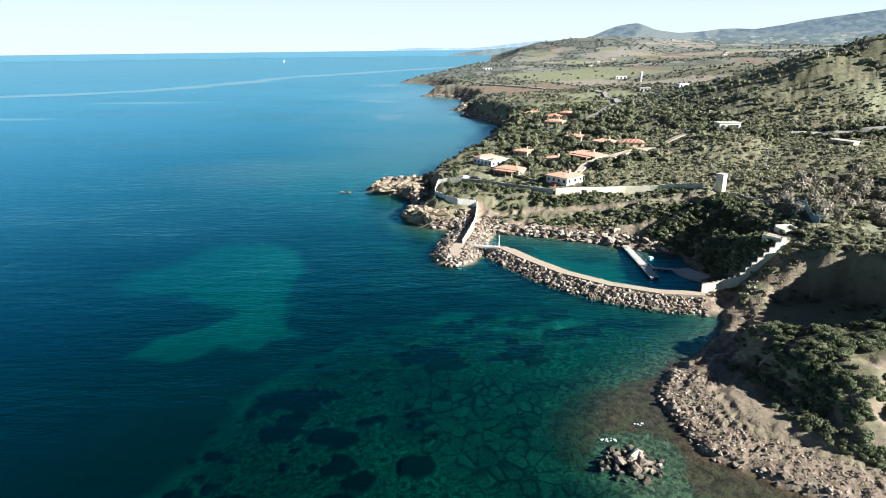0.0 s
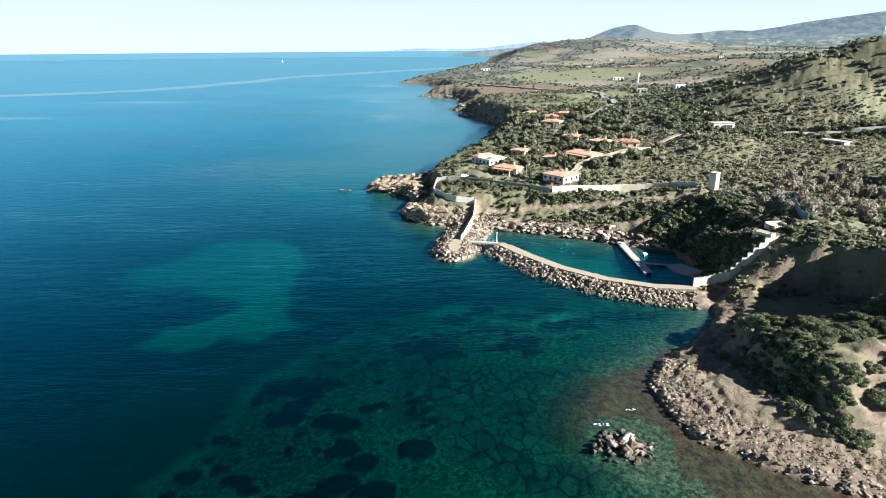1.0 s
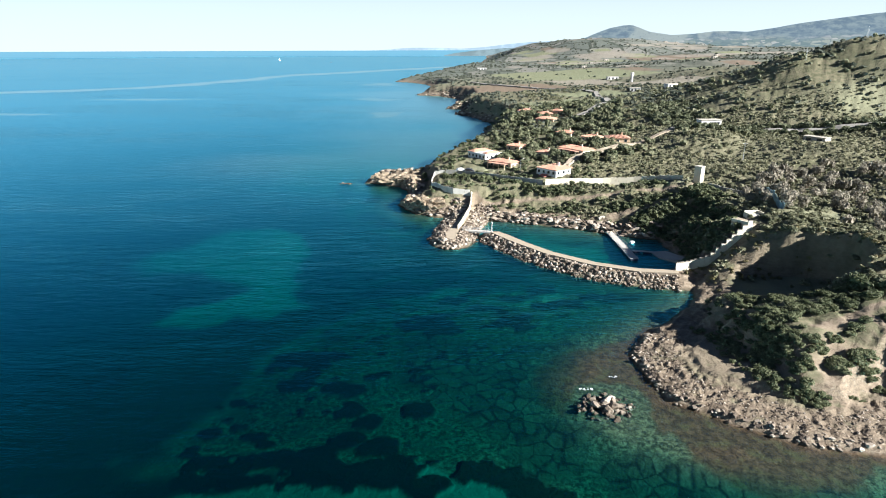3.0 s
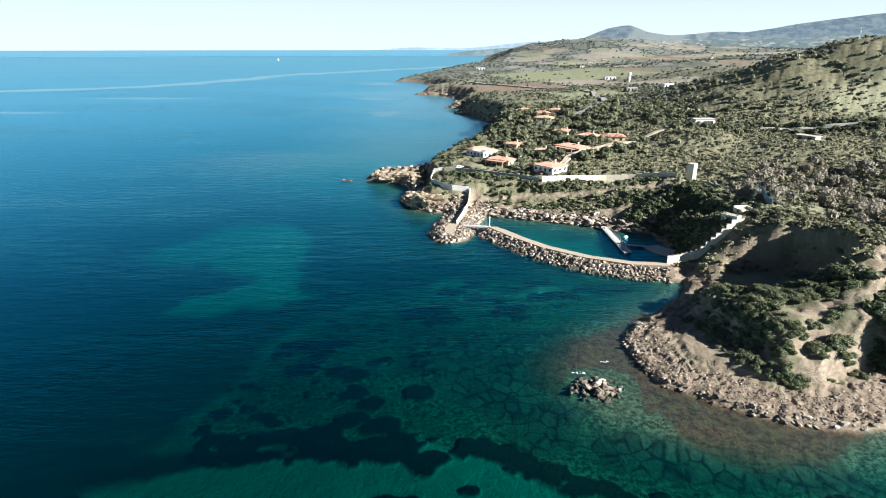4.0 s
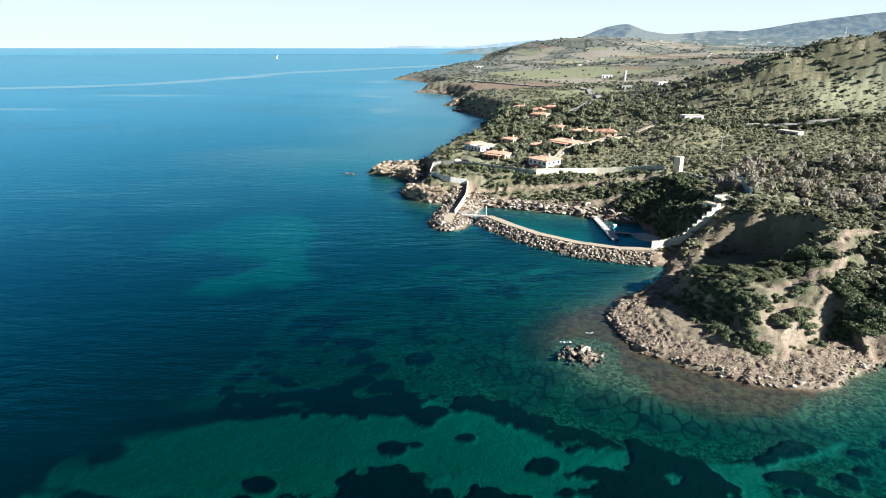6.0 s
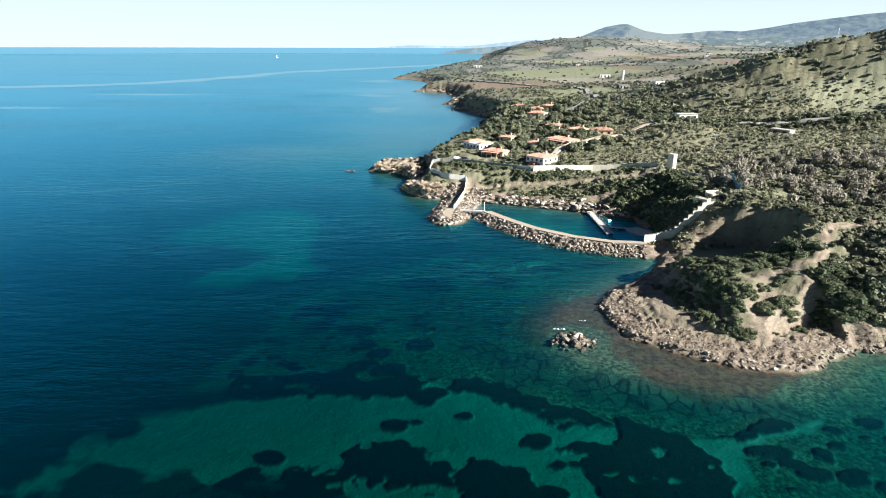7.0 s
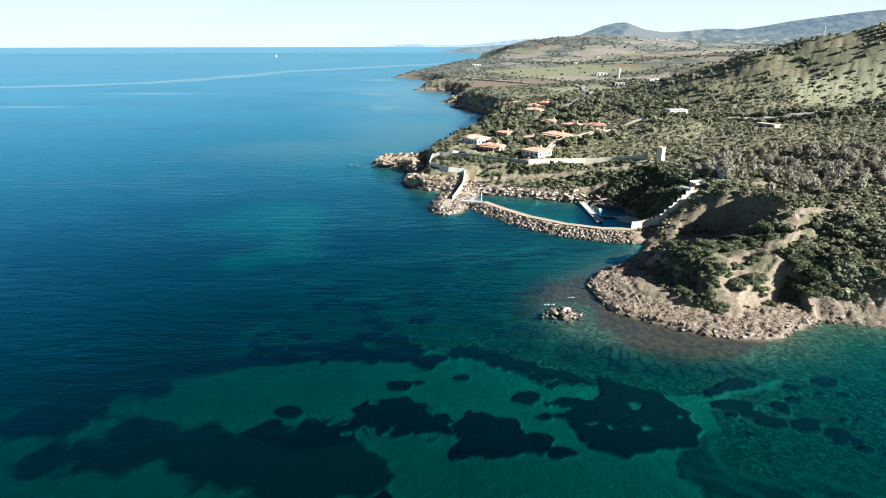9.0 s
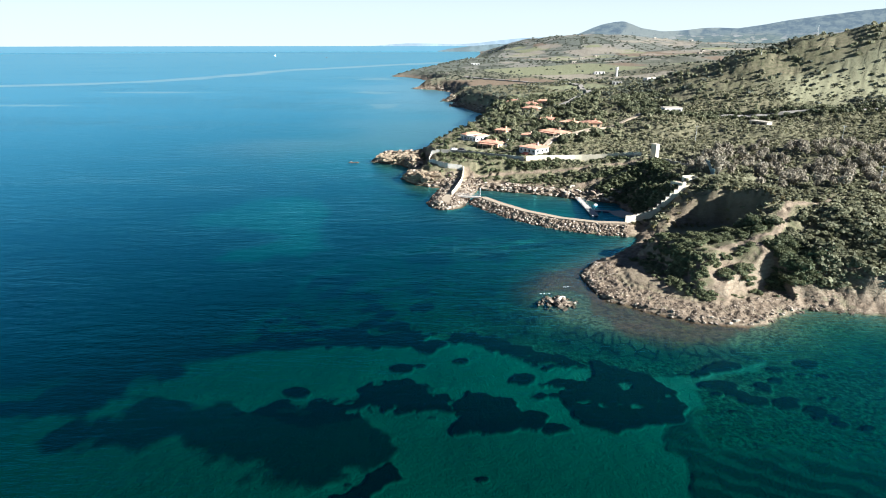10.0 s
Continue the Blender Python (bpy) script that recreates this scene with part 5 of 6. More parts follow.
# bushes on the hill and the plain beyond
x, y, rng = spots(16000, 70, 520, 240, 640, 19)
flank = smooth(0.46, 0.60, fbm(x, y, 40, 105, 3) + 0.10 * smooth(230, 140, x))
dens = (0.05 + 0.5 * flank) * np.where(y < 285, 0.5, 1.0) * (1 - 0.88 * on_grid(LSH, x, y))
keep = free(x, y, 0.4) & (rng.uniform(size=len(x)) < dens * 0.6)
x, y = x[keep], y[keep]
tagged(joined("hill_scrub", LOW, x, y, on_grid(HT, x, y), rng.uniform(0.9, 2.6, len(x)), np.clip(0.05 + 0.7 * fbm(x, y, 30, 107, 3), 0, 1), PLAIN_LEAF), "dark green bushes dotted over the grassy hill", "scrub", kind="stuff")

# rows of dense bushes on the bank below the garden wall
rng = np.random.default_rng(83)
rows_x, rows_y = [], []
for line, lo, hi, n_ in (([(-3, 233), (10, 229), (20.7, 219), (36, 206.5), (48, 208), (61, 209.5), (73, 207.5), (82, 203.5)], -1.8, 1.8, 430), ([(20, 198.5), (40, 194), (56, 191), (66, 190.5), (78, 184)], -1.8, 2.2, 230), ([(66, 184), (74, 181), (82, 182)], -3, 2, 50)):
    for px, py, pa in ((lambda t: (np.interp(t, range(len(line)), [p[0] for p in line]), np.interp(t, range(len(line)), [p[1] for p in line]), 0))(rng.uniform(0, len(line) - 1)) for _ in range(n_)):
        rows_x.append(px + rng.uniform(-1, 1))
        rows_y.append(py + rng.uniform(lo, hi))
x, y = np.array(rows_x), np.array(rows_y)
k = (fbm(x, y, 9, 113, 2) > 0.40) & (np.minimum(line_distance(x, y, TRACK_BANK)[0], line_distance(x, y, TRACK_SLOPE)[0]) > 1.7) & (np.minimum(line_distance(x, y + 2, TRACK_BANK)[0], line_distance(x, y + 2, TRACK_SLOPE)[0]) > 1.9)
x, y = x[k], y[k]
tagged(joined("bank_bushes", MID, x, y, on_grid(HT, x, y), rng.uniform(0.7, 1.6, len(x)), rng.uniform(0.0, 0.6, len(x)), SHRUB, 0.72), "dense dark green bushes below the garden wall", "bushes", kind="stuff")

# hedge along the main road and the dark wood at the foot of the hill
x = np.r_[np.linspace(108, 330, 330), RNG.uniform(108, 135, 240)]
y = np.r_[np.interp(x[:330], [p[0] for p in MAIN_ROAD], [p[1] for p in MAIN_ROAD]) + np.where(np.arange(330) % 2, 4.6, -4.6) + RNG.uniform(-0.9, 0.9, 330), RNG.uniform(290, 345, 240)]
tagged(joined("road_hedge", MID, x, y, on_grid(HT, x, y), RNG.uniform(1.6, 2.7, len(x)), RNG.uniform(0, 0.35, len(x)), DARK_LEAF), "dark green hedge along the road", "hedge", kind="stuff")

# far woods and field hedges
lr = np.exp(np.random.default_rng(23).uniform(np.log(390), np.log(3600), 17000))
la = np.radians(np.random.default_rng(24).uniform(-6, 40, 17000))
x, y = EYE_X + lr * np.sin(la), EYE_Y + lr * np.cos(la)
rng = np.random.default_rng(25)
hedge = np.minimum(np.abs((x * 0.9 + y * 0.3) % 84 - 42), np.abs((y - 0.35 * x) % 110 - 55)) < 4.5
wood = smooth(0.48, 0.60, fbm(x, y, 160, 109, 4))
keep = (on_grid(HT, x, y) > 3) & (on_grid(SD, x, y) > 3) & ((on_grid(CROP, x, y) < 0.3) | (hedge & (rng.uniform(size=len(x)) < 0.3))) & (rng.uniform(size=len(x)) < np.maximum(np.maximum(0.10 + 0.75 * wood, 0.9 * hedge), 0.9 * smooth(60, 30, on_grid(SD, x, y)) * (y < 1100)))
x, y = x[keep], y[keep]
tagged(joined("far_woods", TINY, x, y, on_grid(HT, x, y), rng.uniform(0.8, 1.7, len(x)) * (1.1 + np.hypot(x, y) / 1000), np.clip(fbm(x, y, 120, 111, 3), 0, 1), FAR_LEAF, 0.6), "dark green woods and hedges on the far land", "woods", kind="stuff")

# ---- built things ----
def part(name, bm, material, parent=None, label="", smooth_faces=False):
    """Link a bmesh as one mesh object, under a thing or on its own."""
    me = bpy.data.meshes.new(name)
    bmesh.ops.recalc_face_normals(bm, faces=bm.faces)
    bm.to_mesh(me)
    bm.free()
    me.materials.append(material)
    if smooth_faces:
        for p in me.polygons:
            p.use_smooth = True
    ob = new(name, me)
    if parent is not None:
        ob.parent = parent
    return tagged(ob, label) if label else ob


def box(bm, x, y, z, sx, sy, sz, turn=0.0, bevel=0.0):
    """A box with its foot's middle at x, y, z."""
    made = bmesh.ops.create_cube(bm, size=1.0, matrix=pose(x, y, z + sz / 2, 0, 0, turn) @ Matrix.Diagonal((sx, sy, sz, 1)))
    if bevel:
        edges = list({e for v in made["verts"] for e in v.link_edges})
        bmesh.ops.bevel(bm, geom=edges, offset=bevel, segments=1, affect='EDGES')
    return bm


def boxed(x, y, z, sx, sy, sz, turn=0.0, bevel=0.0):
    return box(bmesh.new(), x, y, z, sx, sy, sz, turn, bevel)


def tube(bm, a, b, r0, r1=None, sides=6):
    a, b = Vector(a), Vector(b)
    m = Matrix.Translation((a + b) / 2) @ (b - a).to_track_quat("Z", "Y").to_matrix().to_4x4()
    bmesh.ops.create_cone(bm, cap_ends=True, segments=sides, radius1=r0, radius2=r0 if r1 is None else r1, depth=(b - a).length, matrix=m)
    return bm


def prism(bm, ring, z0, z1):
    """A slab over a flat outline; z0 and z1 may be numbers or one per corner."""
    n = len(ring)
    z0 = [z0] * n if isinstance(z0, (int, float)) else z0
    z1 = [z1] * n if isinstance(z1, (int, float)) else z1
    lo = [bm.verts.new((p[0], p[1], z)) for p, z in zip(ring, z0)]
    hi = [bm.verts.new((p[0], p[1], z)) for p, z in zip(ring, z1)]
    bm.faces.new(hi)
    bm.faces.new(lo[::-1])
    for k in range(n):
        bm.faces.new((lo[k], lo[(k + 1) % n], hi[(k + 1) % n], hi[k]))
    return bm


def along(line, step):
    """Places spaced evenly on a line: x, y, turn in degrees."""
    out, left = [], 0.0
    for (ax, ay, *_), (bx, by, *_) in zip(line, line[1:]):
        length = math.hypot(bx - ax, by - ay)
        while left < length:
            t = left / length
            out.append((ax + (bx - ax) * t, ay + (by - ay) * t, math.degrees(math.atan2(by - ay, bx - ax))))
            left += step
        left -= length
    return out


def empty_at(name, x, y, z, turn=0.0):
    ob = new(name)
    ob.matrix_basis = pose(x, y, z, 0, 0, turn)
    return ob


def panel_wall(name, line, heights, step, thick, material, coping, label, bury=0.6, even=0):
    """A wall of upright panels with copings, each panel level on its top."""
    root = new(name)
    spots_ = along(line, step)
    total = len(spots_) - 1
    level = np.array([gz(px, py) for px, py, _ in spots_])
    if even:
        pad = np.pad(level, even, mode='edge')
        level = np.convolve(pad, np.ones(2 * even + 1) / (2 * even + 1), 'valid')
    for k in range(total):
        (ax, ay, _), (bx, by, _) = spots_[k], spots_[k + 1]
        mx, my, ang = (ax + bx) / 2, (ay + by) / 2, math.degrees(math.atan2(by - ay, bx - ax))
        zs = [gz(ax, ay), gz(mx, my), gz(bx, by)]
        lift = (level[k] + level[k + 1]) / 2 if even else max(zs[1], sum(zs) / 3)
        hgt = float(np.interp(k / max(total - 1, 1), np.linspace(0, 1, len(heights)), heights))
        top, foot = lift + hgt, min(zs) - bury
        length = math.hypot(bx - ax, by - ay)
        p = part("panel", boxed(mx, my, foot, length - 0.03, thick, top - foot, ang, 0.02), material, root)
        if coping is not None:
            part("coping", boxed(mx, my, top + 0.003, length + 0.01, thick + 0.14, 0.14, ang, 0.02), coping, p, "dark stone coping")
    return tagged(root, label, "wall")


def hip_roof(bm, w, d, z, rise, over):
    """A hipped roof over a w by d plan, its eaves at z, ridged along the longer side, with an eaves board's thickness."""
    a, b = w / 2 + over, d / 2 + over
    r = max(a - b, 0.0), max(b - a, 0.0)
    lo = [bm.verts.new(p) for p in ((-a, -b, z), (a, -b, z), (a, b, z), (-a, b, z))]
    hi = [bm.verts.new(p) for p in ((-a, -b, z + 0.16), (a, -b, z + 0.16), (a, b, z + 0.16), (-a, b, z + 0.16))]
    t = [bm.verts.new((-r[0], -r[1], z + rise)), bm.verts.new((r[0] + 0.02, r[1] + 0.02, z + rise))]
    bm.faces.new(lo[::-1])
    for k in range(4):
        bm.faces.new((lo[k], lo[(k + 1) % 4], hi[(k + 1) % 4], hi[k]))
    if r[0] >= r[1]:
        bm.faces.new((hi[0], hi[1], t[1], t[0]))
        bm.faces.new((hi[1], hi[2], t[1]))
        bm.faces.new((hi[2], hi[3], t[0], t[1]))
        bm.faces.new((hi[3], hi[0], t[0]))
    else:
        bm.faces.new((hi[0], hi[1], t[0]))
        bm.faces.new((hi[1], hi[2], t[1], t[0]))
        bm.faces.new((hi[2], hi[3], t[1]))
        bm.faces.new((hi[3], hi[0], t[0], t[1]))
    return bm


def tile_rows(bm, w, d, z, rise, over):
    """Raised rows of roof tiles running down the two long slopes of a hipped roof."""
    a, b = w / 2 + over, d / 2 + over
    n = int(2 * a / 0.55)
    for side in (-1, 1):
        for k in range(n):
            x = -a + (k + 0.5) * 2 * a / n
            reach = min(1.0, (a - abs(x)) / b)
            if reach > 0.12:
                foot = Vector((x, side * b, z + 0.19))
                tip = Vector((x, side * b * (1 - reach), z + 0.16 + (rise - 0.16) * reach + 0.03))
                tube(bm, foot, tip, 0.1, 0.1, 4)
    return bm


def house(x, y, turn, w, d, storeys, walls, roof="hip", label="", windows=4, porch=False, awning=False):
    """A house on w by d metres; its front looks along its own -y."""
    z = min(gz(x + dx, y + dy) for dx in (-3, 0, 3) for dy in (-3, 0, 3))
    root = empty_at("house", x, y, z - (1.9 if storeys > 1 else 0.5), turn)
    eave = 2.15 * storeys + 0.4
    part("wall", boxed(0, 0, -1.5, w, d, eave + 1.5, 0, 0.03), walls, root)
    if roof == "hip":
        rise = 0.15 * min(w, d) + 0.2
        r = part("roof", tile_rows(hip_roof(bmesh.new(), w, d, eave, rise, 0.5), w, d, eave, rise, 0.5), TILES, root, "red clay tile roof")
        c = part("chimney", boxed(w * 0.2, 0.3, eave + 0.3, 0.7, 0.6, rise + 0.5, 0, 0.02), walls, r, "pale chimney")
        part("cap", boxed(w * 0.2, 0.3, eave + 0.803 + rise, 0.9, 0.8, 0.12), TILES, c)
    else:
        part("roof", boxed(0, 0, eave + 0.003, w + 0.5, d + 0.5, 0.28, 0, 0.03), WHITE, root, "flat white roof slab")
        part("tiled_edge", hip_roof(bmesh.new(), w * 0.34, d, eave + 0.29, 1.1, 0.3), TILES, root, "red tile roof on one end").location = (-w * 0.32, 0, 0)
        part("tiled_edge", hip_roof(bmesh.new(), w * 0.25, d * 0.8, eave + 0.29, 0.9, 0.3), TILES, root, "red tile roof on one end").location = (w * 0.36, 0, 0)
    for s in range(storeys):
        zz = 0.75 + 2.15 * s
        for face, span in ((0, w), (1, d), (2, w), (3, d)):
            count = max(2, int(windows * span / w))
            for k in range(count):
                u = (k + 0.5) / count * span - span / 2
                place = pose(0, 0, 0, 0, 0, 90 * face) @ pose(u, -(d if face % 2 == 0 else w) / 2, zz)
                wd = part("window", box(bmesh.new(), 0, -0.02, 0, 1.25, 0.1, 1.3, 0, 0.02), WHITE, root)
                wd.matrix_basis = place
                part("pane", boxed(0, -0.045, 0.1, 1.05, 0.1, 1.1), GLASS, wd, "dark window glass")
    if porch:
        pz = eave - 0.25
        part("porch_roof", boxed(0, -d / 2 - 1.6, pz, w * 0.8, 3.0, 0.2, 0, 0.03), TILES, root, "red tiled porch roof")
        for k in range(4):
            part("pillar", tube(bmesh.new(), (w * (-0.37 + 0.246 * k), -d / 2 - 2.9, -1.0), (w * (-0.37 + 0.246 * k), -d / 2 - 2.9, pz), 0.16, 0.16, 8), walls, root)
    if awning:
        part("awning", prism(bmesh.new(), [(-1.8, -d / 2 - 2.6), (1.8, -d / 2 - 2.6), (1.8, -d / 2 - 0.06), (-1.8, -d / 2 - 0.06)], [2.0, 2.0, 2.6, 2.6], [2.08, 2.08, 2.68, 2.68]), REDPAINT, root, "faded red awning")
    return tagged(root, label, "house")


# boulders
def boulder(seed):
    rng_ = np.random.default_rng(seed)
    v = BALL_V * rng_.uniform(0.72, 1.15, (len(BALL_V), 1))
    v = np.sign(v) * np.abs(v) ** 0.75
    for _ in range(3):
        n = rng_.normal(size=3)
        n /= np.linalg.norm(n)
        over = np.maximum(v @ n - rng_.uniform(0.35, 0.6), 0)
        v = v - over[:, None] * n
    return v * rng_.uniform(0.75, 1.2, 3) * (0.62, 0.62, 0.5), BALL_F


BOULDERS = [boulder(900 + k) for k in range(8)]
BOULDER_MESH = []
for v, f in BOULDERS:
    ob = quads("boulder", v, f, BOULDER, flat=True)
    BOULDER_MESH.append(ob.data)
    bpy.data.objects.remove(ob)


def rubble(root, places, first=300, flat=1.0):
    """Boulders as parts of a thing, and those past the first few hundred as one mesh."""
    rng_ = np.random.default_rng(len(places))
    vs, fs, n = [], [], 0
    for k, (x, y, z, s) in enumerate(places):
        m = pose(x, y, z, *(rng_.uniform(-35, 35, 2) * flat), rng_.uniform(0, 360)) @ Matrix.Diagonal((s, s * rng_.uniform(0.7, 1.3), s * flat * rng_.uniform(0.7, 1.15), 1))
        if k < first:
            ob = new("boulder", BOULDER_MESH[int(rng_.integers(0, 8))])
            ob.parent = root
            ob.matrix_basis = m
        else:
            v, f = BOULDERS[int(rng_.integers(0, 8))]
            a = np.array(m)
            vs.append(v @ a[:3, :3].T + a[:3, 3])
            fs.append(f + n)
            n += len(v)
    if vs:
        ob = quads("rubble", np.vstack(vs), np.vstack(fs), BOULDER, flat=True)
        ob.parent = root
        tagged(ob, kind="stuff")


def beside(line, count, lo, hi, seed, size=(0.75, 1.5)):
    """Random boulder places between two offsets to the right of a line."""
    rng_ = np.random.default_rng(seed)
    out = []
    pts = np.array([p[:2] for p in line], float)
    seg = np.hypot(*np.diff(pts, axis=0).T)
    cum = np.r_[0, np.cumsum(seg)]
    for _ in range(count):
        t = rng_.uniform(0, cum[-1])
        k = min(int(np.searchsorted(cum, t, side="right")) - 1, len(seg) - 1)
        u = (pts[k + 1] - pts[k]) / seg[k]
        p = pts[k] + u * (t - cum[k]) + np.array([u[1], -u[0]]) * rng_.uniform(lo, hi)
        s = rng_.uniform(*size)
        out.append((p[0], p[1], gz(p[0], p[1]) + 0.12 * s, s))
    return out


# the breakwater round the pool
breakwater = tagged(new("breakwater"), "rubble breakwater of pale boulders with a concrete path", "breakwater")
places = beside(BREAKWATER, 1000, 1.5, 6.8, 31, (0.4, 1.1)) + beside(BREAKWATER, 90, -6.0, -4.2, 32, (0.4, 0.9))
places += [(14 + 2.6 * math.sin(a), 173.5 + 2.2 * math.cos(a), 0.5, 1.0) for a in np.linspace(-1.6, 1.6, 14)]
rubble(breakwater, places)


def strip(line, left, right, z0, z1, up):
    """A paved strip along a line, draped at given heights."""
    bm = bmesh.new()
    rows = []
    pts = [Vector(p[:2]) for p in line]
    for k, p in enumerate(pts):
        d = (pts[min(k + 1, len(pts) - 1)] - pts[max(k - 1, 0)]).normalized()
        nrm = Vector((d.y, -d.x))
        zz = line[k][2] + up
        a, b = p + nrm * left, p + nrm * right
        rows.append([bm.verts.new((a.x, a.y, zz + z0)), bm.verts.new((b.x, b.y, zz + z0)), bm.verts.new((b.x, b.y, zz + z1)), bm.verts.new((a.x, a.y, zz + z1))])
    for r, s in zip(rows, rows[1:]):
        for k in range(4):
            bm.faces.new((r[k], r[(k + 1) % 4], s[(k + 1) % 4], s[k]))
    bm.faces.new(rows[0])
    bm.faces.new(rows[-1][::-1])
    return bm


def refine(line, step):
    out = []
    for a, b in zip(line, line[1:]):
        n = max(1, int(math.hypot(b[0] - a[0], b[1] - a[1]) / step))
        out += [tuple(a[i] + (b[i] - a[i]) * k / n for i in range(3)) for k in range(n)]
    return out + [line[-1]]


part("path", strip(refine(BREAKWATER, 3), -1.9, 0.9, -0.5, 0.22, 0.12), SANDPATH, breakwater, "pale worn sandy path")
part("kerb", strip(refine(BREAKWATER, 3), 0.95, 1.35, -0.5, 0.45, 0.12), SANDPATH, breakwater, "low concrete kerb")
part("inner_apron", strip(refine(BREAKWATER, 3), -4.6, -1.95, -1.5, -0.95, 0.12), SANDPATH, breakwater, "pale sandy apron at the water")

# the pier with its wall
pier = tagged(new("pier"), "rubble pier of tumbled pale boulders with a concrete end", "pier")
places = beside(PIER, 620, 1.8, 8.4, 41, (0.45, 1.1)) + beside(PIER, 540, -7.8, -2.0, 42, (0.45, 1.1))
rng = np.random.default_rng(43)
for _ in range(110):
    a, r = rng.uniform(-2.0, 2.0), rng.uniform(2.0, 6.2)
    px, py = 0.2 + r * math.sin(a), 166.5 - r * math.cos(a)
    places.append((px, py, gz(px, py) + 0.1, rng.uniform(0.8, 1.5)))
rng.shuffle(places)
rubble(pier, [tuple(p) for p in places])
part("path", strip(refine(PIER, 3), -1.3, 1.5, -0.4, 0.2, 0.12), SANDPATH, pier, "pale concrete path")
part("landing", prism(bmesh.new(), [(-2.2, 176), (3.0, 175), (1.6, 164.2), (-0.9, 164.4)], 1.0, 2.12), SANDPATH, pier, "pale concrete landing at the pier's end")
panel_wall("pier_wall", [(8.3, 208.5), (6.9, 195), (2.2, 173.5)], (2.2, 2.0, 1.5), 2.6, 0.35, CREAM, None, "cream rendered wall along the rubble pier")

# the footbridge over the gap
bridge = tagged(empty_at("footbridge", 4.2, 174.6, 1.9, math.degrees(math.atan2(-1.8, 9.6))), "grey steel footbridge with railings between pier and breakwater", "bridge")
part("deck", boxed(4.9, 0, 0, 10.2, 1.5, 0.14, 0, 0.02), DECK, bridge)
for sgn in (-1, 1):
    part("beam", boxed(4.9, sgn * 0.72, -0.3, 10.2, 0.12, 0.29), STEEL, bridge)
    part("handrail", tube(bmesh.new(), (0, sgn * 0.7, 1.1), (9.8, sgn * 0.7, 1.1), 0.04), STEEL, bridge)
    part("mid_rail", tube(bmesh.new(), (0, sgn * 0.7, 0.6), (9.8, sgn * 0.7, 0.6), 0.03), STEEL, bridge)
    for k in range(9):
        part("post", tube(bmesh.new(), (k * 1.22, sgn * 0.7, 0.14), (k * 1.22, sgn * 0.7, 1.12), 0.04), STEEL, bridge)
beacon = tagged(empty_at("beacon_post", 13.8, 173.4, gz(13.8, 173.4)), "white post with a small lamp at the breakwater's tip", "post")
part("pole", tube(bmesh.new(), (0, 0, -0.3), (0, 0, 3.2), 0.13, 0.1, 8), WHITEPAINT, beacon)
part("lamp_head", tube(bmesh.new(), (0, 0, 3.203), (0, 0, 3.6), 0.2, 0.14, 8), WHITEPAINT, beacon)
part("plinth", boxed(0, 0, -0.4, 0.9, 0.9, 0.75, 0, 0.04), CONCRETE, beacon)

# pontoon in the pool
pontoon = tagged(empty_at("pontoon", 53.6, 182.0, 0.0, -90 + math.degrees(math.atan2(0.7, 32))), "long grey floating pontoon with a railing in the pool", "pontoon")
for k in range(30):
    part("plank", boxed(0.6 + k * 1.06, 0, 0.62, 1.03, 2.2, 0.09, 0, 0.01), DECK, pontoon)
for k in range(7):
    part("float", boxed(2.6 + k * 4.6, 0, -0.35, 3.4, 2.0, 0.9, 0, 0.08), FLOAT, pontoon, "dark float")
for sgn in (-1, 1):
    part("edge_beam", boxed(16, sgn * 1.14, 0.5, 32, 0.1, 0.26), STEEL, pontoon)
for k in range(15):
    part("post", tube(bmesh.new(), (1.2 + k * 2.15, 1.05, 0.7), (1.2 + k * 2.15, 1.05, 1.75), 0.045), STEEL, pontoon)
part("handrail", tube(bmesh.new(), (1.2, 1.05, 1.74), (31.3, 1.05, 1.74), 0.04), STEEL, pontoon)
gang = tagged(empty_at("gangway", 53.4, 186.6, 0, -90), "grey metal gangway from the rocks to the pontoon", "gangway")
part("deck", prism(bmesh.new(), [(-0.6, -1.3), (4.6, -1.3), (4.6, 1.3), (-0.6, 1.3)], [gz(53.4, 186.6), 0.72, 0.72, gz(53.4, 186.6)], [gz(53.4, 186.6) + 0.3, 0.86, 0.86, gz(53.4, 186.6) + 0.3]), CONCRETE, gang)
side = tagged(empty_at("side_pontoon", 55.4, 158.0, 0, -14), "short grey side pontoon on dark floats", "pontoon")
for k in range(6):
    part("plank", boxed(0.6 + k * 1.06, 0, 0.55, 1.03, 1.3, 0.09, 0, 0.01), DECK, side)
for k in range(2):
    part("float", boxed(1.7 + k * 3.0, 0, -0.35, 2.2, 1.2, 0.85, 0, 0.06), FLOAT, side, "dark float")
buoy = tagged(empty_at("white_raft", 58.5, 167.2, 0, 15), "small white floating box moored in the pool", "raft")
part("hull", boxed(0, 0, -0.3, 1.3, 1.1, 0.75, 0, 0.1), WHITEPAINT, buoy)
part("lid", boxed(0, 0, 0.453, 1.1, 0.9, 0.12, 0, 0.04), WHITEPAINT, buoy)
slip = tagged(new("slipway"), "pale concrete slipway at the pool's corner", "slipway")
part("ramp", prism(bmesh.new(), [(61.2, 157.6), (65.8, 157.2), (69.2, 149.2), (66.0, 148.0), (62.2, 152.2)], -1.0, [0.25, 0.7, 1.3, 0.9, 0.25]), CONCRETE, slip)

# the stepped wall up the slope
panel_wall("stepped_wall", STAIR, (2.4, 2.9), 1.36, 0.3, CREAM, COPING, "cream rendered wall stepping up the slope", 0.9)
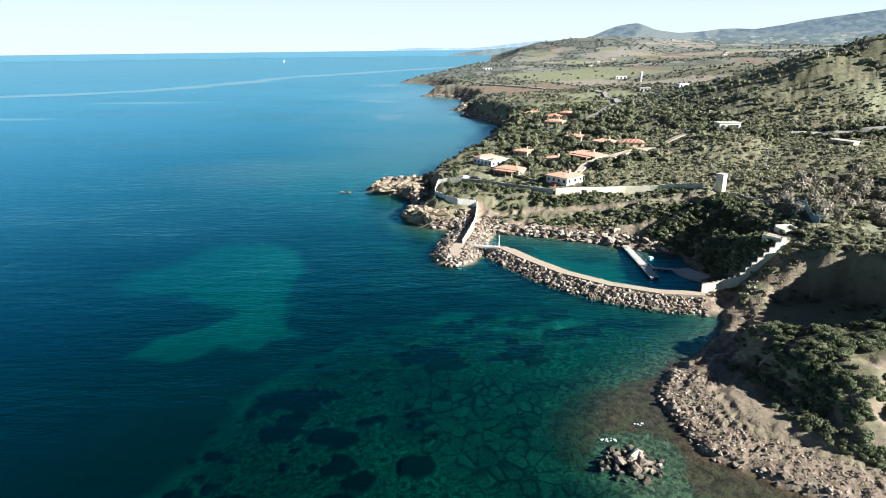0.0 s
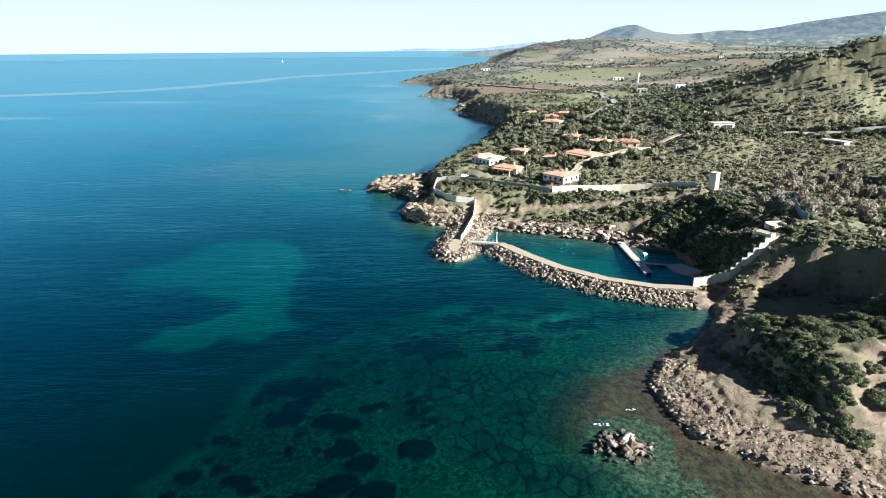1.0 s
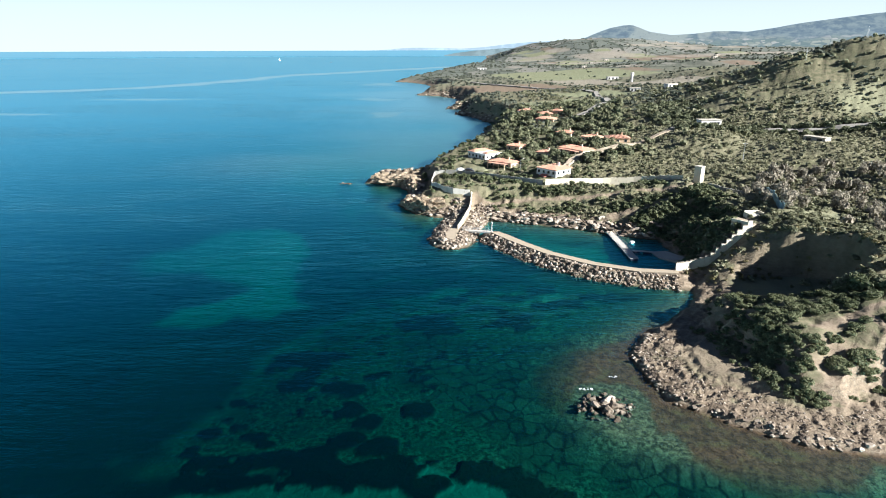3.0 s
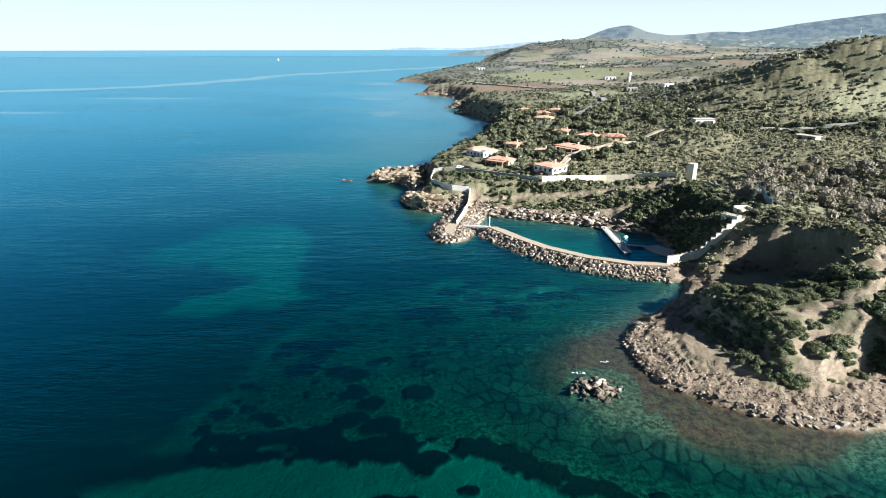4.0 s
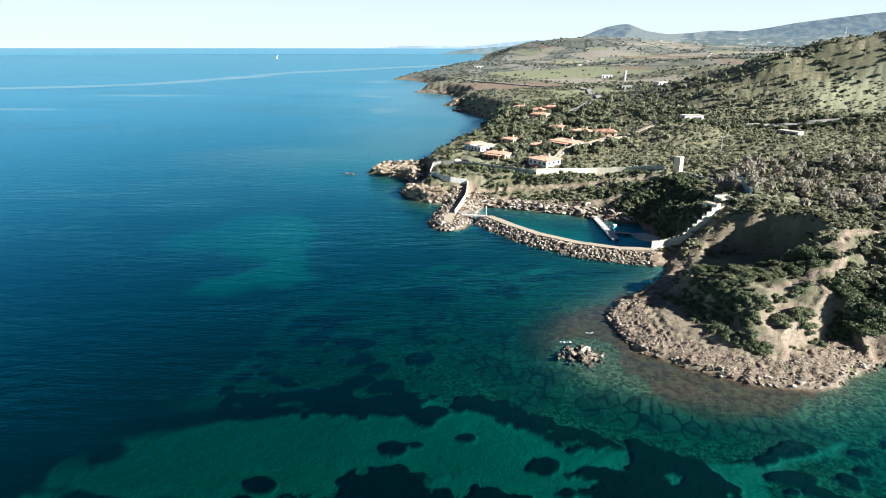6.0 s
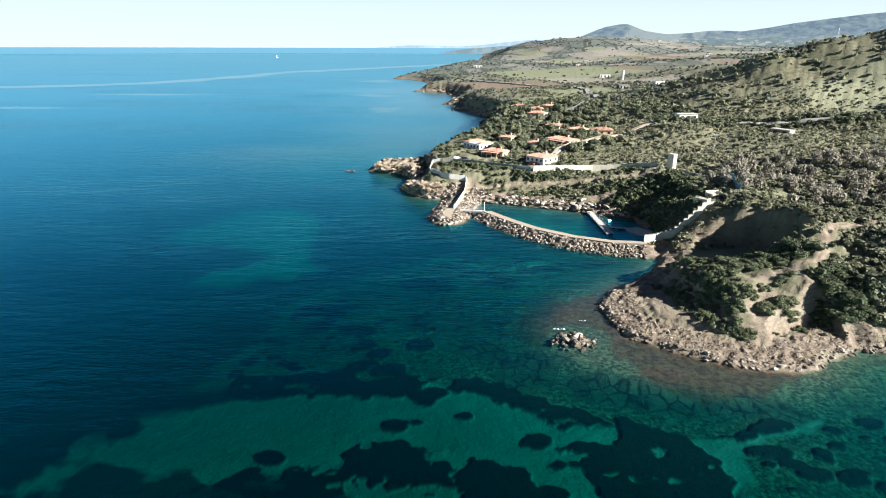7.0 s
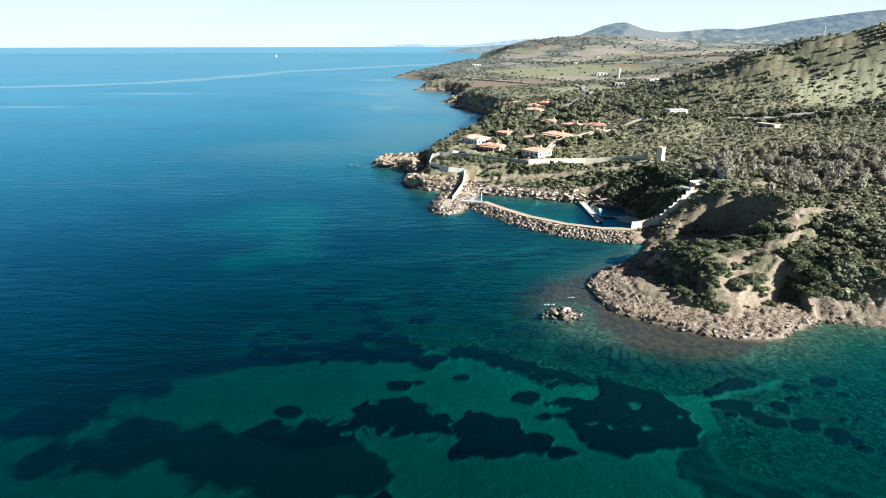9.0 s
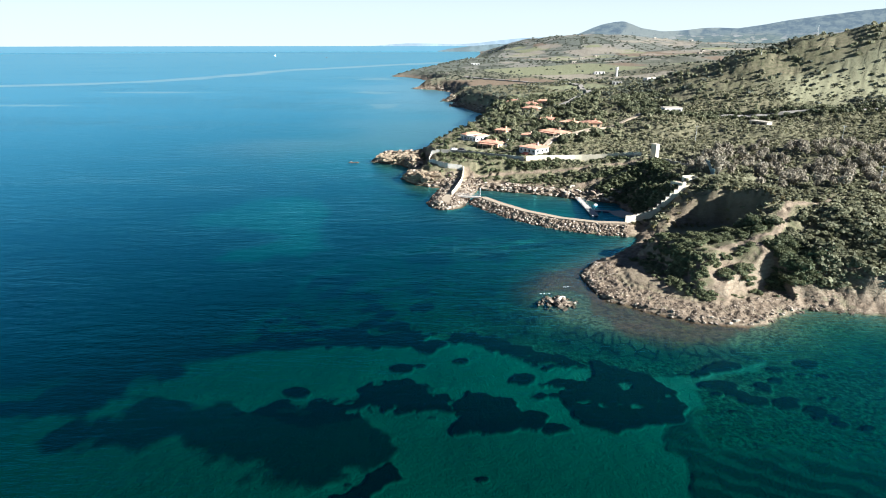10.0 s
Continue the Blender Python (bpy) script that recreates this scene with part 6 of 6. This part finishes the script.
# terrace and low pavilion at its head
terrace = tagged(new("terrace"), "pale concrete terrace with a low parapet at the wall's head", "terrace")
tz = gz(81, 142) + 0.3
part("slab", prism(bmesh.new(), [(77.6, 143.4), (81.0, 138.8), (85.0, 142.0), (81.2, 147.2)], tz - 1.2, tz), SANDPATH, terrace)
part("parapet", boxed(79.2, 141.0, tz + 0.003, 5.6, 0.25, 0.8, -53, 0.02), CREAM, terrace)
pav = tagged(empty_at("ruined_hut", 86.0, 148.2, gz(86, 148.2), 8), "low cream roofless hut with broken walls", "hut")
part("back_wall", boxed(0, 1.4, -0.5, 4.4, 0.35, 2.0, 0, 0.05), CREAM, pav)
part("front_wall", boxed(-0.6, -1.4, -0.5, 3.0, 0.35, 1.3, 0, 0.05), CREAM, pav)
for sgn, hh in ((-1, 1.6), (1, 1.9)):
    part("side_wall", boxed(sgn * 2.02, 0, -0.5, 0.35, 2.44, hh, 0, 0.05), CREAM, pav)
part("fallen_slab", prism(bmesh.new(), [(-1.6, -1.0), (1.4, -1.1), (1.6, 0.8), (-1.5, 1.0)], [0.2, 0.5, 0.8, 0.4], [0.32, 0.62, 0.92, 0.52]), CREAM, pav)
panel_wall("screen_fence", SCREEN, (2.0, 2.2), 2.4, 0.12, BLUEFENCE, None, "blue-green screen fence on posts through scrub", 0.2)
panel_wall("low_wall", [(93, 196.5), (96.3, 188.5), (104.6, 184.4)], (1.2, 1.0), 2.6, 0.3, GREYWALL, None, "low grey wall below the tower", 0.5)

# tower and long garden wall
tower = tagged(empty_at("tower", 91.2, 201.0, gz(91.2, 201), 40.5), "plain square cream tower at the end of the garden wall", "tower")
part("shaft", boxed(0, 0, -0.8, 2.7, 2.6, 6.6, 0, 0.05), CREAM, tower)
part("cap", boxed(0, 0, 5.803, 2.86, 2.76, 0.16, 0, 0.03), CONCRETE, tower)
panel_wall("garden_wall", GARDEN_WALL, (2.2, 2.2), 2.9, 0.3, CREAM, None, "long cream rendered garden wall", 0.8, 4)
panel_wall("grey_wall", GREY_WALL, (1.5, 2.0), 2.6, 0.25, GREYWALL, None, "weathered grey wall above the bank", 0.8, 4)
panel_wall("boundary_fence", POINT_FENCE, (1.9, 2.1), 2.2, 0.14, PALEFENCE, None, "pale grey boundary fence round the point", 0.8, 2)

# houses
house(16.2, 263.4, -53, 12.5, 10, 2, WHITE, "flat", "white two-storey villa with a flat roof and red tile ends", 5)
house(23.4, 244.4, -37, 11.5, 6.5, 1, OCHRE, "hip", "low villa with a red tile roof and porch", 3, porch=True)
house(42.2, 225.0, -49, 10, 9.5, 2, WHITE, "hip", "white two-storey house with a red tile roof", 4, awning=True)
house(57.0, 254.6, -54, 14.5, 7.5, 1, CREAM, "hip", "long low house with a red tile roof", 4, porch=True)
house(69.0, 275.0, -50, 9.5, 7, 1, OCHRE, "hip", "low house under a red tile roof among trees", 3)
house(79.5, 271.0, -8, 10.5, 7, 1, OCHRE, "hip", "low house under a faded red tile roof", 3)
house(32.5, 279.5, -40, 7.5, 6, 1, OCHRE, "hip", "small house with chimneys under red tiles", 2)
house(43.5, 257.0, -30, 6.5, 5.5, 1, CREAM, "hip", "small house half hidden by trees", 2)
house(61.5, 304.0, -40, 9, 6.5, 1, CREAM, "hip", "house with a red tile roof among trees", 3)
house(59.0, 357.5, -25, 11, 8, 1, OCHRE, "hip", "wide low house with a dark red tile roof", 3)
house(61.5, 381.5, -10, 10, 8, 1, CREAM, "hip", "low house with a red tile roof", 3)
house(54.5, 421.0, -20, 11, 8, 1, WHITE, "hip", "pale house near the cliff top", 3)
house(70.5, 385.0, -30, 8, 7, 1, OCHRE, "hip", "small house with a faded tile roof", 2)


def shed(x, y, turn, w, d, h, label, material=WHITE, doors=3):
    root = empty_at("shed", x, y, gz(x, y), turn)
    part("wall", boxed(0, 0, -1.0, w, d, h + 1.0, 0, 0.03), material, root)
    part("roof", boxed(0, 0, h + 0.003, w + 0.6, d + 0.6, 0.22, 0, 0.03), CONCRETE, root)
    for k in range(doors):
        part("opening", boxed((k + 0.5) / doors * w - w / 2, -d / 2 - 0.01, 0.05, w / doors * 0.45, 0.1, h * 0.7), GLASS, root, "dark doorway")
    return tagged(root, label, "building")


shed(125.4, 279.5, 4, 9.8, 5.5, 2.9, "white flat-roofed building beside the road")
shed(157.5, 244.0, -62, 9.5, 4.0, 1.5, "low pale flat-roofed shed in the scrub", CONCRETE, 2)
shed(226, 852, 0, 15, 7, 3.4, "white farm building among trees")
shed(66, 1292, 0, 18, 9, 4, "white building near the far cape")
shed(200, 545, 20, 12, 6, 3, "pale farm shed in a field")
shed(172, 560, -10, 9, 6, 3, "pale farm house beside the far road")
for sx_, sy_ in ((700, 2050), (760, 2120), (835, 2080), (930, 2150), (1010, 2210), (640, 1500), (560, 1320), (330, 1450), (390, 1560), (270, 1250), (1120, 2300), (1210, 2260)):
    shed(sx_, sy_, 15, 11, 7, 3.2, "far pale farm house in the fields", CONCRETE, 2)
wt = tagged(empty_at("water_tower", 222, 745, gz(222, 745)), "white water tower standing in far fields", "tower")
part("shaft", tube(bmesh.new(), (0, 0, -1), (0, 0, 8.5), 1.5, 1.3, 12), WHITE, wt)
part("tank", tube(bmesh.new(), (0, 0, 8.503), (0, 0, 11.5), 1.9, 1.9, 12), WHITE, wt)


# roads
def road(name, line, half, material, label):
    pts = refine([(p[0], p[1], 0) for p in line], 4)
    bm = bmesh.new()
    rows = []
    for k, p in enumerate(pts):
        a, b = Vector(pts[max(k - 1, 0)][:2]), Vector(pts[min(k + 1, len(pts) - 1)][:2])
        nrm = (b - a).normalized()
        nrm = Vector((nrm.y, -nrm.x))
        row = []
        for u in (-1.0, -0.4, 0.4, 1.0):
            q = Vector(p[:2]) + nrm * half * u
            row.append(bm.verts.new((q.x, q.y, max(gz(q.x, q.y), gz(p[0], p[1])) + 0.1 + 0.0014 * q.y)))
        for u in (1.05, -1.05):
            q = Vector(p[:2]) + nrm * half * u
            row.append(bm.verts.new((q.x, q.y, gz(p[0], p[1]) - 1.0)))
        rows.append(row)
    for r, s in zip(rows, rows[1:]):
        for k in range(6):
            bm.faces.new((r[k], r[(k + 1) % 6], s[(k + 1) % 6], s[k]))
    return tagged(part(name, bm, material), label, "road", kind="structure")


road("lane", LANE, 1.2, SANDPATH, "pale concrete lane climbing past houses")
road("far_road", FAR_ROAD, 2.2, ASPHALT, "grey road curving through far scrub")
road("main_road", MAIN_ROAD, 2.8, ASPHALT, "grey road behind a dark hedge")
road("inland_road", [(138, 570), (128, 640), (100, 705), (60, 780), (30, 840)], 3.0, ASPHALT, "grey road across the far plain")
panel_wall("lane_wall", [(50.0, 234.0), (54.2, 239.2), (62, 246.2), (72, 251.6)], (0.5, 0.4), 3.0, 0.25, CONCRETE, None, "low pale wall along the lane", 0.6)


# poles, masts, cars, boats
def pole(x, y, height, label, arms=True):
    root = empty_at("utility_pole", x, y, gz(x, y))
    part("shaft", tube(bmesh.new(), (0, 0, -0.5), (0, 0, height), 0.14, 0.09, 8), STEEL, root)
    if arms:
        part("cross_arm", boxed(0, 0, height - 0.6, 1.6, 0.1, 0.1), STEEL, root)
        for k in (-0.7, 0, 0.7):
            part("insulator", tube(bmesh.new(), (k, 0, height - 0.497), (k, 0, height - 0.25), 0.05), WHITEPAINT, root)
    return tagged(root, label, "pole")


for px_, py_, ph_ in ((118.6, 226.2, 8), (141.3, 132.4, 8.5), (176, 168, 9), (168, 196, 9), (205, 158, 9)):
    pole(px_, py_, ph_, "slender grey utility pole standing in scrub")


def mast(x, y, height, label):
    root = empty_at("lattice_mast", x, y, gz(x, y))
    for sx2 in (-1, 1):
        for sy2 in (-1, 1):
            part("leg", tube(bmesh.new(), (sx2 * 0.55, sy2 * 0.55, -0.5), (sx2 * 0.16, sy2 * 0.16, height), 0.08, 0.05, 4), STEEL, root)
    for k in range(int(height / 1.2)):
        w0 = 0.55 - 0.39 * (k * 1.2) / height
        bm = bmesh.new()
        tube(bm, (-w0, -w0, k * 1.2), (w0, -w0, k * 1.2 + 1.1), 0.035, 0.035, 4)
        tube(bm, (w0, w0, k * 1.2), (-w0, w0, k * 1.2 + 1.1), 0.035, 0.035, 4)
        part("brace", bm, STEEL, root)
    part("antenna", tube(bmesh.new(), (0, 0, height - 1.2), (0, 0, height + 1.4), 0.16, 0.12, 6), WHITEPAINT, root)
    return tagged(root, label, "mast")


pole(199, 337, 6, "slender pale pole on the grassy hill", False)
mast(243, 356, 5, "tall lattice mast with white antennas on the hill")


def street_lamp(x, y, h):
    root = empty_at("street_lamp", x, y, gz(x, y))
    part("pole", tube(bmesh.new(), (0, 0, -0.3), (0, 0, h), 0.09, 0.06, 8), STEEL, root)
    part("arm", tube(bmesh.new(), (0, 0, h - 0.05), (0.9, 0, h + 0.1), 0.04), STEEL, root)
    part("lamp_head", boxed(1.05, 0, h + 0.02, 0.5, 0.2, 0.14, 0, 0.03), WHITEPAINT, root)
    return tagged(root, "pale street lamp beside the garden", "lamp")


street_lamp(29.6, 233.2, 5.0)


def car(x, y, turn, paint, label):
    root = empty_at("car", x, y, gz(x, y) + 0.05, turn)
    bm = bmesh.new()
    prof = [(-2.0, 0.3), (2.0, 0.3), (2.05, 0.75), (1.1, 0.9), (0.55, 1.42), (-1.3, 1.45), (-1.95, 0.95)]
    lo = [bm.verts.new((px, -0.82, pz)) for px, pz in prof]
    hi = [bm.verts.new((px, 0.82, pz)) for px, pz in prof]
    bm.faces.new(lo)
    bm.faces.new(hi[::-1])
    for k in range(7):
        bm.faces.new((lo[k], hi[k], hi[(k + 1) % 7], lo[(k + 1) % 7]))
    body = part("body", bm, paint, root)
    part("windscreen", prism(bmesh.new(), [(0.62, -0.7), (1.02, -0.7), (1.02, 0.7), (0.62, 0.7)], [1.38, 0.99, 0.99, 1.38], [1.42, 1.03, 1.03, 1.42]), GLASS, body, "dark windscreen")
    for sgn in (-1, 1):
        part("side_window", boxed(-0.4, sgn * 0.82, 0.98, 1.5, 0.03, 0.36), GLASS, body, "dark side window")
        for wx in (-1.25, 1.25):
            part("wheel", tube(bmesh.new(), (wx, sgn * 0.70, 0.3), (wx, sgn * 0.88, 0.3), 0.31, 0.31, 12), RUBBER, root, "black tyre")
    return tagged(root, label, "car")


car(4.7, 238.8, 20, WHITEPAINT, "white car parked on the gravel yard")
car(8.3, 237.2, -15, DARKPAINT, "dark car parked beside the white car")
car(139.5, 265.5, -12, WHITEPAINT, "white van on the road by the hedge")


def boat(x, y, turn, scale, sail):
    root = empty_at("sailing_boat" if sail else "motor_boat", x, y, -0.15 * scale, turn)
    bm = bmesh.new()
    ring = [(-3, -0.9), (1, -1.0), (3.4, 0), (1, 1.0), (-3, 0.9)]
    prism(bm, [(px * scale, py * scale) for px, py in ring], 0, 1.0 * scale)
    part("hull", bm, WHITEPAINT, root)
    part("cabin", boxed(-0.4 * scale, 0, 1.003 * scale, 2.2 * scale, 1.1 * scale, 0.6 * scale, 0, 0.08), WHITEPAINT, root)
    if sail:
        part("boom_mast", tube(bmesh.new(), (0.3 * scale, 0, 1.0 * scale), (0.3 * scale, 0, 9 * scale), 0.08 * scale), STEEL, root)
        part("sail", prism(bmesh.new(), [(0.2 * scale, -0.03), (-2.6 * scale, -0.03), (-2.6 * scale, 0.03), (0.2 * scale, 0.03)], [2 * scale, 2 * scale, 2 * scale, 2 * scale], [8.6 * scale, 2.2 * scale, 2.2 * scale, 8.6 * scale]), WHITEPAINT, root, "white sail")
    return tagged(root, "small white boat far out on the sea", "boat")


boat(-840, 3050, 20, 1.6, True)
boat(-520, 2700, -30, 1.5, False)

# hedge and lawn before the low villa
x = np.linspace(10, 29, 60)
y = np.interp(x, [10, 29], [246.8, 235.0]) + np.random.default_rng(5).uniform(-0.3, 0.3, 60)
tagged(joined("garden_hedge", MID, x, y, on_grid(HT, x, y), np.full(60, 0.75), np.random.default_rng(6).uniform(0, 0.2, 60), DARK_LEAF), "clipped dark hedge round the lawn", "hedge", kind="stuff")

# rocks in and by the water
pile = tagged(new("rock_pile"), "heap of pale boulders standing in shallow water", "rocks")
rng = np.random.default_rng(51)
places = []
for _ in range(95):
    a, r = rng.uniform(0, 2 * np.pi), 5.2 * math.sqrt(rng.uniform(0, 1))
    s = rng.uniform(0.5, 1.3) + 1.0 * (r < 2.4) * rng.uniform(0, 1)
    places.append((27.3 + r * math.cos(a), 74.6 + 0.85 * r * math.sin(a), -0.25 + 0.35 * (1 - r / 5.2) + rng.uniform(-0.2, 0.2), s))
rubble(pile, places)
islet = tagged(new("islet"), "low dark rocks off the point", "rocks")
rubble(islet, [(-48.6 + rng.uniform(-3, 3), 254.6 + rng.uniform(-1, 1), -0.05, rng.uniform(0.6, 1.5)) for _ in range(10)])
shore = tagged(new("shore_boulders"), "loose rocks strewn along the rocky shore", "rocks")
places = []
head_line = [(95, 69), (86, 70.6), (77, 66.6), (72, 62.5), (64.7, 62), (56, 64.2), (49.4, 68), (43.2, 73), (39, 76.4), (37.3, 85), (37.3, 93.5), (42.8, 102)]
for px, py, pz, s in beside(head_line, 1500, 0.2, 8.5, 61, (0.10, 0.42)):
    if gz(px, py) > 0.1:
        places.append((px, py, gz(px, py) + 0.08, s))
for px, py, pz, s in beside(head_line, 190, -0.5, 1.6, 62, (0.4, 1.15)):
    places.append((px, py, max(gz(px, py), -0.2) + 0.1, s))
rng.shuffle(places)
rubble(shore, [tuple(p) for p in places], flat=0.6)
bank = tagged(new("bank_boulders"), "pale ledges and rocks along the pool's bank", "rocks")
bank_line = [(68, 171), (59.3, 174), (49, 179.4), (40.5, 184), (22, 191), (13, 193)]
places = [(px, py, max(gz(px, py), 0) + 0.2, s) for px, py, pz, s in beside(bank_line, 330, -0.4, 5.0, 63, (0.7, 2.6))]
cape_line = [(13, 193), (-4, 197), (-12.8, 202), (-19.9, 215), (-15.5, 227), (-18, 240), (-21, 247.5), (-29, 252), (-38.5, 256.7)]
places += [(px, py, max(gz(px, py), 0) + 0.2, s) for px, py, pz, s in beside(cape_line, 150, -0.5, 6.0, 64, (0.6, 2.4))]
rubble(bank, places, flat=0.55)

def outcrop(x, y, sx, sy, sz, turn, seed, label):
    """A bedded mass of rock with ledges and cracks."""
    bm = bmesh.new()
    bmesh.ops.create_icosphere(bm, subdivisions=5, radius=1.0)
    co = np.array([v.co for v in bm.verts])
    flat = np.sign(co) * np.abs(co) ** np.array((0.8, 0.8, 0.6))
    p, q = flat[:, 0] * sx, flat[:, 1] * sy
    lump = (fbm(p + 90 * seed, q + flat[:, 2] * sz, 3.2, seed, 5) - 0.5) * 1.3
    ledge = np.abs(fbm(p - q, flat[:, 2] * sz * 2.2 + 0.25 * p, 1.5, seed + 3, 4) - 0.5)
    k = 1 + lump - 1.1 * ledge
    for v, c, f in zip(bm.verts, flat, k):
        z = c[2] * f * sz
        v.co = (c[0] * f * sx, c[1] * f * sy, 0.45 * z + 0.55 * round(z / 0.7) * 0.7 + 0.10 * c[0] * sx)
    root = tagged(empty_at("rock_outcrop", x, y, max(gz(x, y), 0.0) - 0.25 * sz, turn), label, "rock")
    part("rock", bm, LEDGE, root)
    return root


outcrop(-10.5, 206.5, 8.0, 4.6, 3.4, -38, 3, "pale bedded rock mass at the foot of the point")
outcrop(-15.5, 213, 4.6, 3.4, 2.4, -60, 5, "pale tumbled ledge on the point")
outcrop(-24, 251, 9.0, 4.0, 1.6, 14, 7, "low pale ledge running into the sea")
outcrop(-33, 255.8, 5.0, 1.8, 1.2, 20, 9, "low brown ledge at the point's tip")
outcrop(-16, 242, 5.5, 3.6, 2.2, 60, 11, "pale ledge above a dark sea cave")

far_rocks = tagged(new("cliff_foot_rocks"), "pale rocks strewn along the far cliff foot", "rocks")
far_line = [(-35, 264), (-29, 271), (-16, 282), (-10, 292), (-1, 312), (13, 345), (23, 373), (31, 388), (20, 409), (31, 432), (44, 478), (34, 488), (19, 539), (5, 553), (14, 585), (14, 607), (-4, 611), (8, 650), (9, 735), (-10, 780), (-46, 799)]
places = [(px, py, max(gz(px, py), 0) + 0.1, s) for px, py, pz, s in beside(far_line, 620, -2.0, 7.0, 65, (0.8, 3.4))]
places += [(px, py, max(gz(px, py), 0) + 0.1, s) for px, py, pz, s in beside([(5, 553), (14, 607), (-4, 611)], 70, -2.0, 10.0, 66, (1.5, 4.0))]
rubble(far_rocks, places, 0, 0.6)

# a little surf round the heap
foam_mat = plain_material("surf_foam", (0.72, 0.74, 0.75), (0.85, 0.86, 0.86), 2.0, 0.6, 0, 0.2)
bm = bmesh.new()
rng = np.random.default_rng(57)
for cx, cy, n_ in ((25.2, 80.2, 14), (30.8, 84.6, 5)):
    for _ in range(n_):
        a0, px, py, s = rng.uniform(0, 6.28), cx + rng.normal() * 0.8, cy + rng.normal() * 0.22, rng.uniform(0.06, 0.2)
        prism(bm, [(px + s * rng.uniform(0.5, 1.6) * math.cos(a0 + t), py + s * rng.uniform(0.4, 0.9) * math.sin(a0 + t)) for t in np.linspace(0, 6.28, 9)[:-1]], 0.004, 0.03)
tagged(part("surf", bm, foam_mat), "white flecks of surf on shallow water", "foam", kind="stuff")

# ---- far distance ----
def ridge_line(x, table):
    return np.interp(x, [p[0] for p in table], [p[1] for p in table])


def backdrop(name, dist, az0, az1, profile, z0, material, label):
    """A far skyline: a wall at a fixed distance with a given outline."""
    az = np.linspace(az0, az1, 200)
    top = ridge_line(az, profile)
    x, y = dist * np.sin(np.radians(az)), dist * np.cos(np.radians(az))
    co = np.vstack([np.stack([x, y, np.full(200, z0)], -1), np.stack([x, y, top], -1)])
    k = np.arange(199)
    return tagged(quads(name, co, np.stack([k, k + 1, k + 201, k + 200], -1), material), label, "backdrop", kind="structure")


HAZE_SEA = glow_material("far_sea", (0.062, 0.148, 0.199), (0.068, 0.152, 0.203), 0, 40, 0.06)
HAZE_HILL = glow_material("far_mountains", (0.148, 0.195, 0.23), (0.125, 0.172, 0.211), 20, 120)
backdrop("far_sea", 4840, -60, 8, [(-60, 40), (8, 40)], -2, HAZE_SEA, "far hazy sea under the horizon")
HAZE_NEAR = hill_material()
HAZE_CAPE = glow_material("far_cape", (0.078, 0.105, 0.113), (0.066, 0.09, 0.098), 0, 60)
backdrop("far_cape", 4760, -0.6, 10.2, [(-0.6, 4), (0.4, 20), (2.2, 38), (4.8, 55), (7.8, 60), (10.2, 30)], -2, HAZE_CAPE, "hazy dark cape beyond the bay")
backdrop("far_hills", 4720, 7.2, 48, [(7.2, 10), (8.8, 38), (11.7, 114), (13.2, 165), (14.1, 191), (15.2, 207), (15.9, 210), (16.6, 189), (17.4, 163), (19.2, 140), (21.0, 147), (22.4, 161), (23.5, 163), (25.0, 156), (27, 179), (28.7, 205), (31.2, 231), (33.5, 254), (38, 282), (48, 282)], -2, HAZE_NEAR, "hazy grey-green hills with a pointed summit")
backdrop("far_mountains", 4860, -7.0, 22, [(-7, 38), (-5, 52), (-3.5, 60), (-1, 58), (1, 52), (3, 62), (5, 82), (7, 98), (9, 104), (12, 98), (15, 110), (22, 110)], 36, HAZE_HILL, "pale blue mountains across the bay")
